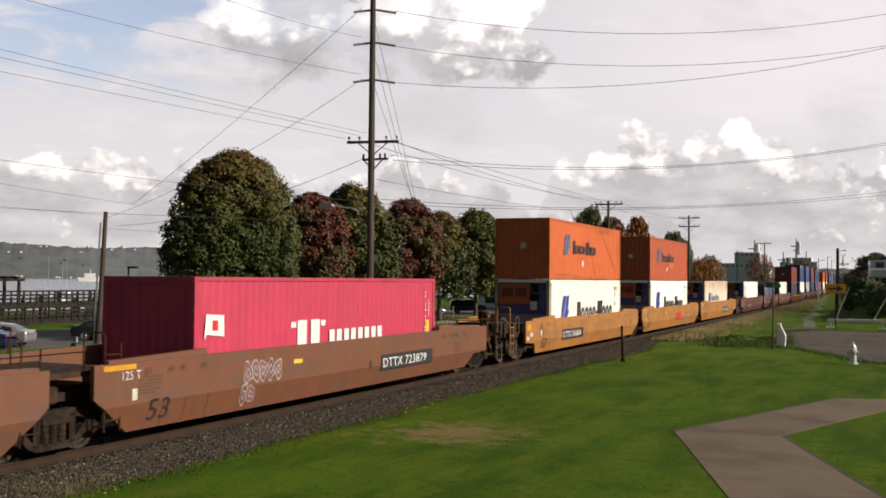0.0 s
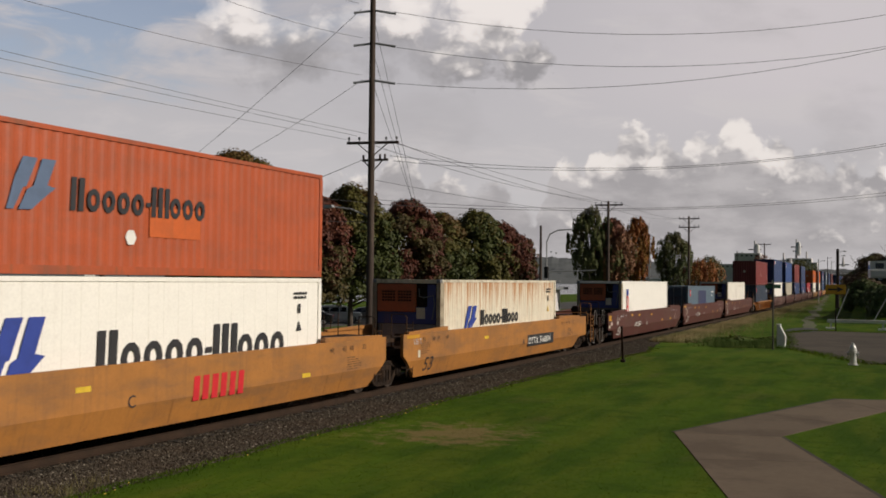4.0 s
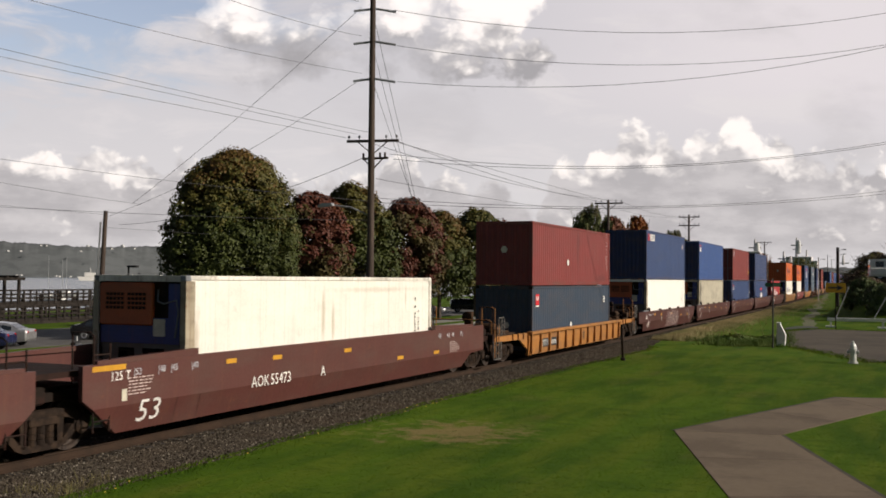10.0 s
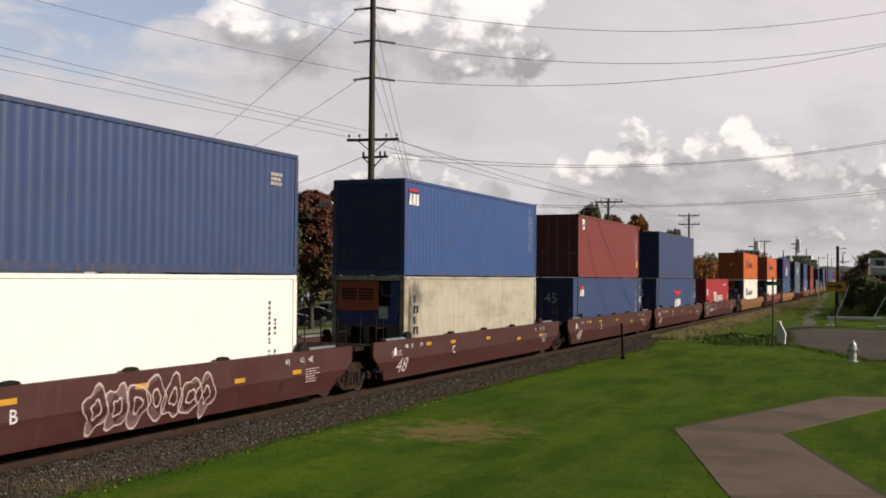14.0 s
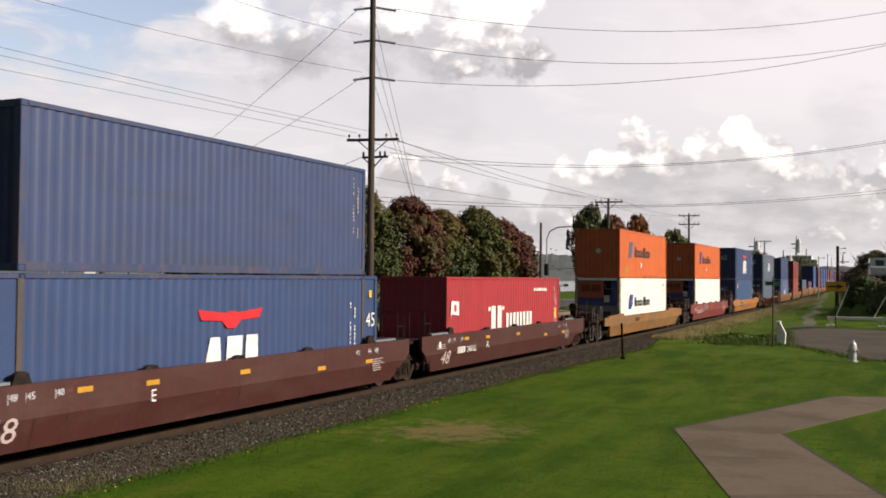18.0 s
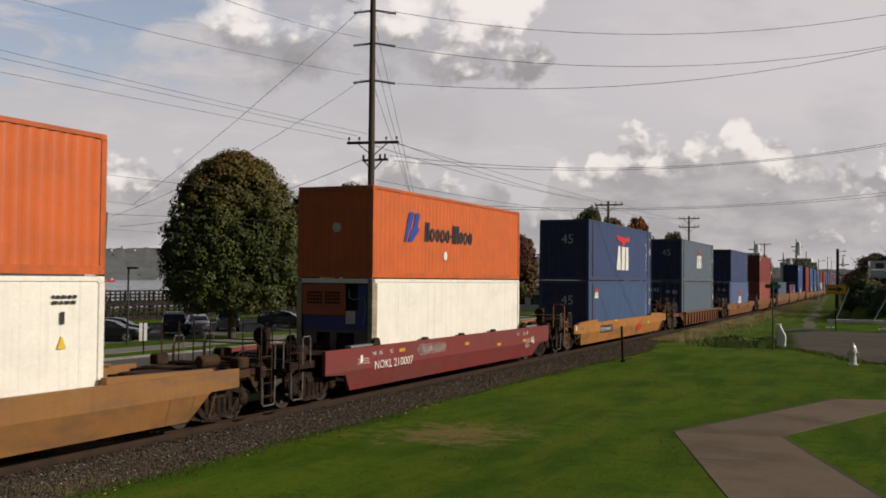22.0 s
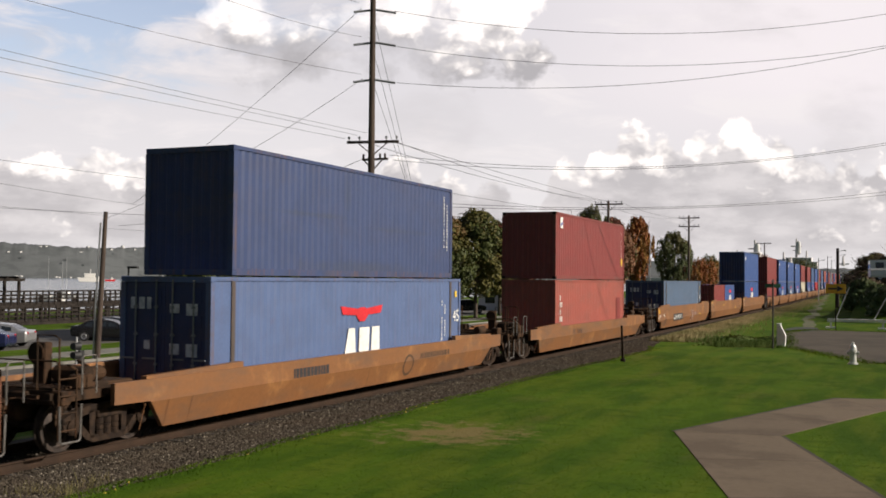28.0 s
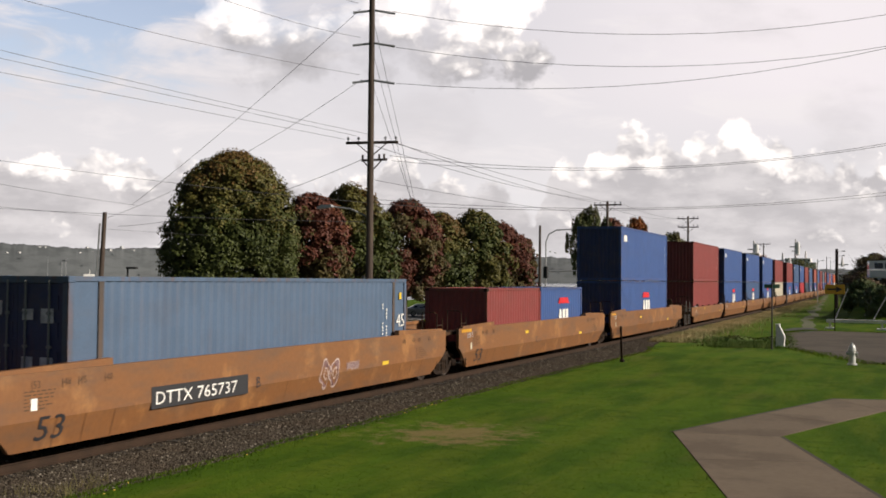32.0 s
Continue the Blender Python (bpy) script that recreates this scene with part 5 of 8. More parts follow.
def lawn(rng, n):
    y = 11.5 + 36 * rng.random(n) ** 1.5
    left = lawn_edge(y)
    x = left + (np.minimum(.05 * y + 1.5, 4) - left) * rng.random(n)
    keep = ~inside(x, y, PATH)
    x, y = x[keep], y[keep]
    return blades_at(rng, x, y, GROUND_Z + .001, .008, .015, 3.5)


def verge(rng, n):
    y = 11.5 + 42 * rng.random(n) ** 1.4
    x = lawn_edge(y) + rng.exponential(.14, n) - .16
    return blades_at(rng, x, y, GROUND_Z - .03, .075, .010)


def tall_grass(rng, n):
    y = 58 + 150 * rng.random(n) ** 1.3
    off = np.array([track_off(v) for v in y])
    x = -14.69 + np.interp(y, [58, 80], [1.9, 1.65]) + off + rng.gamma(1.5, .58, n)
    return blades_at(rng, x, y, GROUND_Z - .02, .23, .016)


LOT_EDGE = [(-5.6, 57), (-1.4, 47.5), (6, 48), (-5.6, 57), (-7.3, 74), (-5.9, 78), (8, 76.2)]


def lot_edge(rng, n):
    """Ragged grass over the border of the turning area."""
    i = rng.integers(0, 6, n)
    a, b = np.array(LOT_EDGE)[i], np.array(LOT_EDGE)[i + 1]
    u = rng.random(n)[:, None]
    p = a + (b - a) * u + rng.normal(0, .28, (n, 2))
    p = p[(i != 2)]
    return blades_at(rng, p[:, 0], p[:, 1], GROUND_Z - .01, .10, .016)


def weeds(rng, n):
    c = rng.uniform((-10.6, 55.5), (-6.3, 63), (60, 2))
    p = c[rng.integers(0, 60, n)] + rng.normal(0, .38, (n, 2))
    return blades_at(rng, p[:, 0], p[:, 1], GROUND_Z - .02, .20, .020)


def dandelions(rng, n):
    y = 12.5 + 14 * rng.random(n)
    x = lawn_edge(y) + rng.uniform(-.12, .35, n)
    v = []
    for a, b in zip(x, y):
        v.append([(a + .017 * math.cos(i * math.tau / 6), b + .017 * math.sin(i * math.tau / 6), GROUND_Z + .05 + .014 * (i % 2)) for i in range(6)])
    return np.array(v), np.arange(6 * n).reshape(n, 6)


def stalks(rng, n):
    c = np.array([(-12.3, 12.5), (-12.0, 12.9), (-12.5, 12.1), (-11.8, 12.4), (-12.1, 13.3)])
    p = c[rng.integers(0, 5, n)] + rng.normal(0, .16, (n, 2))
    return blades_at(rng, p[:, 0], p[:, 1], GROUND_Z - .03, .22, .006)


scatter("dry_stalks", material("dry_stalk", (.15, .125, .055), .9, second=(.07, .085, .02), scale=2, amount=.7, spec=.2), "thin dry weed stalks at the edge of the ballast", "weeds", 260, stalks, 21)
scatter("lawn_blades", BLADES, "short mown green grass blades", "grass", 110000, lawn, 5)
scatter("verge_grass", BLADES, "ragged taller grass along the ballast", "grass", 16000, verge, 6)
scatter("tall_grass", DRYGRASS, "tall dry straw-coloured grass beside the track", "grass", 44000, tall_grass, 7)
scatter("lot_edge_grass", BLADES, "ragged grass over the edge of the asphalt", "grass", 9000, lot_edge, 12)
scatter("weeds", WEEDS, "low green weeds beside the asphalt", "weeds", 9000, weeds, 13)
scatter("dandelions", MAT["m_yellow"], "small yellow dandelions along the grass edge", "flowers", 16, dandelions, 9)
strip("dry_verge", [(-12.95, 54), (-12.3, 63), (-12.2, 75), (-12.8, 100), (-14.6, 160), (-20.3, 300), (-21.5, 300), (-15.2, 160), (-13.6, 100), (-13.2, 75)], GROUND_Z + .008, DRYGRASS, "trampled straw-coloured verge beside the track", "verge", .04)
LOT = material("lot_asphalt", (.100, .084, .066), .95, second=(.068, .060, .049), scale=.35, amount=.8, bump=.3, bump_scale=50, spec=.12)
strip("asphalt_lot", [(-5.6, 57), (-1.4, 47.5), (20, 49), (20, 74), (-5.9, 78), (-7.3, 74)], GROUND_Z + .014, LOT, "worn asphalt turning area", "asphalt")
strip("street", [(-37.2, -60), (-26.5, -60), (-28.5, 300), (-39.2, 300)], BACK_Z + .02, ASPHALT, "grey street behind the track", "street")
strip("kerb", [(-37.45, -60), (-37.2, -60), (-39.2, 300), (-39.45, 300)], BACK_Z + .15, KERB, "pale concrete kerb beside the street", "kerb", .2)
strip("sidewalk", [(-43.2, -60), (-40.6, -60), (-42.6, 300), (-45.2, 300)], BACK_Z + .03, KERB, "pale concrete sidewalk along the street", "sidewalk")
strip("car_park", [(-62, -60), (-47, -60), (-49, 300), (-64, 300)], BACK_Z + .02, ASPHALT, "asphalt car park by the water", "car park")

bm = bmesh.new()
for a, b in (((-4500, -900), (-89, 4900)),):
    f = bm.faces.new([bm.verts.new(p) for p in ((a[0], a[1], -5), (b[0], a[1], -5), (b[0], b[1], -5), (a[0], b[1], -5))])
tagged(part("water", bm, WATER, None), "grey rippled bay water", "water", kind="structure")


def hills():
    """A long wooded ridge across the bay, its skyline ragged with trees."""
    bm = bmesh.new()
    rows = []
    for i in range(1441):
        d = i / 12
        a = radians(-85 + d)
        r = 3100 + 300 * noise.noise((d * .07, 0, 0))
        h = 96 + 20 * noise.noise((d * .13, 3, 0)) + 6 * noise.noise((d * .7, 5, 0))
        h *= max(.25, min(1, (38 - d + 62) / 60 + .2))
        x, y = r * math.sin(a), r * math.cos(a)
        row = []
        for j in range(7):
            f = j / 6
            rough = (4.5 * noise.noise((d * 2.5, 1.7, 2)) + 3.5 * noise.noise((d * 9, 3.1, 8))) * f ** 4
            k = 1 + .06 * f
            row.append(bm.verts.new((x * k, y * k, -6 + (h + 6) * f ** .9 + (rough if j else 0))))
        row.append(bm.verts.new((x * 1.2, y * 1.2, h * .5)))
        rows.append(row)
    for a, b in zip(rows, rows[1:]):
        for j in range(7):
            bm.faces.new((a[j], b[j], b[j + 1], a[j + 1]))
    tagged(part("far_hills", bm, HILLS, None, smooth=True), "wooded hills across the bay with haze in their colour", "hills", kind="structure")


hills()
# girth of a crown from its foot to its top, as parts of its half width
ROUND = ((0, .12, .3, .5, .7, .84, .94, 1), (.72, .95, 1.0, .94, .82, .64, .40, .12))
VASE = ((0, .15, .35, .55, .72, .86, 1), (.16, .46, .80, 1.0, .92, .66, .22))


def leaf_crown(seed, height, width, clear, count, size, mats, slim):
    """Leaves on many boughs that crowd the outside of the crown as lobes; the outline is uneven and has gaps."""
    rng = np.random.default_rng(seed)
    z0, z1 = height * clear, height
    boughs = max(260, count // 90)
    vase = slim > .5
    rel = rng.random(boughs) ** (.85 if vase else .9)
    turn = rng.uniform(0, math.tau, boughs)
    lobe = 1 + .07 * np.sin(2 * turn + seed) + .06 * np.sin(3 * turn + rel * 7 + seed * 2) + rng.normal(0, .035, boughs)
    girth = np.interp(rel, *(VASE if vase else ROUND)) * lobe
    inner = rng.random(boughs) ** .33
    r = width / 2 * girth * inner * .90
    c = np.stack([np.cos(turn) * r, np.sin(turn) * r, z0 + (z1 - z0) * (rel * .94 + .03)], 1)
    size_b = width * rng.uniform(.055, .105, boughs) * (.55 if vase else 1.0 if width > 9 else 1.25)
    which = rng.integers(0, boughs, count)
    g = rng.normal(size=(count, 3))
    g /= np.linalg.norm(g, axis=1)[:, None]
    away = np.stack([np.cos(turn), np.sin(turn), (rel - .35) * 1.5 + .2], 1)
    away /= np.linalg.norm(away, axis=1)[:, None]
    g += away[which] * .55
    g /= np.linalg.norm(g, axis=1)[:, None]
    long = np.array([.7, .7, 3.4]) if vase else np.array([1, 1, .82])
    p = c[which] + g * long * (size_b[which] * rng.uniform(.70, 1.06, count))[:, None]
    n = g + rng.normal(0, .22, (count, 3)) + np.array([0, 0, .25])
    n /= np.linalg.norm(n, axis=1)[:, None]
    a = np.cross(n, rng.normal(size=(count, 3)))
    a /= np.linalg.norm(a, axis=1)[:, None]
    b = np.cross(n, a)
    s = (size * rng.uniform(.6, 1.3, count))[:, None]
    v = np.stack([p - a * s * .5, p + b * s * .42 + n * s * .12, p + a * s * .6, p - b * s * .42 + n * s * .12], 1)
    # later tones gather higher: turning leaves, with top light put into the colour
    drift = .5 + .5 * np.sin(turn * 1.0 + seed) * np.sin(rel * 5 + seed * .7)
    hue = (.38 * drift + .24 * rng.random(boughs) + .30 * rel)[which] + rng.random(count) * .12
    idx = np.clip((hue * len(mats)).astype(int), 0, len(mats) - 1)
    me = bpy.data.meshes.new("crown")
    me.from_pydata(v.reshape(-1, 3).tolist(), [], np.arange(4 * count).reshape(-1, 4).tolist())
    for m in mats:
        me.materials.append(m)
    me.polygons.foreach_set("material_index", idx.astype(np.int32))
    return me


def leaf(name, colour):
    m = material(name, colour, .6, second=tuple(c * 1.5 for c in colour), scale=1.1, amount=.6, spec=.25)
    return m


# far trees: own green and autumn hues, paled by haze put in the colour
HAZED_RED = [leaf("far_olive_leaf", (.13, .135, .045)), leaf("far_russet_leaf", (.25, .125, .065)), leaf("far_plum_leaf", (.22, .095, .065))]
HAZED_ORANGE = [leaf("far_green_leaf", (.080, .095, .025)), leaf("far_amber_leaf", (.26, .13, .03)), leaf("far_orange_leaf", (.28, .10, .03)), leaf("far_gold_leaf", (.24, .16, .04))]
HAZED_GREEN = [leaf("far_moss_leaf", (.070, .088, .034)), leaf("far_lime_leaf", (.105, .118, .042)), leaf("far_straw_leaf", (.14, .125, .050))]
# ordered from shaded to sunlit tones in the colour, and from green to turning
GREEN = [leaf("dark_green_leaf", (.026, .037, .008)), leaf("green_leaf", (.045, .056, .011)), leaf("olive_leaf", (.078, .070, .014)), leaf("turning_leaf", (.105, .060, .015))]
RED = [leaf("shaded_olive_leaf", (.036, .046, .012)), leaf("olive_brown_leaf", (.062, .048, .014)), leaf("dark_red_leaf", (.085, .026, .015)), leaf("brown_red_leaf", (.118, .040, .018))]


def tree(x, y, z, height, width, seed, mats, label, count=9000, size=.42, slim=1.0, clear=.14):
    rnd = random.Random(seed)
    t = tagged(new("tree"), label, "tree", "trees along the waterfront")
    t.location = (x, y, z)
    bm = bmesh.new()
    tr = height * .022
    pts = [Vector((0, 0, -.3))]
    for i in range(1, 6):
        pts.append(Vector((rnd.uniform(-.1, .1) * i * .3, rnd.uniform(-.1, .1) * i * .3, height * .16 * i)))
    for i, (a, b) in enumerate(zip(pts, pts[1:])):
        rod(bm, a, b, tr * (1 - i * .16), tr * (1 - (i + 1) * .16), 10)
    for i in range(14):
        a = rnd.uniform(0, math.tau)
        h0 = height * rnd.uniform(.14, .55)
        q = Vector((math.cos(a) * width * .36, math.sin(a) * width * .36, h0 + height * rnd.uniform(.12, .30)))
        mid = Vector((math.cos(a) * width * .16, math.sin(a) * width * .16, h0 + height * .05))
        rod(bm, (0, 0, h0), mid, tr * .42, tr * .3, 6)
        rod(bm, mid, q, tr * .3, tr * .1, 6)
    if slim > .5:
        for i in range(46):
            a, w = rnd.uniform(0, math.tau), width * rnd.uniform(.05, .42)
            h0 = height * rnd.uniform(.35, .7)
            rod(bm, (math.cos(a) * w * .6, math.sin(a) * w * .6, h0), (math.cos(a) * w, math.sin(a) * w, h0 + height * rnd.uniform(.18, .36)), tr * .16, tr * .04, 4)
    part("trunk", bm, BARK, t)
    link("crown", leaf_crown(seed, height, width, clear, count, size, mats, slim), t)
    return t


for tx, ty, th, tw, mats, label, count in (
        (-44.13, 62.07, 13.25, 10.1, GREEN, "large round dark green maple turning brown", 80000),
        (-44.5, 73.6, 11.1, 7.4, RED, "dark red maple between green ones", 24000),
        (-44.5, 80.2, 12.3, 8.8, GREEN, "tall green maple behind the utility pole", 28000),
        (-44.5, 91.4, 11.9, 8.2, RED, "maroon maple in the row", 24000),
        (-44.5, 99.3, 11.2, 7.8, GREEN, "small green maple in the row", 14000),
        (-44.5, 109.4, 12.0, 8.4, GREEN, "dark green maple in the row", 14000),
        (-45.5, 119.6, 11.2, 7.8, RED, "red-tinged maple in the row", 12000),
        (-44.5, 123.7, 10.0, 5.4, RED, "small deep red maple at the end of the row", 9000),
        (-41.4, 146.0, 14.4, 7.6, HAZED_GREEN, "upright green tree with a brush-like top by the street", 14000),
        (-38.6, 147.5, 12.8, 7.2, HAZED_RED, "upright russet tree by the street", 13000),
        (-42.0, 160.5, 13.8, 5.0, HAZED_GREEN, "thin green tree by the street", 9000),
        (-40.0, 168.6, 14.4, 6.4, HAZED_ORANGE, "orange and yellow autumn tree", 13000),
        (-38.0, 188.0, 12.6, 8.0, HAZED_GREEN, "green tree by the street", 10000),
        (-44.0, 262.0, 10.0, 9.0, HAZED_GREEN, "far green tree by the street", 4000),
        (-40.0, 330.0, 12.0, 10.0, HAZED_RED, "far dark tree beyond the street", 4000),
        (-30.0, 352.0, 11.0, 11.0, HAZED_GREEN, "far green tree beyond the bend", 4000),
        (-38.0, 215.3, 8.0, 10.0, HAZED_ORANGE, "low yellowing tree by the street", 5000)):
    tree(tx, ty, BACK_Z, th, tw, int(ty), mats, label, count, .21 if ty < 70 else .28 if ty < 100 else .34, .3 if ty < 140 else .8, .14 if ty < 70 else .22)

# ---- poles and wires ----
LINE_X = -22.06


def wood_pole(x, y, z, height, r, arm_z=None, arm=2.4, arm2=None, turn=0.0, label="dark creosoted wooden utility pole", lean=(0, 0)):
    p = tagged(new("utility_pole"), label, "utility pole", "utility poles")
    p.location = (x, y, z)
    bm = rod(bmesh.new(), (0, 0, -.5), (lean[0], lean[1], height), r, r * .68, 14)
    part("shaft", bm, POLE, p)
    for az in (arm_z, arm2):
        if az is None:
            continue
        az -= z
        c, s = math.cos(turn), math.sin(turn)
        bm = bmesh.new()
        box(bm, -arm / 2, arm / 2, r * .8, r * .8 + .10, az - .06, az + .06)
        for d in (-1, 1):
            rod(bm, (d * arm * .28, r, az - .05), (0, r, az - .62), .025, n=6)
        a = part("crossarm", bm, POLE, p)
        a.rotation_euler = (0, 0, turn)
        for d in (-.46, -.26, .26, .46):
            bm = lathe(bmesh.new(), [(.02, 0), (.02, .08), (.06, .09), (.05, .13), (.065, .15), (.04, .2), (.02, .21)], "z", 8, (d * arm, r * .8 + .05, az + .06))
            i = part("insulator", bm, MAT["unit_grey"], p, "small grey insulator")
            i.rotation_euler = (0, 0, turn)
    return p


main_pole = wood_pole(LINE_X, 41.54, -.9, 18.3, .18, 9.4, 2.45, None, .2, "tall dark wooden utility pole with one crossarm")
wood_pole(-23.06, 86.55, -.6, 10.6, .15, 9.7, 2.4, None, .1)
wood_pole(-23.06, 122.9, -.6, 11.5, .15, 10.6, 2.4, 9.6, .1, "wooden utility pole with two crossarms")
wood_pole(-25.06, 212.0, -.6, 11.5, .16, 10.7, 2.6, None, .1)
lean_pole = wood_pole(-39.0, 42.83, -1.2, 7.8, .16, None, lean=(.25, .2), label="leaning grey wooden pole with a conduit")
part("conduit", tube(bmesh.new(), [(-.16, -.12, -.3), (-.05, -.04, 4.0), (.06, .04, 7.2)], .045), GALV, lean_pole, "silver steel conduit")
wood_pole(-40.0, 119.0, -1.2, 11.0, .2, None, label="dark wooden pole beside the street")

# insulators and the lower bracket on the main pole
for z in (15.4, 13.9, 12.2):
    for side, q in ((1, (.95, .45)), (-1, (-.75, -.42))):
        part("strain_insulator", rod(bmesh.new(), (side * .15, 0, z + .9), (q[0], q[1], z + .9 - .12), .055, n=8), MAT["unit_grey"], main_pole, "grey strain insulator")
bm = bmesh.new()
box(bm, -.55, .75, .14, .22, 9.45, 9.55)
for d in (-.5, .35, .6):
    rod(bm, (d, .18, 9.5), (d, .18, 9.75), .05, n=8)
for d in (-1, 1):
    rod(bm, (d * .5, .18, 9.5), (0, .16, 9.0), .03, n=6)
part("lower_bracket", bm, POLE, main_pole, "short lower crossarm with insulators")
bm = bmesh.new()
tube(bm, [(-.1, 0, 6.9), (-.8, -.4, 7.25), (-1.6, -.9, 7.35)], .04)
part("lamp_arm", bm, GALV, main_pole, "curved street lamp arm")
bm = bmesh.new()
prism(bm, [(-1.4, 7.30), (-2.15, 7.24), (-2.2, 7.30), (-1.9, 7.42), (-1.45, 7.42)], "y", -1.05, -.80)
part("lamp_head", bm, GALV, main_pole, "grey street lamp head")

# wires: from, to, sag
WIRES = [((-21.2, 41.95, 15.37), (0.04, 52.0, 15.73), 1.05), ((-21.05, 42.02, 13.74), (0.04, 52.0, 14.26), 0.98), ((-21.03, 42.03, 12.09), (0.04, 50.0, 13.79), 0.91),
         ((-21.3, 41.9, 8.79), (0.02, 52.0, 9.77), 0.89), ((-21.18, 41.96, 8.56), (0.02, 52.0, 9.67), 0.8), ((-22.48, 41.27, 14.15), (-23.84, 32.12, 13.86), 0.15),
         ((-22.47, 41.28, 12.44), (-27.7, 26.01, 12.67), 0.17), ((-22.61, 41.2, 15.72), (-20.66, 34.25, 14.3), 0.02), ((-22.22, 41.42, 9.77), (-28.39, 25.26, 10.94), 0.06),
         ((-22.62, 41.2, 9.66), (-28.39, 25.26, 10.65), 0.01), ((-23.06, 40.95, 9.49), (-28.38, 25.27, 10.16), 0.0), ((-22.5, 41.27, 15.46), (-40.39, 47.04, 7.31), 0.22),
         ((-22.42, 41.31, 12.24), (-40.09, 44.64, 6.39), 0.53), ((-22.38, 41.33, 8.59), (-43.6, 49.55, 6.24), 0.63), ((-22.07, 41.49, 6.64), (-31.32, 27.98, 7.56), 0.12),
         ((-22.06, 41.5, 5.77), (-32.79, 29.34, 5.83), 0.09), ((-38.88, 43.04, 6.4), (-38.75, 34.67, 6.42), 0.0), ((-38.74, 45.81, 7.13), (-37.28, 33.32, 7.39), 0.05),
         ((-38.74, 43.16, 5.71), (-43.86, 60.84, 6.09), 0.0), ((-21.01, 42.04, 9.38), (-23.95, 86.5, 9.89), 0.34), ((-21.31, 41.89, 9.43), (-23.06, 86.5, 9.89), 0.05),
         ((-22.44, 41.3, 9.41), (-22.2, 86.5, 9.89), 0.51), ((-21.86, 41.61, 7.67), (-23.06, 86.5, 8.83), 0.21), ((-22.11, 41.47, 15.55), (-22.35, 46.95, 6.92), 0.0),
         ((-22.1, 41.48, 13.92), (-22.48, 46.89, 6.92), 0.0), ((-22.08, 41.49, 12.3), (-22.58, 46.84, 7.26), 0.0), ((-22.07, 41.49, 6.59), (0.02, 60.0, 7.96), 0.55),
         ((-22.07, 41.49, 6.8), (0.02, 60.0, 8.14), 0.67), ((-24.0, 86.6, 9.9), (-24.0, 122.8, 10.7), .6), ((-22.1, 86.6, 9.9), (-22.1, 122.8, 10.7), .6)]
for a, b, sag in WIRES:
    a, b = Vector(a), Vector(b)
    far = b + (b - a) * (.6 if (a - Vector((LINE_X, 41.54, a.z))).length < 2 and b.x > -1 or b.y < 36 else 0)
    n = 18
    k = (far - a).length / max((b - a).length, .1)
    pts = []
    for i in range(n + 1):
        u = i / n * k
        pts.append(a + (b - a) * u - Vector((0, 0, 4 * sag * u * (1 - u))))
    r = .013 if (a - b).length > 22 else .010
    tagged(part("overhead_wire", tube(bmesh.new(), pts, r, 4), CABLE, None), "thin dark overhead wire with slight sag", "wire", "overhead wires")


def hydrant(x, y):
    h = tagged(new("fire_hydrant"), "silver-white fire hydrant on the lawn edge", "hydrant")
    h.location = (x, y, GROUND_Z)
    m = material("hydrant_paint", (.62, .62, .60), .4, .3, second=(.45, .45, .43), scale=4, amount=.5)
    part("barrel", lathe(bmesh.new(), [(.20, 0), (.20, .05), (.14, .07), (.135, .55), (.165, .57), (.165, .62), (.14, .64)], "z", 18), m, h, smooth=False)
    part("bonnet", lathe(bmesh.new(), [(.14, .64), (.135, .72), (.10, .80), (.05, .845), (.05, .90), (.03, .92)], "z", 18), m, h)
    for d, r, l in ((0, .075, .21), (math.pi, .075, .21), (-math.pi / 2, .10, .23)):
        q = (math.cos(d) * l, math.sin(d) * l, .47)
        part("outlet", rod(rod(bmesh.new(), (0, 0, .47), q, r * .8, n=12), (q[0] * .82, q[1] * .82, .47), (q[0] * 1.08, q[1] * 1.08, .47), r, n=8), m, h)
    return h


hydrant(-1.95, 46.5)

# street-name post with a white service cabinet behind
p = tagged(new("street_sign"), "thin dark post with a green street-name blade", "street sign")
p.location = (-6.08, 54.9, GROUND_Z)
part("post", rod(bmesh.new(), (0, 0, 0), (0, 0, 3.35), .04, n=8), MAT["black"], p)
SIGN_GREEN = material("sign_green", (.03, .12, .07), .5)
for z, turn in ((3.2, 15), (3.42, 100)):
    b = part("blade", new_box(-.38, .38, -.012, .012, -.1, .1), SIGN_GREEN, p, "green street-name blade")
    b.matrix_basis = pose(0, 0, z, 0, 0, turn)
c = tagged(new("service_pedestal"), "small white utility pedestal beside the post", "pedestal")
c.location = (-5.95, 57.5, GROUND_Z)
part("body", prism(bmesh.new(), [(-.2, 0), (.2, 0), (.25, .55), (-.05, 1.15), (-.2, 1.15)], "y", -.2, .2), MAT["white"], c)
part("lid", new_box(-.23, .0, -.22, .22, 1.15, 1.2, ch=.01), MAT["white"], c)

# marker stake by the ballast
r = tagged(new("marker_stake"), "slim dark steel marker stake beside the ballast", "stake")
r.location = (-10.8, 43.0, GROUND_Z)
part("stake", prism(bmesh.new(), [(-.04, 0), (.04, 0), (-.02, 1.5), (-.10, 1.5)], "y", -.03, .03), MAT["truck"], r)
part("base", new_box(-.09, .09, -.09, .09, -.05, .12, ch=.02), MAT["dark"], r)

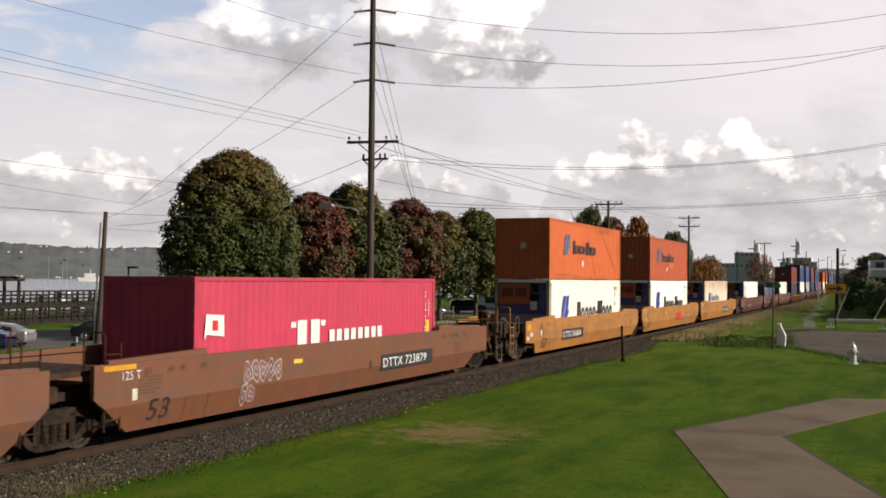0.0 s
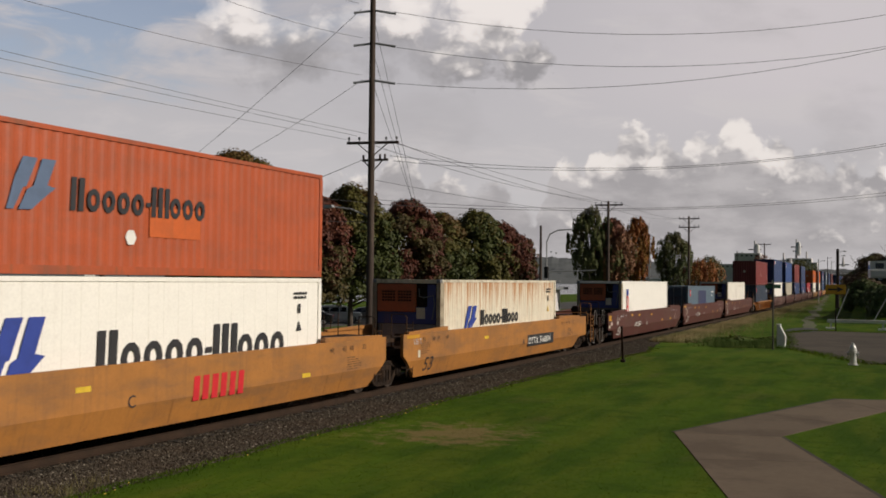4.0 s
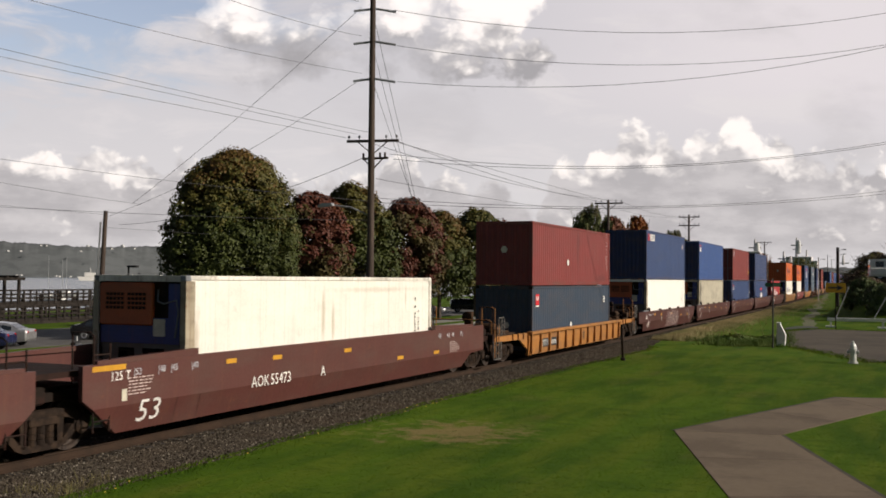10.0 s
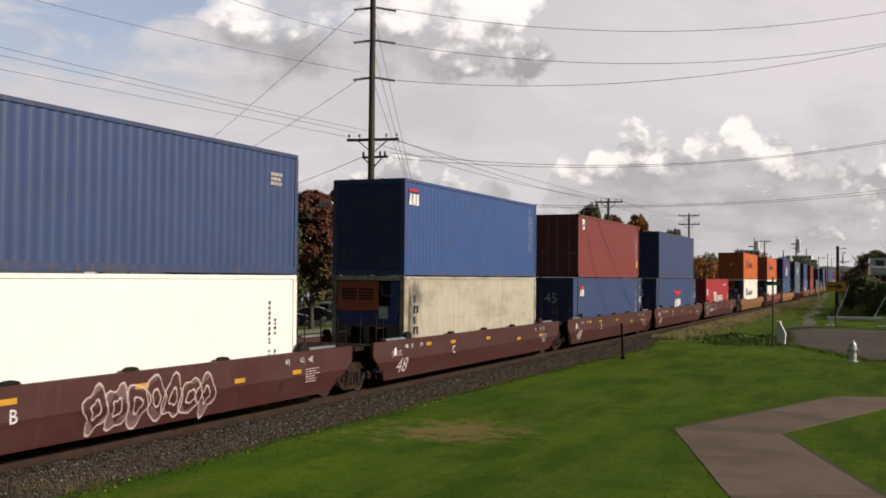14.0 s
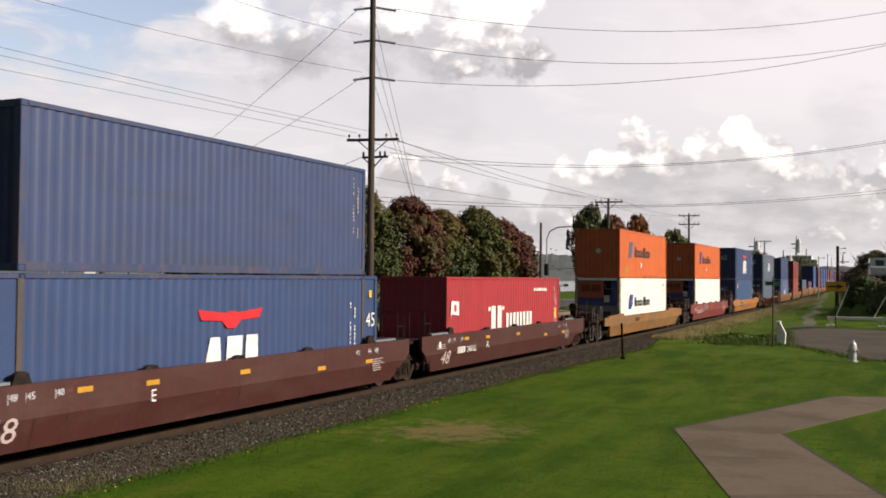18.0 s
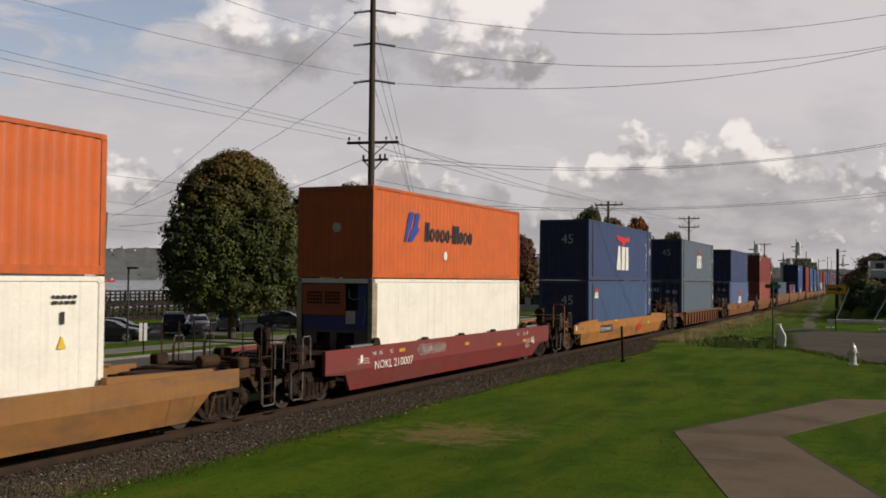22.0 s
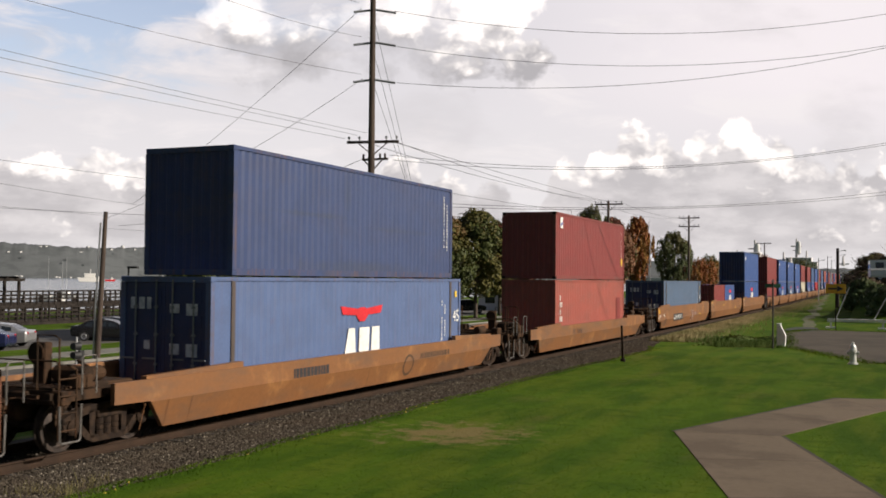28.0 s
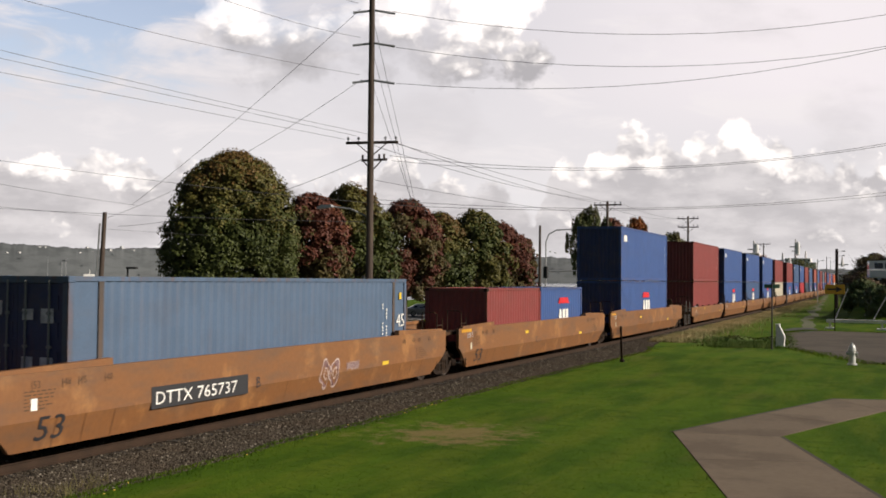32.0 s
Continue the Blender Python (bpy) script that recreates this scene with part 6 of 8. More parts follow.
# arrow sign
s = tagged(new("arrow_sign"), "yellow road sign with a black arrow on a post", "road sign")
s.location = (-4.4, 77.9, GROUND_Z)
part("post", new_box(-.035, .035, .02, .08, -.3, 3.25), MAT["dark"], s)
YELLOW = material("sign_yellow", (.72, .40, .02), .5, second=(.6, .33, .02), scale=2, amount=.4)
part("board", new_box(-.66, .66, -.01, .015, 2.62, 3.28, ch=.004), YELLOW, s)
bm = bmesh.new()
bm.faces.new([bm.verts.new((x, -.014, z + 2.95)) for x, z in ((-.5, -.06), (.12, -.06), (.05, -.22), (.52, 0), (.05, .22), (.12, .06), (-.5, .06))])
part("arrow", bm, MAT["m_black"], s, "black arrow pointing right")

# white pipe gate
g = tagged(new("barrier_gate"), "white steel barrier gate across the lane", "gate")
g.location = (-5.2, 81.8, GROUND_Z)
part("boom", new_box(0, 7.5, -.08, .08, .48, .72, ch=.02), MAT["white"], g)
for x in (.25, 3.8, 7.2):
    part("foot", box(new_box(x - .35, x + .35, -.3, .3, 0, .12, ch=.02), x - .06, x + .06, -.06, .06, .12, .5), MAT["white"], g)
for a, b in (((.6, 0, .72), (1.5, 0, 3.0)), ((3.2, 0, .72), (4.6, 0, 3.4)), ((4.2, 0, .72), (5.4, 0, 2.6))):
    part("stay", rod(bmesh.new(), a, b, .035, n=6), GALV, g)

# embankment with brush, and the van on it
bm = bmesh.new()
rows = []
for i in range(26):
    y = 92 + i * 7.0
    row = []
    for j in range(14):
        x = -4.5 - .02 * (y - 92) + j * j * .42
        h = 3.6 * min(1, max(0, (j - .2) / 3.0)) * min(1, max(0.0, (y - 92) / 14)) + .35 * noise.noise((x * .2, y * .2, 0))
        row.append(bm.verts.new((x, y, GROUND_Z - .1 + max(0, h))))
    rows.append(row)
for a, b in zip(rows, rows[1:]):
    for j in range(13):
        bm.faces.new((a[j], a[j + 1], b[j + 1], b[j]))
tagged(part("embankment", bm, GRASS, None, smooth=True), "grassy bank beside the lane", "embankment", kind="structure")


def bush(x, y, z, w, h, seed, mats, label, count=2600, size=.22, bare=False):
    b = tagged(new("bush"), label, "bush", "bushes on the bank")
    b.location = (x, y, z)
    rnd = random.Random(seed)
    bm = bmesh.new()
    for i in range(12 if not bare else 46):
        a, l = rnd.uniform(0, math.tau), rnd.uniform(.3, .5 if not bare else .62)
        k = rnd.uniform(.55, .95 if not bare else 1.12)
        rod(bm, (rnd.uniform(-.2, .2), rnd.uniform(-.2, .2), -.2), (math.cos(a) * w * l, math.sin(a) * w * l, h * k), .035, .008, 5)
    part("stem", bm, BARK, b)
    link("foliage", leaf_crown(seed, h, w, 0.0, count, size, mats, .3), b)
    return b


# HEDGE has a plain and a lit leaf tone, the light being in the colour
HEDGE = [leaf("hedge_leaf", (.055, .085, .028)), leaf("hedge_leaf_lit", (.075, .108, .034)), leaf("hedge_leaf_olive", (.085, .090, .030))]
BRUSH = [leaf("brush_leaf", (.060, .072, .026)), leaf("brush_brown", (.115, .088, .048)), leaf("brush_red", (.095, .060, .036)), GREEN[2]]
for i, (x, y, z, w, h, mats) in enumerate(((-.6, 97, -.2, 5.0, 3.2, HEDGE), (3.5, 98, 0, 6.0, 3.6, HEDGE), (6.5, 99, .5, 6, 4.0, HEDGE), (-3.6, 109, .6, 4.0, 2.8, HEDGE), (-4.0, 124, 1.6, 4.4, 2.6, BRUSH),
                                           (-3.0, 131, 2.8, 5.4, 3.6, BRUSH), (1.0, 131, 3.4, 6.0, 4.0, BRUSH), (-4.9, 140, 1.2, 5.0, 3.4, BRUSH), (-5.0, 155, .8, 6.0, 4.2, HEDGE), (-5.8, 175, .5, 7, 4.5, BRUSH), (-2.0, 103, .3, 3.6, 2.6, HEDGE), (.2, 103, .3, 3.6, 2.7, HEDGE), (2.4, 103, .4, 3.6, 2.8, HEDGE),
                                           (-6.8, 200, .4, 8, 5, HEDGE), (6, 132, 3.4, 7, 4, BRUSH), (-9, 235, 0, 9, 5, BRUSH), (-10.5, 270, 0, 10, 6, HEDGE))):
    bush(x, y, z, w, h, 40 + i, mats, "dark dense hedge on the bank" if mats is HEDGE else "scrubby brown-green brush on the bank", 11000 if y < 135 else 5200, .18, mats is BRUSH)
# low weeds by the lot
for i, (x, y, w, h) in enumerate(((-8.6, 60.5, 2.2, .20), (-6.9, 61.5, 1.4, .22))):
    bush(x, y, GROUND_Z, w, h, 70 + i, [leaf("weed_leaf_dark", (.065, .115, .018)), leaf("weed_leaf", (.090, .140, .024)), leaf("weed_leaf_dry", (.13, .135, .032))], "low green weeds with yellow tips", 900, .14)
DIRT_LINE = [(80 + i * 4, float(np.interp(80 + i * 4, (80, 118, 166, 300), (-6.65, -8.95, -11.65, -19.0))) + .35 * math.sin(i * .9) + .15 * math.sin(i * 2.3)) for i in range(56)]
strip("dirt_track", [(x - .42 - .14 * math.sin(y * 1.3), y) for y, x in DIRT_LINE] + [(x + .42 + .16 * math.sin(y * .8), y) for y, x in DIRT_LINE[::-1]], GROUND_Z + .012, material("trodden_dirt", (.105, .100, .050), .9, second=(.062, .095, .018), scale=.8, amount=.9), "trodden dirt strip beside the track", "dirt path")
strip("manhole_patch", [(-7.6, 75.6), (-6.9, 74.6), (-6.2, 74.4), (-5.7, 76.0), (-5.6, 79.0), (-5.9, 81.6), (-6.6, 82.4), (-7.4, 81.8), (-7.8, 78.6)], GROUND_Z + .024, material("dark_patch", (.025, .025, .024), .8), "dark asphalt patch", "asphalt patch")

# ---- vehicles ----
GLASS = material("car_glass", (.02, .025, .03), .08, spec=.8)
RUBBER = material("tyre_rubber", (.02, .02, .02), .85)
ALLOY = material("alloy_rim", (.45, .45, .46), .35, .8)
LAMP_RED = material("tail_lamp_red", (.45, .01, .01), .25)
LAMP_CLEAR = material("head_lamp_clear", (.75, .75, .72), .15)


def shell(bm, sections):
    """A body from cross sections: (x along, half width, sill z, belt z, roof z or None, roof half width)."""
    rings = []
    for x, w, z0, z1, z2, w2 in sections:
        rings.append([bm.verts.new(p) for p in ((x, -w * .94, z0), (x, -w, z0 + .18), (x, -w, z1 - .08), (x, -w * .95, z1), (x, -w2, z2), (x, w2, z2), (x, w * .95, z1), (x, w, z1 - .08), (x, w, z0 + .18), (x, w * .94, z0))])
    for a, b in zip(rings, rings[1:]):
        for i in range(10):
            bm.faces.new((a[i], a[(i + 1) % 10], b[(i + 1) % 10], b[i]))
    bm.faces.new(rings[0][::-1])
    bm.faces.new(rings[-1])
    bmesh.ops.recalc_face_normals(bm, faces=bm.faces[:])
    return bm


def car(kind, paint_mat, m, label, group="parked cars"):
    """A car along +x."""
    c = tagged(new("car"), label, "car", group)
    c.matrix_basis = m
    if kind == "van":
        body = [(-2.7, .92, .45, 1.1, 1.12, .88), (-2.68, .98, .35, 1.2, 2.05, .86), (-1, .99, .32, 1.2, 2.12, .88), (1.3, .99, .32, 1.2, 2.10, .88), (1.75, .98, .32, 1.2, 1.9, .82), (2.3, .95, .35, 1.12, 1.18, .8), (2.75, .85, .45, .95, 1.0, .75)]
        win = [(-2.2, -1.4), (-1.2, -.2), (0, .9), (1.05, 1.6)]
        wz, r, ax = (1.28, 1.85), .36, (-1.75, 1.75)
    elif kind == "suv":
        body = [(-2.3, .85, .45, 1.0, 1.02, .8), (-2.25, .92, .35, 1.05, 1.5, .7), (-1.9, .93, .3, 1.05, 1.70, .72), (.2, .93, .3, 1.05, 1.74, .74), (.75, .93, .3, 1.05, 1.6, .72), (1.25, .92, .3, 1.05, 1.08, .8), (2.1, .88, .35, .95, .98, .75), (2.3, .78, .45, .8, .82, .7)]
        win = [(-1.85, -.95), (-.85, 0), (.1, .75)]
        wz, r, ax = (1.10, 1.55), .35, (-1.4, 1.4)
    else:
        body = [(-2.3, .80, .45, .85, .88, .75), (-2.2, .88, .32, .98, 1.0, .80), (-1.75, .90, .28, .98, 1.04, .78), (-1.1, .90, .26, .95, 1.38, .64), (-.2, .90, .26, .93, 1.46, .66), (.45, .90, .26, .93, 1.36, .66), (1.15, .90, .28, .93, .97, .78), (2.0, .86, .32, .80, .84, .70), (2.28, .74, .42, .66, .68, .6)]
        win = [(-1.35, -.75), (-.68, .08), (.15, .72)]
        wz, r, ax = (.98, 1.30), .32, (-1.38, 1.38)
    part("body", shell(bmesh.new(), body), paint_mat, c)
    for s in (-1, 1):
        for a, b in win:
            def at(x, z):
                xs = [q[0] for q in body]
                hw, z1, z2, w2 = (float(np.interp(x, xs, [q[i] for q in body])) for i in (1, 3, 4, 5))
                f = min(1, max(0, (z - z1) / max(z2 - z1, .05)))
                return s * (hw * .95 + (w2 - hw * .95) * f + .006)
            bm = bmesh.new()
            top_a = min(wz[1], float(np.interp(a, [q[0] for q in body], [q[4] for q in body])) - .06)
            top_b = min(wz[1], float(np.interp(b, [q[0] for q in body], [q[4] for q in body])) - .06)
            f = bm.faces.new([bm.verts.new((x, at(x, z), z)) for x, z in ((a, wz[0]), (b, wz[0]), (b, max(top_b, wz[0] + .03)), (a, max(top_a, wz[0] + .03)))])
            part("side_window", bm, GLASS, c, "dark glass")
        for x in ax:
            w = part("wheel", lathe(bmesh.new(), [(r * .5, -.1), (r * .95, -.11), (r, -.08), (r, .08), (r * .95, .11), (r * .5, .1)], "y", 18), RUBBER, c)
            w.location = (x, s * .80, r)
            part("rim", lathe(bmesh.new(), [(.03, .0), (r * .3, .10), (r * .62, .115), (r * .66, .10)] if s > 0 else [(r * .66, -.10), (r * .62, -.115), (r * .3, -.10), (.03, .0)], "y", 14), ALLOY, w, "grey alloy rim")
        l = part("tail_lamp", new_box(-.04, .05, -.14, .14, -.08, .08, ch=.02), LAMP_RED, c, "red tail lamp")
        l.location = (body[0][0] + .04, s * .62, .86 if kind != "van" else 1.0)
        l = part("head_lamp", new_box(-.06, .04, -.15, .15, -.06, .06, ch=.02), LAMP_CLEAR, c, "clear head lamp")
        l.location = (body[-1][0] - .08, s * .55, .68 if kind == "sedan" else .82)
    xs = [q[0] for q in body]
    roof = [q[4] for q in body]
    for name, k0 in (("windscreen", 1), ("rear_window", -1)):
        peak = max(range(len(body)), key=lambda i: roof[i])
        seq = [i for i in range(len(body)) if roof[i] - body[i][3] > .12]
        i0, i1 = (seq[-1], min(seq[-1] + 1, len(body) - 1)) if k0 > 0 else (seq[0], max(seq[0] - 1, 0))
        a, b = body[i0], body[i1]
        d = .012
        bm = bmesh.new()
        pa, pb = (a[0] + (b[0] - a[0]) * .12, a[4] + (b[4] - a[4]) * .12 + d), (a[0] + (b[0] - a[0]) * .9, a[4] + (b[4] - a[4]) * .9 + d)
        wa, wb = a[5] * .92, (a[5] + (b[5] - a[5]) * .9) * .92
        bm.faces.new([bm.verts.new(p) for p in ((pa[0] + k0 * d, -wa, pa[1]), (pa[0] + k0 * d, wa, pa[1]), (pb[0] + k0 * d, wb, pb[1]), (pb[0] + k0 * d, -wb, pb[1]))])
        part(name, bm, GLASS, c, "dark glass")
    return c


CAR_SILVER = material("silver_car_paint", (.42, .42, .43), .3, .6, scale=2, amount=.15)
CAR_NAVY = material("navy_car_paint", (.02, .025, .08), .25, .2, scale=2, amount=.2)
CAR_BLACK = material("black_car_paint", (.012, .012, .014), .25, scale=2, amount=.2)
CAR_WHITE = material("white_car_paint", (.75, .75, .74), .35, scale=2, amount=.1)
CAR_RED = material("red_car_paint", (.065, .008, .013), .25, .2, scale=2, amount=.2)
CAR_GREY = material("grey_car_paint", (.13, .135, .14), .3, .4, scale=2, amount=.2)
for kind, mat, x, y, turn, label in (("sedan", CAR_SILVER, -50.8, 46.9, 205, "silver sedan in the car park"), ("sedan", CAR_NAVY, -49.0, 43.6, 208, "dark blue car in the car park"),
                                     ("sedan", CAR_BLACK, -49.3, 55.2, 28, "black sedan in the car park"), ("sedan", CAR_GREY, -51.5, 58.5, 30, "grey sedan in the car park"),
                                     ("suv", CAR_BLACK, -50.4, 63.5, 309, "black van in the car park"), ("sedan", CAR_SILVER, -50.9, 67.0, 312, "silver-grey car in the car park"),
                                     ("suv", CAR_GREY, -51, 71.2, 306, "grey car under the trees"), ("sedan", CAR_GREY, -50.6, 79, 28, "grey car by the trees"), ("sedan", CAR_BLACK, -51, 84, 206, "dark car by the trees"),
                                     ("suv", CAR_WHITE, -51.5, 90.5, 28, "white car behind the trees"), ("suv", CAR_WHITE, -52, 101, 206, "white pickup-sized car behind the trees"), ("sedan", CAR_GREY, -51, 96, 28, "grey car behind the trees"),
                                     ("sedan", CAR_SILVER, -52, 112, 28, "silver car behind the trees"), ("suv", CAR_BLACK, -51.5, 124, 28, "black car behind the trees")):
    car(kind, mat, pose(x, y, BACK_Z + .02, 0, 0, turn), label)
car("van", CAR_WHITE, pose(-.6, 115.5, 3.42, 0, 0, 8), "white passenger van on the bank", "vehicles on the bank")
red_car = car("sedan", CAR_RED, pose(-32.6, 20, BACK_Z + .02, 0, 0, -90), "dark red car driving along the street", "moving cars")

# ---- waterfront ----


def pier(x0, y0, x1, y1, z, label, bays, rail=1.1, wide=3.0):
    """A timber trestle with piles, deck and railing."""
    a, b = Vector((x0, y0, z)), Vector((x1, y1, z))
    d = (b - a).normalized()
    turn = math.atan2(d.y, d.x)
    p = tagged(new("pier"), label, "pier", "timber piers")
    p.matrix_basis = pose(x0, y0, z, 0, 0, math.degrees(turn))
    ln = (b - a).length
    rnd = random.Random(bays)
    part("deck", new_box(0, ln, -wide / 2, wide / 2, -.22, 0), TIMBER, p)
    for side in (-1, 1):
        y = side * wide / 2
        part("stringer", new_box(0, ln, y - .12, y + .12, -.62, -.24), TIMBER, p)
        for h in (rail, rail * .66, rail * .33):
            part("rail_beam", new_box(0, ln, y - .05, y + .05, h - .1, h), TIMBER, p)
    piling = mesh_of("piling", rod(bmesh.new(), (0, 0, -6), (0, 0, 1.0), .16, .14, 8), TIMBER)
    post = mesh_of("railing_post", new_box(-.07, .07, -.07, .07, -.2, rail + .05), TIMBER)
    for i in range(bays + 1):
        x = i * ln / bays
        for side in (-1, 1):
            o = link("piling", piling, p)
            o.location = (x, side * wide * .46, rnd.uniform(-.9, .25))
        for j in range(3):
            if x + j * ln / bays / 3 <= ln:
                o = link("railing_post", post, p)
                o.location = (x + j * ln / bays / 3, -wide / 2 if turn > 0 else wide / 2, 0)
    return p


pier(-72, 40, -72, 118, -.75, "dark timber walkway pier with railings", 28, 1.1, 2.4)
pier(-84, 42, -84, 128, .35, "higher dark timber pier on piles", 34, 1.2, 3.0)
pier(-80, 60, -112, 92, .2, "timber pier reaching into the bay", 9, 1.1, 3.0)
q = tagged(new("pier_shelter"), "open timber frame on the pier", "shelter")
q.location = (-84, 76.5, .35)
for x, y in ((-1, -3.2), (1, -3.2), (-1, 3.2), (1, 3.2), (0, 0)):
    part("post", new_box(x - .12, x + .12, y - .12, y + .12, 0, 2.2), TIMBER, q)
for x in (-1, 1):
    part("beam", new_box(x - .12, x + .12, -5.2, 3.9, 2.2, 2.5), TIMBER, q)
for i in range(5):
    part("rafter", new_box(-1.5, 1.5, -3 + i * 1.4, -2.85 + i * 1.4, 2.5, 2.7), TIMBER, q)


def pole_lamp(x, y, z, h, reach, label):
    l = tagged(new("lamp_post"), label, "lamp post")
    l.location = (x, y, z)
    part("post", rod(bmesh.new(), (0, 0, 0), (0, 0, h), .07, .06, 8), MAT["black"], l)
    part("head", new_box(-.05, reach, -.12, .12, h - .12, h + .02, ch=.02), MAT["black"], l)
    return l


pole_lamp(-45.5, 52.7, BACK_Z, 5.0, .75, "black car park lamp post with a flat head")
# no-parking board and small signs
s = tagged(new("white_sign"), "small white board with two dark bars on a post", "sign")
s.location = (-37.9, 45.2, BACK_Z + .1)
part("post", new_box(-.03, .03, -.03, .03, 0, 1.4), MAT["dark"], s)
for d in (-.2, .2):
    o = part("board", new_box(-.085, .085, -.02, .02, .80, 1.78), MAT["white"], s)
    o.matrix_basis = pose(d * .62 * .74, -.05 + d * .62 * .66, 0, 0, 0, 42)
# crossing signal on its post
s = tagged(new("crossing_signal"), "black signal lamps on a silver post behind the track", "signal")
s.location = (-33.2, 35.2, -1.0)
part("post", rod(bmesh.new(), (0, 0, 0), (0, 0, 1.5), .05, .05, 8), GALV, s)
for z in (1.1, .7):
    part("lamp", lathe(bmesh.new(), [(.16, -.12), (.18, .1), (.2, .22)], "y", 12, (0, -.1, z)), MAT["black"], s)
part("control_box", new_box(-.15, .15, .05, .35, .3, .9, ch=.02), MAT["black"], s)
for i, (x, y) in enumerate(((-22.5, 26.5), (-22.8, 29.5), (-23, 44), (-23.4, 60.0), (-23.5, 52))):
    b = tagged(new("bollard_post"), "short dark timber post behind the track", "post", "posts behind the track")
    b.location = (x, y, -.95)
    part("post", rod(bmesh.new(), (0, 0, 0), (0, 0, 1.25), .09, .09, 8), TIMBER, b)

# street lights and signals farther along
s = tagged(new("traffic_signal"), "grey curved traffic signal mast with a dark lamp", "traffic signal")
s.location = (-30.5, 92.5, BACK_Z)
part("mast", tube(bmesh.new(), [(0, 0, 0), (0, 0, 8.0), (.25, .1, 8.7), (.9, .4, 9.1), (2.2, 1, 9.2)], .07), GALV, s)
part("arm", tube(bmesh.new(), [(0, 0, 5.2), (4.2, 2, 5.4)], .05), GALV, s)
part("lamp", new_box(-.2, .2, -.2, .2, 4.6, 5.7, ch=.04), MAT["black"], s)
for x, y, h, lab in ((-8.2, 150, 8.5, "tall dark pole with a small lamp"), (-13.5, 190, 8, "slim grey pole beyond the lot"), (-9.5, 175, 8.5, "slim grey pole by the bank"), (-46, 182, 11, "tall grey curved street light"), (-36, 160, 9, "slim grey street light"), (-30, 210, 10, "far weathered wooden lamp pole"), (-19, 300, 11, "far weathered wooden lamp pole"), (-21, 350, 11, "far thin grey lamp pole")):
    l = tagged(new("street_lamp"), lab, "street lamp", "far street lamps")
    l.location = (x, y, GROUND_Z - .5)
    stout = "dark" in lab
    part("post", rod(bmesh.new(), (0, 0, 0), (0, 0, h), .21 if stout else .10, .19 if stout else .07, 8), TIMBER if stout or "wooden" in lab else GALV, l)
    part("arm", tube(bmesh.new(), [(0, 0, h - .5), (.5, 0, h - .3), (.8, 0, h - .3)], .03), GALV, l)
    part("head", new_box(.7, 1.1, -.12, .12, h - .36, h - .22, ch=.03), GALV, l)

# low building across the street
b = tagged(new("pavilion"), "low grey building with a wide flat roof", "building")
b.matrix_basis = pose(-50.5, 141, BACK_Z, 0, 0, 5)
part("wall", new_box(-5, 5, -4, 4, 0, 3.1), SHIP, b)
part("roof", new_box(-6, 6, -5, 5, 3.1, 3.5, ch=.05), MAT["unit_grey"], b)
for i in range(4):
    w = part("window", new_box(-4 + i * 2.2, -2.6 + i * 2.2, -4.03, -4.0, 1.0, 2.4), GLASS, b, "dark window")

# ships in the distance
WHITE_DOME = material("radome_white", (.7, .7, .7), .5)


def ship(x, y, sections, tower, label):
    s = tagged(new("ship"), label, "ship", "moored ships")
    s.location = (x, y, -5)
    bm = bmesh.new()
    prism(bm, [(-62, 10), (-58, 0), (58, 0), (66, 13), (40, 11), (-40, 10)], "y", -8, 8)
    part("hull", bm, SHIP, s)
    for x0, x1, z0, z1 in sections:
        part("superstructure", new_box(x0, x1, -6, 6, z0, z1, ch=.3), SHIP, s)
        for i in range(int((x1 - x0) / 3)):
            part("window", new_box(x0 + 1 + i * 3, x0 + 2.4 + i * 3, -6.06, -6.0, z1 - 2.2, z1 - 1.2), GLASS, s)
    for x0, h, dome in tower:
        bm = rod(bmesh.new(), (x0, 0, 20), (x0, 0, h), 1.2, .5, 8)
        box(bm, x0 - 4, x0 + 4, -.4, .4, h - 6, h - 5.2)
        box(bm, x0 - 2.6, x0 + 2.6, -.4, .4, h - 9, h - 8.4)
        part("mast", bm, SHIP, s)
        if dome:
            part("radome", lathe(bmesh.new(), [(.8, h - 12), (1.5, h - 11), (1.6, h - 5), (1.4, h - 3), (.6, h - 1.8), (.2, h - 1.6)], "z", 12, (x0 + 1.6, -1, 0)), WHITE_DOME, s)
    return s


ship(-104, 694, [(-14, 26, 10, 20), (4, 20, 20, 27), (-34, -20, 10, 18)], ((16, 35, True), (-26, 28, False), (38, 24, False)), "grey naval auxiliary ship with masts moored far off")
ship(-66, 800, [(-17, 9, 10, 23), (-13, 5, 23, 26), (14, 30, 10, 15)], ((-6, 40, True), (1, 31, False), (-15, 30, False), (26, 27, False)), "grey naval ship with a white dome moored far off")
s = tagged(new("tanker"), "white and red ship far out on the bay", "ship", "ships on the bay")
s.matrix_basis = pose(-1017, 1102, -5, 0, 0, 40)
part("hull", prism(bmesh.new(), [(-14, 0), (14, 0), (17, 6), (-17, 5)], "y", -4, 4), MAT["white"], s)
part("superstructure", new_box(-8, 6, -3.5, 3.5, 5.5, 11, ch=.3), MAT["white"], s)
part("mast", rod(bmesh.new(), (0, 0, 11), (0, 0, 17), .5, .3, 6), MAT["white"], s)
s = tagged(new("tugboat"), "small red-hulled boat far out on the bay", "ship", "ships on the bay")
s.matrix_basis = pose(-1065, 1194, -5, 0, 0, 40)
s.scale = (.55, .55, .55)
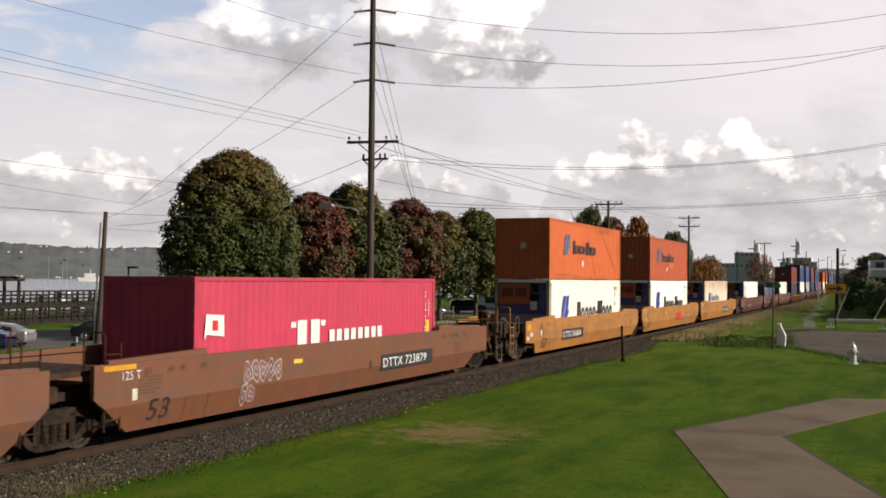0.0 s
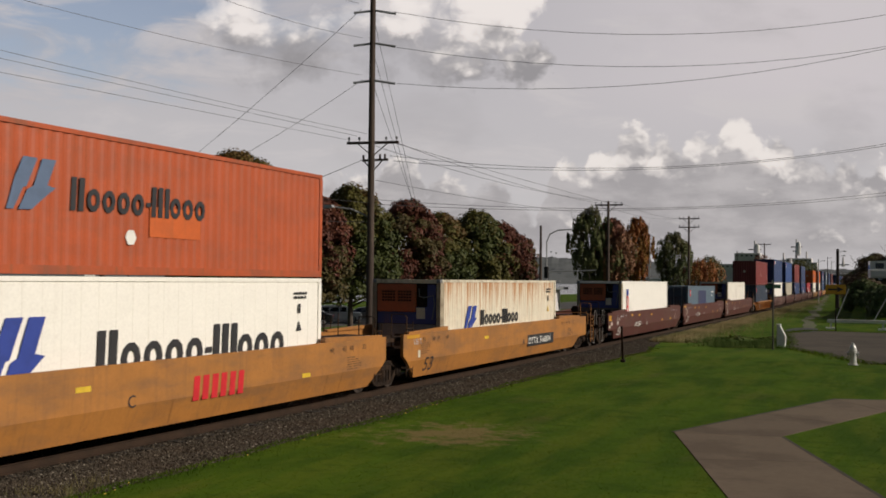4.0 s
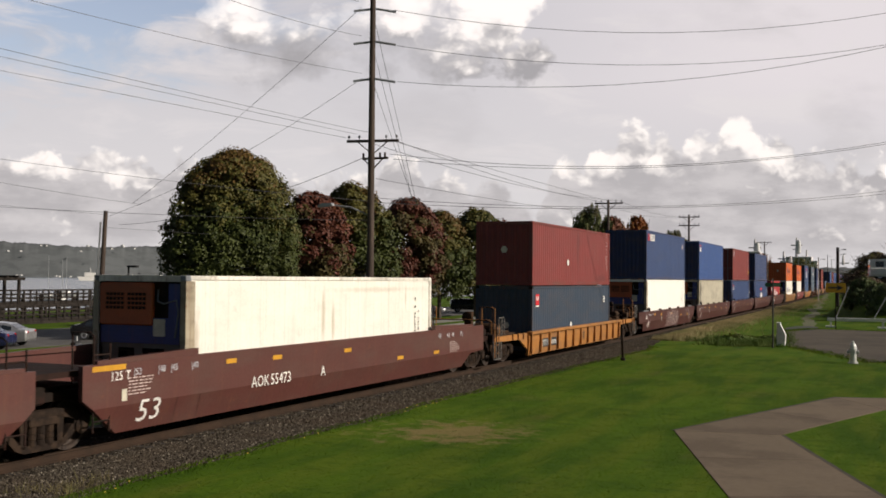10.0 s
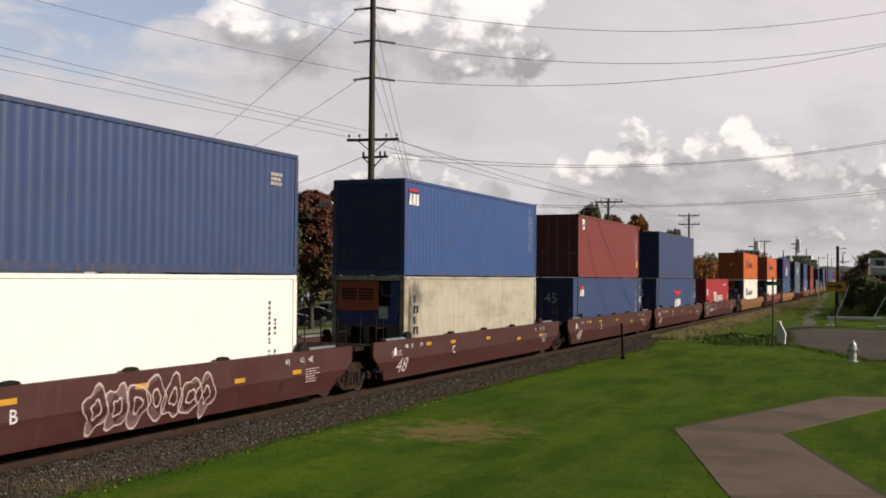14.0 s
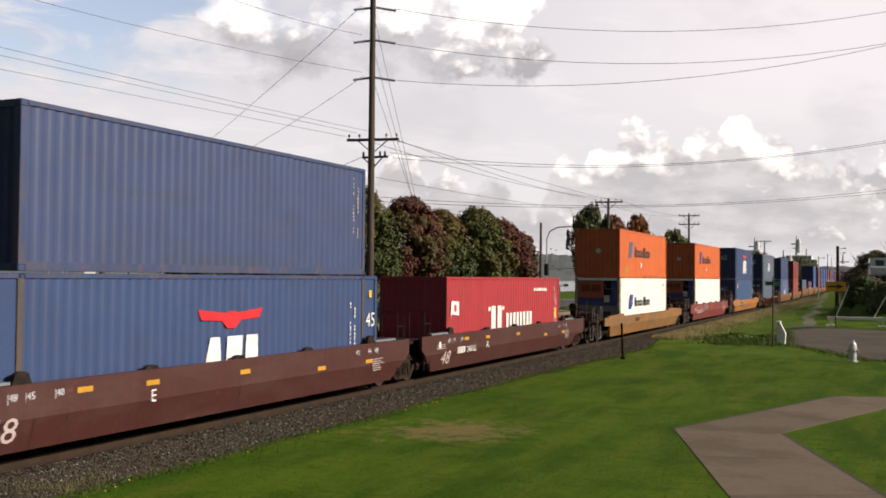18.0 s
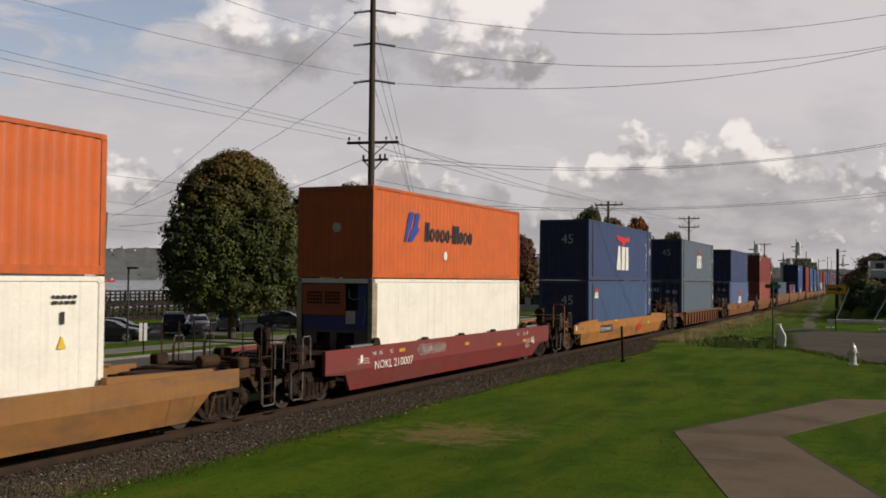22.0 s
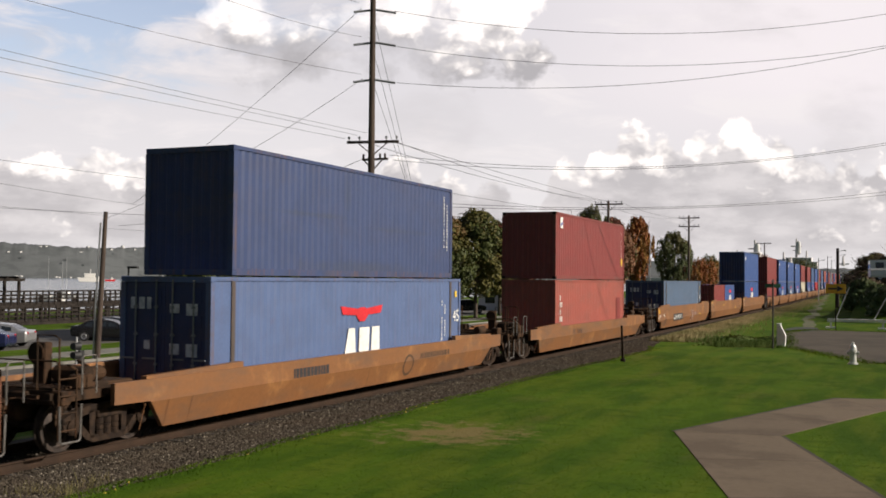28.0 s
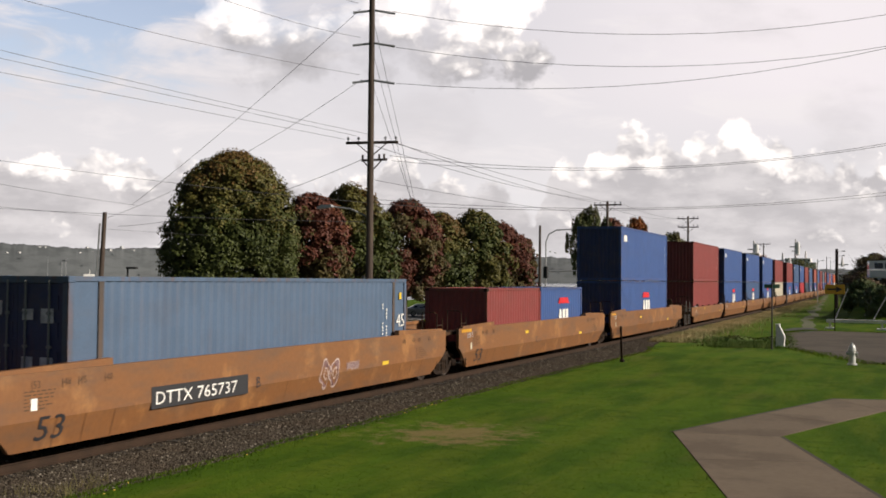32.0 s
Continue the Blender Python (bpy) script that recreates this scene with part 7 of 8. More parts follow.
part("hull", prism(bmesh.new(), [(-12, 0), (12, 0), (14, 5), (-14, 4)], "y", -4, 4), MAT["m_red"], s)
part("cabin", new_box(2, 8, -3, 3, 4.4, 9, ch=.3), MAT["white"], s)
part("mast", rod(bmesh.new(), (5, 0, 9), (5, 0, 18), .4, .2, 6), GALV, s)
rnd = random.Random(17)
for i in range(9):
    b = tagged(new("sailboat"), "white moored sailboat with a bare mast", "boat", "moored boats")
    b.matrix_basis = pose(-200 - rnd.uniform(0, 130), 178 + i * 17 + rnd.uniform(-8, 8), -5, 0, 0, rnd.uniform(0, 180))
    part("hull", prism(bmesh.new(), [(-4, .0), (4, .0), (5.2, 1.5), (-4.4, 1.2)], "y", -1.3, 1.3), MAT["white"], b)
    part("cabin", new_box(-2, 1.5, -.9, .9, 1.2, 2.0, ch=.1), MAT["white"], b)
    part("mast", rod(bmesh.new(), (.3, 0, 1.4), (.3, 0, 11 + rnd.uniform(0, 4)), .09, .05, 6), GALV, b)
# houses scattered along the far shore, too small to count
bm = bmesh.new()
for i in range(170):
    a = radians(rnd.uniform(-62, -14))
    r = 3080 + rnd.uniform(-20, 190)
    z = (rnd.uniform(66, 92) if rnd.random() < .45 else rnd.uniform(-4, 1))
    if z < 5:
        r = 3030
    w = rnd.uniform(1.5, 3.5)
    x, y = r * math.sin(a), r * math.cos(a)
    box(bm, x - w, x + w, y - 4, y + 4, z - 2, z + rnd.uniform(.5, 2))
tagged(part("far_houses", bm, material("far_house_walls", (.50, .50, .49), .9), None), "tiny pale houses along the far shore", "houses", kind="stuff")

# ---- the train ----
MOVING = []               # (thing, metres along the track at the start)
SEAT = .304               # floor of a container in its well
SPEED, GAIN = 12.645, 0.00268


def ride(thing, s0, lift=0.0):
    thing.matrix_basis = on_track(s0, lift)
    MOVING.append((thing, s0, lift))
    return thing


def stack(s0, *boxes):
    """Containers one on the other in the well at s0."""
    z = SEAT
    for b, height in boxes:
        ride(b, s0, z)
        z += height + .03
    return boxes


HC, STD = 2.896, 2.591


def hapag_upper(mat="c_orange", mark="m_slate", label="orange corrugated steel container with faded blue emblem", patch=None):
    c = container(label, mat, 40, False)
    carrier_mark(c, 2.02, 1.08, .90, MAT[mark], "faded blue emblem")
    blocks("carrier_name", "Haaag-Llooo", .60, MAT["m_black"], c, FACE, 3.46, 1.14, "dark carrier name as plain bars", .04, .67)
    hazard(c, 5.05, .72, .16)
    hazard_front(c, .05, 1.42, .15, 0)
    if patch:
        placard(c, 5.6, .75, 1.6, .60, patch, "brighter repainted patch", FACE - .013)
    return c


def hazard(thing, y, z, r):
    """A white six-sided plate on the side."""
    return flat("placard", [(y + r * math.cos(a), z + r * math.sin(a)) for a in (i * math.tau / 6 for i in range(6))], MAT["white"], thing, FACE + .002, "white six-sided plate")


def hazard_front(thing, x, z, r, y):
    bm = bmesh.new()
    bm.faces.new([bm.verts.new((x + r * math.cos(a), y + .012, z + r * math.sin(a))) for a in (i * math.tau / 6 for i in range(6))])
    return part("placard", bm, MAT["cream"], thing, "white six-sided plate on the end")


def hapag_lower(label, mat="c_white", big=True, closed=True):
    c = reefer(label, mat, closed=closed)
    if big:
        carrier_mark(c, 1.66, .95, 1.25, MAT["m_blue"], "large blue emblem", 1.06)
        blocks("carrier_name", "Haaag-Llooo", .88, MAT["m_black"], c, FACE, 4.18, 1.02, "black carrier name as plain bars", .04, .74)
    else:
        carrier_mark(c, 2.02, 1.20, .80, MAT["m_blue"], "blue emblem", .94)
        blocks("carrier_name", "Haaag-Llooo", .52, MAT["m_black"], c, FACE, 3.5, 1.32, "black carrier name as plain bars", .04, .78)
    flat("warning_mark", [(11.03, 1.62), (11.25, 1.62), (11.14, 1.86)], MAT["m_yellow" if not big else "m_black"], c, FACE, "small warning triangle")
    placard(c, 11.1, 2.05, .10, .22, "m_black", "small upright marks")
    spec_lines(c, 10.9, 2.5, 2, .7, "m_black", .06, .1)
    return c


def kline(mat, label):
    c = container(label, mat, 40, True)
    flat("flag_emblem", [(.34, 1.58), (.38, 1.58), (.42, 1.66), (1.05, 1.60), (1.03, 2.06), (.40, 2.10)], MAT["white"], c, FACE, "white flag emblem")
    placard(c, .62, 1.74, .20, .22, "m_red", "", FACE + .003)
    blocks("carrier_name", "K", .85, MAT["white"], c, FACE, 4.05, 1.0, "white carrier name as plain bars", .0, 1.5)
    blocks("carrier_name", "LINE", .58, MAT["white"], c, FACE, 5.6, .98, "white carrier name as plain bars", .0, 1.32)
    for y in (3.75, 5.15):
        placard(c, y, 1.68, .22, .14, "white", "small white mark")
    upright_marks(c, 11.45, 1.0, 2.5, "white", 2)
    placard(c, 11.5, 1.2, .22, .42, "m_yellow", "yellow sticker")
    if mat == "c_red":
        spec_lines(c, 8.8, 2.35, 1, 1.8, "white", .12)
    return c


def apl45(mat, label, mark="wide", front="wall"):
    c = container(label, mat, 45, True, front)
    if mark == "wide":
        wings(c, 6.05, 1.85, 2.9, MAT["m_red"])
        blocks("carrier_name", "APL", 1.25, MAT["white"], c, FACE, 4.6, .55, "white carrier name as plain bars", .06, .80)
    elif mark == "low":
        wings(c, 6.05, 1.72, 2.4, MAT["m_red"])
        blocks("carrier_name", "APL", .95, MAT["white"], c, FACE, 5.0, .60, "white carrier name as plain bars", .06, .84)
    elif mark == "faint":
        wings(c, 6.3, 2.05, 1.5, MAT["m_red"])
        blocks("carrier_name", "APL", .95, MAT["white"], c, FACE, 5.2, .95, "white carrier name as plain bars", .06, .80)
    elif mark == "small":
        flat("emblem", [(.32, 2.40), (1.0, 2.40), (.95, 2.50), (.37, 2.50)], MAT["m_red"], c, FACE, "red emblem")
        blocks("carrier_name", "APL", .30, MAT["white"], c, FACE, .30, 2.05, "white carrier name as plain bars", .05, .85)
    write("size_number", "45", .40, MAT["white"], c, FACE, LONG + .10, 1.50)
    placard(c, LONG + .28, 2.3, .14, .20, "m_yellow", "yellow height sticker")
    upright_marks(c, 11.4, .6, 2.3, "white", 2)
    if front == "doors":
        for x, z, w, h in ((-.92, 2.18, .16, .26), (-.70, 2.18, .16, .26), (-.48, 2.18, .12, .26), (-.55, 1.30, .16, .20), (.14, 2.10, .26, .20), (.58, 2.05, .30, .26), (.14, 1.20, .26, .24), (.58, 1.16, .30, .28), (.14, .45, .26, .22), (.58, .42, .30, .28)):
            bm = bmesh.new()
            bm.faces.new([bm.verts.new((a, -.762 - .004, b)) for a, b in ((x, z), (x + w, z), (x + w, z + h), (x, z + h))])
            part("door_plate", bm, MAT["m_stencil"], c, "worn pale plate on the door")
    if front == "wall":
        n = write("size_number", "45", .46, MAT["m_stencil"], c, 0, 0, 0)
        n.matrix_basis = pose(-.15, -.762 + .012, 1.75, 0, 0, -90)
    return c


def emblem_box(c, y=.66, z=2.22, s=.38):
    placard(c, y, z, s, s * 1.25, "white", "white emblem plate")
    flat("emblem", [(y + .04, z + .05), (y + s - .04, z + .18), (y + s - .04, z + .30), (y + .04, z + .20)], MAT["m_blue"], c, FACE + .005, "blue emblem")


def consist():
    # car before the first container
    ride(well_car("a53", "rusty", "rust-brown articulated well car without a load", False, False), -1.95)
    c = ride(well_car("a53", "rusty", "rust-brown articulated well car with graffiti, carrying a pink container", False, True), 17.66)
    car_marks(c, "a53", "DTTX 723879", "A", "53", "black", 8.1, 11.5, 7.3, 1)
    stack(17.66, (kline("c_pink", "faded pink corrugated steel container with white lettering"), HC))
    graffiti(c, 1.45, .85, 1.6, .50, 3)
    graffiti(c, 1.35, .40, .6, .45, 4)
    c = ride(well_car("a53", "yellow", "yellow articulated well car with a black number panel", True, False), 41.64)
    car_marks(c, "a53", "DTTX 766804", "B", "53", "black", 1.16, 4.35, 4.72, 2, first=True)
    stack(41.64, (hapag_lower("white refrigerated container with large blue emblem"), HC), (hapag_upper("c_worn_orange"), STD))
    c = ride(well_car("a53", "yellow", "yellow articulated well car, middle unit with a red emblem", False, False), 61.24)
    car_marks(c, "a53", "", "C", "53", "black", 2.3, None, 4.75, 3)
    blocks("owner_mark", "TTX", .50, MAT["m_red"], c, SIDE_X + .006, 6.7, .68, "faded red owner mark as plain bars", .1, 1.25)
    stack(61.24, (hapag_lower("clean white refrigerated container with large blue emblem", "c_clean"), HC), (hapag_upper("c_orange2", "m_slate", "weathered orange container with a bright patch", "c_orange"), STD))
    c = ride(well_car("a53", "yellow", "yellow articulated well car, end unit with a black number panel", False, True), 80.92)
    car_marks(c, "a53", "DTTX 766804", "A", "53", "black", 7.92, 11.15, 7.28, 4)
    stack(80.92, (hapag_lower("white refrigerated container streaked with rust", "c_rusty", False), HC))
    # three brown units
    for s0, unit, f, la in ((104.81, "B", True, False), (124.46, "C", False, False), (144.09, "A", False, True)):
        c = ride(well_car("a53", "brown", "dark oxide-brown articulated well car with white stencils", f, la), s0)
        car_marks(c, "a53", "AOK 55473", unit, "53", "white", 2.0, None, 5.05, int(s0), first=f)
    r = reefer("clean white refrigerated container with a red and blue stripe", "c_clean")
    flat("stripe", [(1.18, .35), (1.62, .35), (1.62, 2.08), (1.18, 2.08)], MAT["m_red"], r, FACE, "red stripe")
    flat("stripe", [(1.18, 2.11), (1.62, 2.11), (1.62, 2.46), (1.18, 2.46)], MAT["m_blue"], r, FACE, "blue stripe")
    blocks("carrier_name", "T", .42, MAT["white"], r, FACE + .002, 1.27, 1.58, "white bar on the stripe")
    blocks("carrier_name", "A", .42, MAT["white"], r, FACE + .002, 1.27, 1.05, "white bar on the stripe")
    upright_marks(r, 11.4, .9, 1.6, "m_black", 1)
    stack(104.81, (r, HC))
    # near-black door colour carries the shade of this end
    t = container("grey-blue corrugated container with a darker blue patch", "c_grey", 40, False, "doors", end="c_navy")
    placard(t, .70, 1.88, .42, .44, "m_red", "red emblem plate")
    blocks("carrier_name", "TA", .15, MAT["white"], t, FACE + .006, .76, 2.05, "white bars on the plate", 0, 1.0)
    placard(t, 4.4, .20, 3.5, 2.05, "c_patch", "large repainted blue patch", FACE - .012)
    spec_lines(t, 10.2, 2.05, 1, 1.4, "white", .13)
    placard(t, 10.4, 1.75, .35, .14, "white")
    stack(124.46, (t, STD))
    r = reefer("cream-white refrigerated container with faint stains", "c_stained")
    placard(r, 11.35, .32, .28, .30, "m_yellow", "yellow sticker")
    upright_marks(r, 11.0, 1.2, 2.3, "m_black", 2)
    stack(144.09, (r, HC))
    # single ribbed car
    c = ride(well_car("rib", "yellow", "short yellow well car with ribbed sides"), 166.14)
    write("size_number", "40", .42, MAT["m_black"], c, SIDE_X + .02, 6.2, .45)
    for y in (.42, 1.56):
        placard(c, y, .44, .92, .34, "m_black", "black number panel", SIDE_X + .006)
    write("reporting_mark", "DTTX", .24, MAT["white"], c, SIDE_X + .010, .48, .49)
    write("painted_number", "749676", .20, MAT["white"], c, SIDE_X + .010, 1.60, .50)
    lo = container("dark navy corrugated container with a small red plate", "c_navy", 40, False)
    placard(lo, .42, 1.82, .44, .44, "m_red", "red emblem plate")
    placard(lo, .43, 1.75, .42, .06, "white", "white line under the plate")
    blocks("carrier_name", "TA", .16, MAT["white"], lo, FACE + .006, .48, 2.02, "white bars on the plate", 0, 1.05)
    hazard(lo, 5.4, .86, .14)
    hazard_front(lo, .1, 1.0, .14, 0)
    spec_lines(lo, 10.9, 2.0, 3, .6)
    up = container("brick-red corrugated steel container with white plate", "c_smear", 40, False)
    hazard(up, 4.9, 1.0, .15)
    hazard_front(up, 0, 1.45, .15, 0)
    upright_marks(up, 11.5, .7, 2.5, "white", 1)
    stack(166.14, (lo, STD), (up, STD))
    # five brown units
    for i, (s0, unit) in enumerate(((187.0, "B"), (205.19, "C"), (223.51, "D"), (241.4, "E"), (259.28, "A"))):
        c = ride(well_car("a48", "brown2", "weathered brown articulated well car with faded stencils", i == 0, i == 4), s0)
        car_marks(c, "a48", "BNSF 240062" if i == 4 else "", unit, "48", "pale", .32, None, 2.95 if i == 4 else 3.1, int(s0), .70, .21)
        if i == 0:
            graffiti(c, 4.8, .30, 3.6, .92, 11)
    r = reefer("bright white refrigerated container", "c_clean")
    upright_marks(r, 11.0, .8, 2.3, "m_black", 2)
    placard(r, 11.45, .30, .25, .42, "m_yellow", "yellow sticker")
    up = container("blue corrugated container with red and white lettering", "c_blue", 40, True)
    blocks("carrier_name", "HH", .40, MAT["m_red"], up, FACE, .36, 2.28, "red and white carrier name as plain bars", .1, .62)
    blocks("carrier_name", "SECCO", .40, MAT["white"], up, FACE, .92, 2.28, "white carrier name as plain bars", .1, .68)
    spec_lines(up, 11.0, 2.3, 3, .7, "m_pale")
    stack(187.0, (r, HC), (up, HC))
    r = reefer("dirty beige refrigerated container with sooty corner", "c_soot")
    blocks_up(r, .70, .5, 2.4, 6, "m_black")
    up = container("bright blue corrugated container", "c_royal", 40, True)
    flat("emblem", [(.26, 2.52), (.98, 2.52), (.92, 2.60), (.32, 2.60)], MAT["m_red"], up, FACE, "red emblem")
    blocks("carrier_name", "APL", .34, MAT["white"], up, FACE, .26, 2.12, "white carrier name as plain bars", .05, .8)
    upright_marks(up, 11.3, 1.0, 2.6, "m_pale", 2)
    stack(205.19, (r, HC), (up, HC))
    up = container("brick-red corrugated container with doors and emblem plate", "c_brick", 40, True, "doors")
    emblem_box(up)
    upright_marks(up, 11.4, 1.0, 2.5, "white", 2)
    placard(up, 11.55, .55, .28, .35, "m_yellow", "yellow sticker")
    stack(223.51, (apl45("c_blue", "blue 45-foot corrugated container with small emblem", "small"), HC), (up, HC))
    up = container("faded blue corrugated container with a scraped side", "c_worn", 40, True)
    upright_marks(up, 11.5, 1.0, 2.6, "m_pale", 2)
    stack(241.4, (apl45("c_blue", "blue 45-foot corrugated container with red wings", "low"), HC), (up, HC))
    stack(259.28, (kline("c_red", "crimson corrugated container with white lettering"), HC))
    # single cars
    c = ride(well_car("slope", "gold", "dirty gold-brown single well car with sloped ends"), 282.27)
    spec_lines(c, 2.6, .85, 1, 1.7, "m_black", .2, .2, SIDE_X + .006)
    stack(282.27, (hapag_lower("stained white refrigerated container with blue emblem", "c_white", False), HC),
          (hapag_upper("c_mould", "m_slate", "orange corrugated container with a green stain"), STD))
    c = ride(well_car("a48", "maroon", "maroon single well car with graffiti", True, True), 305.1)
    car_marks(c, "a48", "NOKL 210007", "", "", "white", -.35, None, 5, 15, .72, .24, span=2.9)
    write("size_number", "48", .30, MAT["white"], c, SIDE_X + .006, 13.0 - .1, .72)
    graffiti(c, 2.5, .92, 2.0, .32, 5)
    r = reefer("plain cream-white refrigerated container", "c_white")
    placard(r, 11.5, .35, .22, .40, "m_yellow", "yellow sticker")
    stack(305.1, (r, HC), (hapag_upper("c_orange", "m_blue", "bright orange corrugated container with blue emblem"), STD))
    c = ride(well_car("slope", "yellow", "yellow-orange single well car with sloped ends"), 327.99)
    car_marks(c, "slope", "DTTX 469693", "", "", "black", .52, 2.85, 5, 16, .76, .18)
    blocks("owner_mark", "TTX", .42, MAT["m_red"], c, SIDE_X + .006, 8.3, .50, "faded red owner mark as plain bars", .1, .9)
    stack(327.99, (apl45("c_mid", "blue 45-foot container with small emblem", "small"), HC), (apl45("c_blue", "blue 45-foot container with red wings and white name"), HC))
    c = ride(well_car("rib", "rusty", "rust-brown ribbed single well car"), 351.7)
    stack(351.7, (apl45("c_steel", "grey-blue 45-foot container with locking bars", "", "doors"), HC), (apl45("c_steel", "grey steel-blue 45-foot container with red emblem", "faint"), HC))
    c = ride(well_car("slope", "tan", "weathered tan single well car with sloped ends"), 375.14)
    spec_lines(c, 2.2, .80, 1, 1.9, "m_black", .22, .2, SIDE_X + .006)
    ring = bmesh.new()
    loops = [[ring.verts.new((SIDE_X + .005, 8.55 + r * math.cos(a), .66 + r * .9 * math.sin(a))) for a in (i * math.tau / 14 for i in range(14))] for r in (.36, .27)]
    for i in range(14):
        ring.faces.new((loops[0][i], loops[0][(i + 1) % 14], loops[1][(i + 1) % 14], loops[1][i]))
    ring.verts.ensure_lookup_table()
    for q in ring.verts:
        q.co.x -= max(0.0, .78 - q.co.z) * .288
    part("owner_mark", ring, MAT["m_faint"], c, "faded dark ring emblem")
    spec_lines(c, 9.3, .80, 1, 2.2, "m_faint", .16, .2, SIDE_X + .006)
    up = container("faded blue corrugated container with rust marks", "c_worn", 40, True)
    upright_marks(up, 11.5, .9, 2.6, "white", 2)
    stack(375.14, (apl45("c_pale", "pale blue 45-foot container with red wings and doors", "low", "doors"), HC), (up, HC))
    c = ride(well_car("slope", "tan", "tan single well car with patched yellow paint"), 398.65)
    write("reporting_mark", "FEC", .24, MAT["m_black"], c, SIDE_X + .006, 1.78, .80)
    write("painted_number", "70418", .24, MAT["m_black"], c, SIDE_X + .006, 2.45, .80)
    lo = container("light coral-red corrugated container with white letters", "c_coral", 40, True)
    blocks_up(lo, .66, .45, 2.3, 6, "white")
    flat("repaired_patch", [(10.6, .5), (11.4, .5), (11.4, 2.0), (10.6, 2.0)], MAT["c_brick"], lo, FACE - .014, "dark red repaired patch")
    up = container("brick-red corrugated container with emblem plate", "c_brick", 40, True)
    emblem_box(up)
    upright_marks(up, 11.5, .7, 2.5, "white", 1)
    placard(up, 11.5, .75, .25, .35, "m_yellow", "yellow sticker")
    stack(398.65, (lo, HC), (up, HC))
    # three tan units
    for s0, unit, f, la in ((422.25, "B", True, False), (441.9, "C", False, False), (461.69, "A", False, True)):
        c = ride(well_car("a53", "tan", "tan articulated well car with weathered paint", f, la), s0)
        car_marks(c, "a53", "DTTX 765737" if unit == "B" else "", unit, "53", "black", 1.27, 4.45 if unit == "B" else None, 4.75, int(s0), first=f)
        if unit == "B":
            graffiti(c, 7.6, .45, .8, .75, 8)
            graffiti(c, 8.9, .82, .7, .2, 9)
    stack(422.25, (apl45("c_haze", "hazy blue 45-foot corrugated container with doors", "", "doors"), HC))
    ride(container("brick-red 20-foot corrugated container", "c_brick", 20, False), 441.9, SEAT)
    b = container("blue 20-foot corrugated container with red emblem", "c_royal", 20, False)
    flat("emblem", [(2.4, 1.9), (4.0, 1.9), (3.8, 2.15), (2.6, 2.15)], MAT["m_red"], b, FACE, "red emblem")
    blocks("carrier_name", "APL", .7, MAT["white"], b, FACE, 2.4, .95, "white carrier name as plain bars", .05, .8)
    ride(b, 441.9 + 6.13, SEAT)
    far_stack(461.69, "c_royal", "c_royal", 1)
    # a long string of short units beyond
    tones = [("c_brick", "c_brick"), ("c_royal", "c_royal"), ("c_royal", "c_mid"), ("c_royal", "c_royal"), ("c_brick", "c_beige"), ("c_brick", "c_royal"), ("c_mid", "c_royal"), ("c_royal", "c_red"),
             ("c_brick", "c_navy"), ("c_mid", "c_mid"), ("c_coral", "c_royal"), ("c_royal", "c_brick"), ("c_brick", "c_brick"), ("c_steel", "c_royal"), ("c_brick", "c_royal"), ("c_royal", "c_coral"),
             ("c_coral", "c_brick"), ("c_royal", "c_royal"), ("c_brick", "c_mid"), ("c_orange", "c_white"), ("c_royal", "c_royal")]
    s0 = 483.73
    for i, (upper, lower) in enumerate(tones):
        c = ride(well_car("a40", "tan", "tan articulated well car with stacked containers", i % 5 == 0, i % 5 == 4), s0)
        car_marks(c, "a40", "", "", "", "black", seed=i)
        far_stack(s0, upper, lower, i)
        s0 += 15.65 if i % 5 < 4 else 19.4


WORDS = {"c_royal": "bright blue", "c_brick": "brick-red", "c_blue": "blue", "c_mid": "faded blue", "c_beige": "beige", "c_red": "crimson", "c_navy": "dark navy", "c_coral": "coral-red", "c_steel": "steel-blue",
         "c_orange": "orange", "c_white": "white"}


def far_stack(s0, upper, lower, i):
    lo = container(WORDS[lower] + " corrugated container at the bottom of a stack", lower, 40, True)
    up = container(WORDS[upper] + " corrugated container on top of a stack", upper, 40, True)
    if lower in ("c_royal", "c_blue", "c_mid"):
        flat("emblem", [(5.2, 1.95), (7.0, 1.95), (6.8, 2.25), (5.4, 2.25)], MAT["m_red"], lo, FACE, "red emblem")
        blocks("carrier_name", "APL", .9, MAT["white"], lo, FACE, 5.2, .9, "white carrier name as plain bars", .05, .8)
    if upper in ("c_royal", "c_blue", "c_mid"):
        placard(up, .6, 2.1, .7, .34, "white", "white emblem")
    upright_marks(up, 11.4, 1.0, 2.5, "white", 1)
    stack(s0, (lo, HC), (up, HC))


def blocks_up(thing, y, z0, z1, n, mat):
    """A word that runs down a wall, as bars."""
    p = (z1 - z0) / n
    for i in range(n):
        z = z0 + i * p
        bm = bmesh.new()
        for a, b, c, d in ((0, .09, .05, .75), (.22, .31, .05, .75), (0, .31, .60, .75)):
            bm.faces.new([bm.verts.new((FACE, u, w)) for u, w in ((y + a, z + c * p), (y + b, z + c * p), (y + b, z + d * p), (y + a, z + d * p))])
            if i % 2:
                break
        part("carrier_name", bm, MAT[mat], thing, "upright carrier name as plain bars")


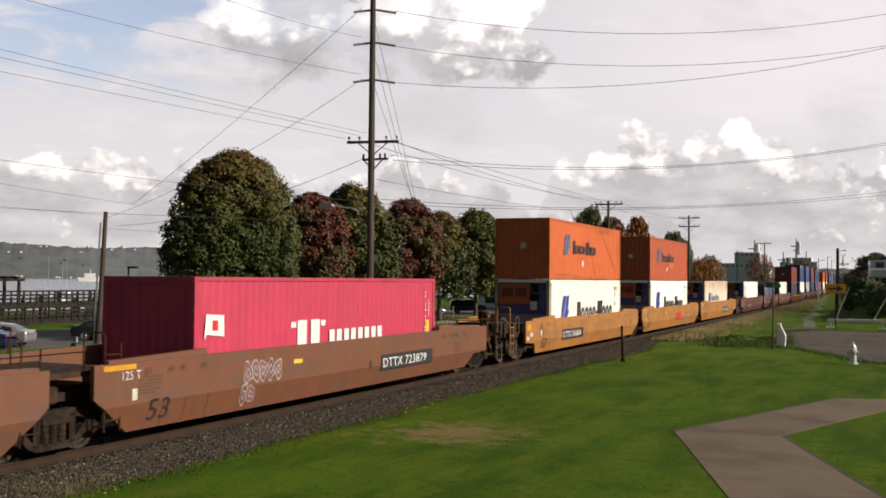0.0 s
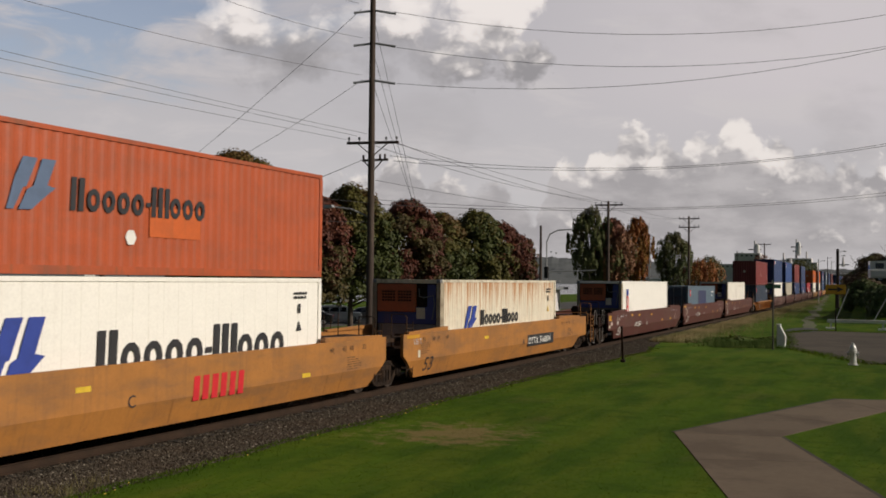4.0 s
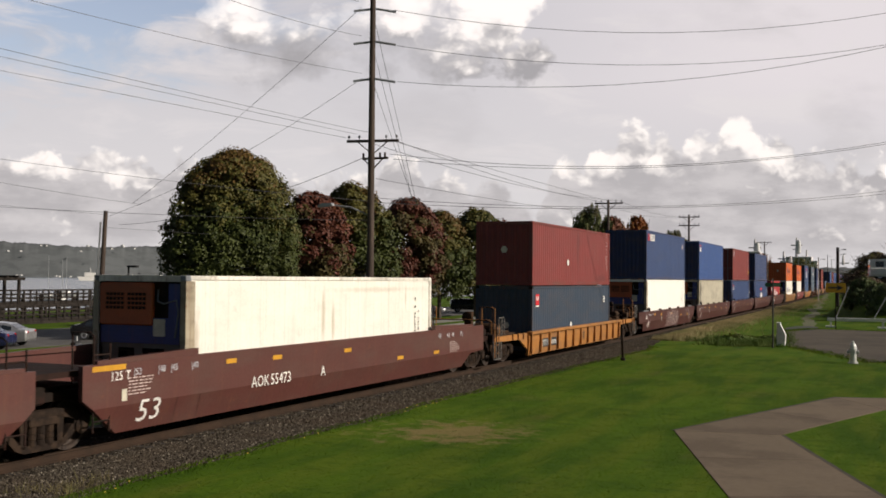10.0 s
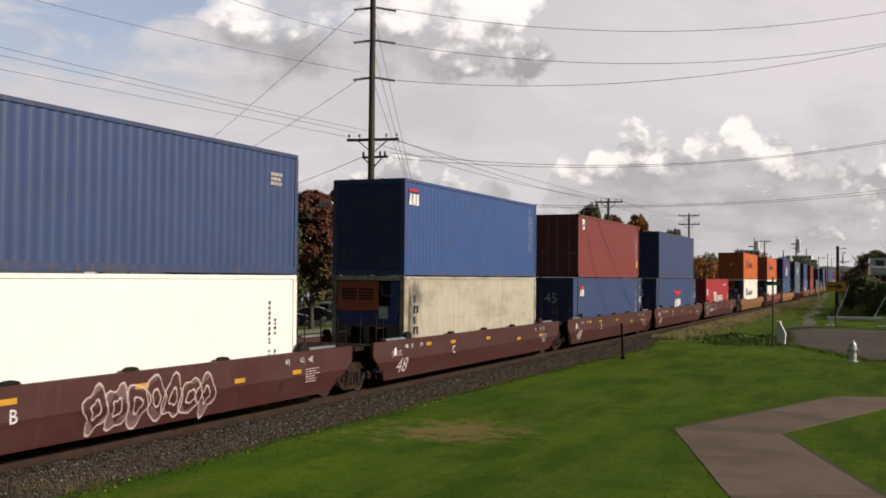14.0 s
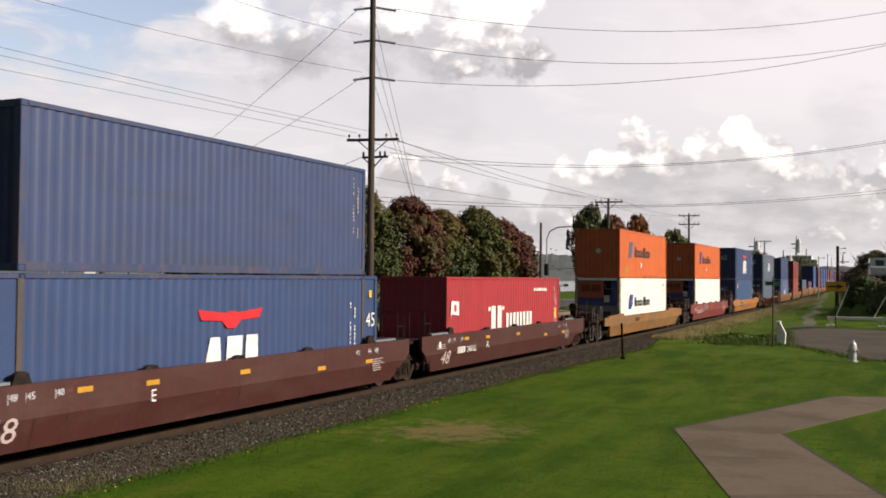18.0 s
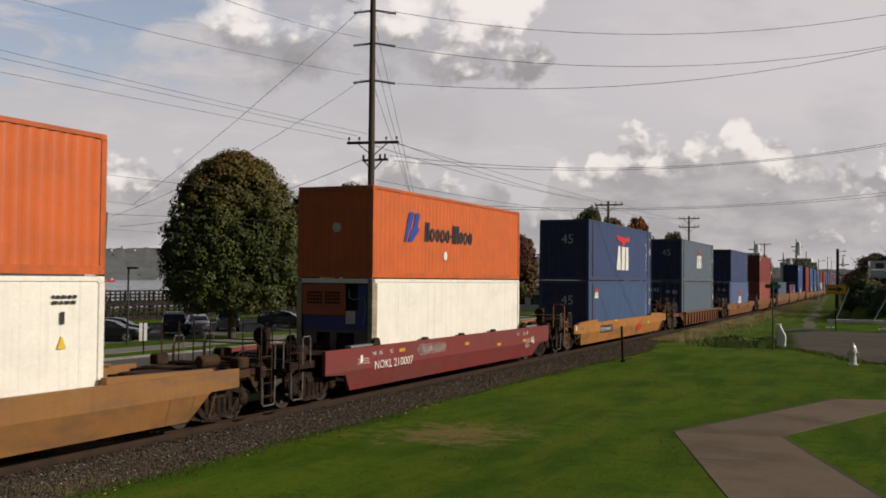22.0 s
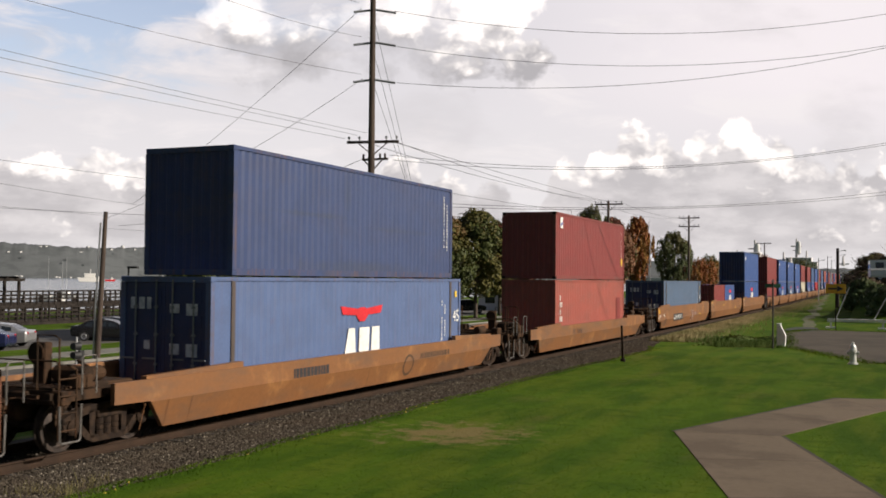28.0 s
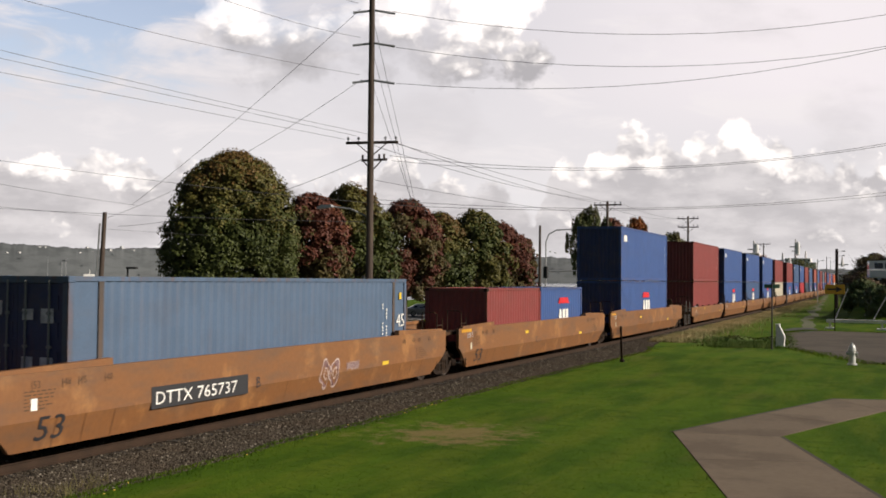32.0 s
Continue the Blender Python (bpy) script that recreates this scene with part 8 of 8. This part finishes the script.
def graffiti(thing, y, z, w, h, seed):
    """Sprayed swelling letters, each an outline round a paler filling."""
    rnd = random.Random(seed)
    line, fill = bmesh.new(), bmesh.new()

    def at(u, v, out):
        return (SIDE_X + out - max(0.0, .78 - v) * .288, u, v)
    d, step = 0.0, h * .62
    while d < w - step * .5:
        cx, cz = y + d + step * .55, z + h * .5 + rnd.uniform(-.05, .05) * h
        n, lobes, ph = 22, rnd.choice((2, 3, 3, 4)), rnd.uniform(0, 6)
        ring = []
        for i in range(n):
            a = i * math.tau / n
            r = 1 + .20 * math.sin(lobes * a + ph) + .07 * math.sin(5 * a + ph * 2)
            ring.append((cx + step * .55 * r * math.cos(a), cz + h * .46 * r * math.sin(a)))
        fill.faces.new([fill.verts.new(at(*p, .008)) for p in ring])
        for scale, out in ((1.0, .010), (.42, .010)):
            for i in range(n):
                q = []
                for m, k in ((i, 1.0), (i + 1, 1.0), (i + 1, 1 - .09 / scale), (i, 1 - .09 / scale)):
                    u, v = ring[m % n]
                    q.append(line.verts.new(at(cx + (u - cx) * k * scale, cz + (v - cz) * k * scale, out)))
                line.faces.new(q)
        d += step * rnd.uniform(.85, 1.0)
    tagged(part("graffiti_filling", fill, MAT["m_spray"], thing, "faded mauve sprayed filling"), kind="stuff")
    return tagged(part("graffiti", line, MAT["m_pale"], thing, "pale sprayed graffiti outlines"), kind="stuff")


consist()


def motions():
    """The train rolls past at a nearly even pace; its wheels turn."""
    times = [i * 2.0 for i in range(17)]
    for thing, s0, lift in MOVING:
        walk(thing, [(t, on_track(s0 - SPEED * t - GAIN * t * t, lift)) for t in times])
    # the red car comes down the street beyond the train
    walk(red_car, [(t, pose(-32.6 - .012 * (43 - 9.2 * (t - 28.9)), 43 - 9.2 * (t - 28.9), BACK_Z + .02, 0, 0, -90)) for t in (0, 8, 16, 24, 28, 30, 32)])
    for row, d in zip(WHEELS, (-.914, .914)):
        first = row[0]
        rows = []
        for i in range(32 * FPS + 1):
            t = i / FPS
            rows.append((t, Matrix.Translation((0, d, .478)) @ Matrix.Rotation((SPEED * t + GAIN * t * t) / .478, 4, "X")))
        walk(first, rows)
        for w in row[1:]:
            w.rotation_mode = "QUATERNION"
            keys = w.animation_data_create()
            keys.action = first.animation_data.action
            keys.action_slot = first.animation_data.action_slot


motions()
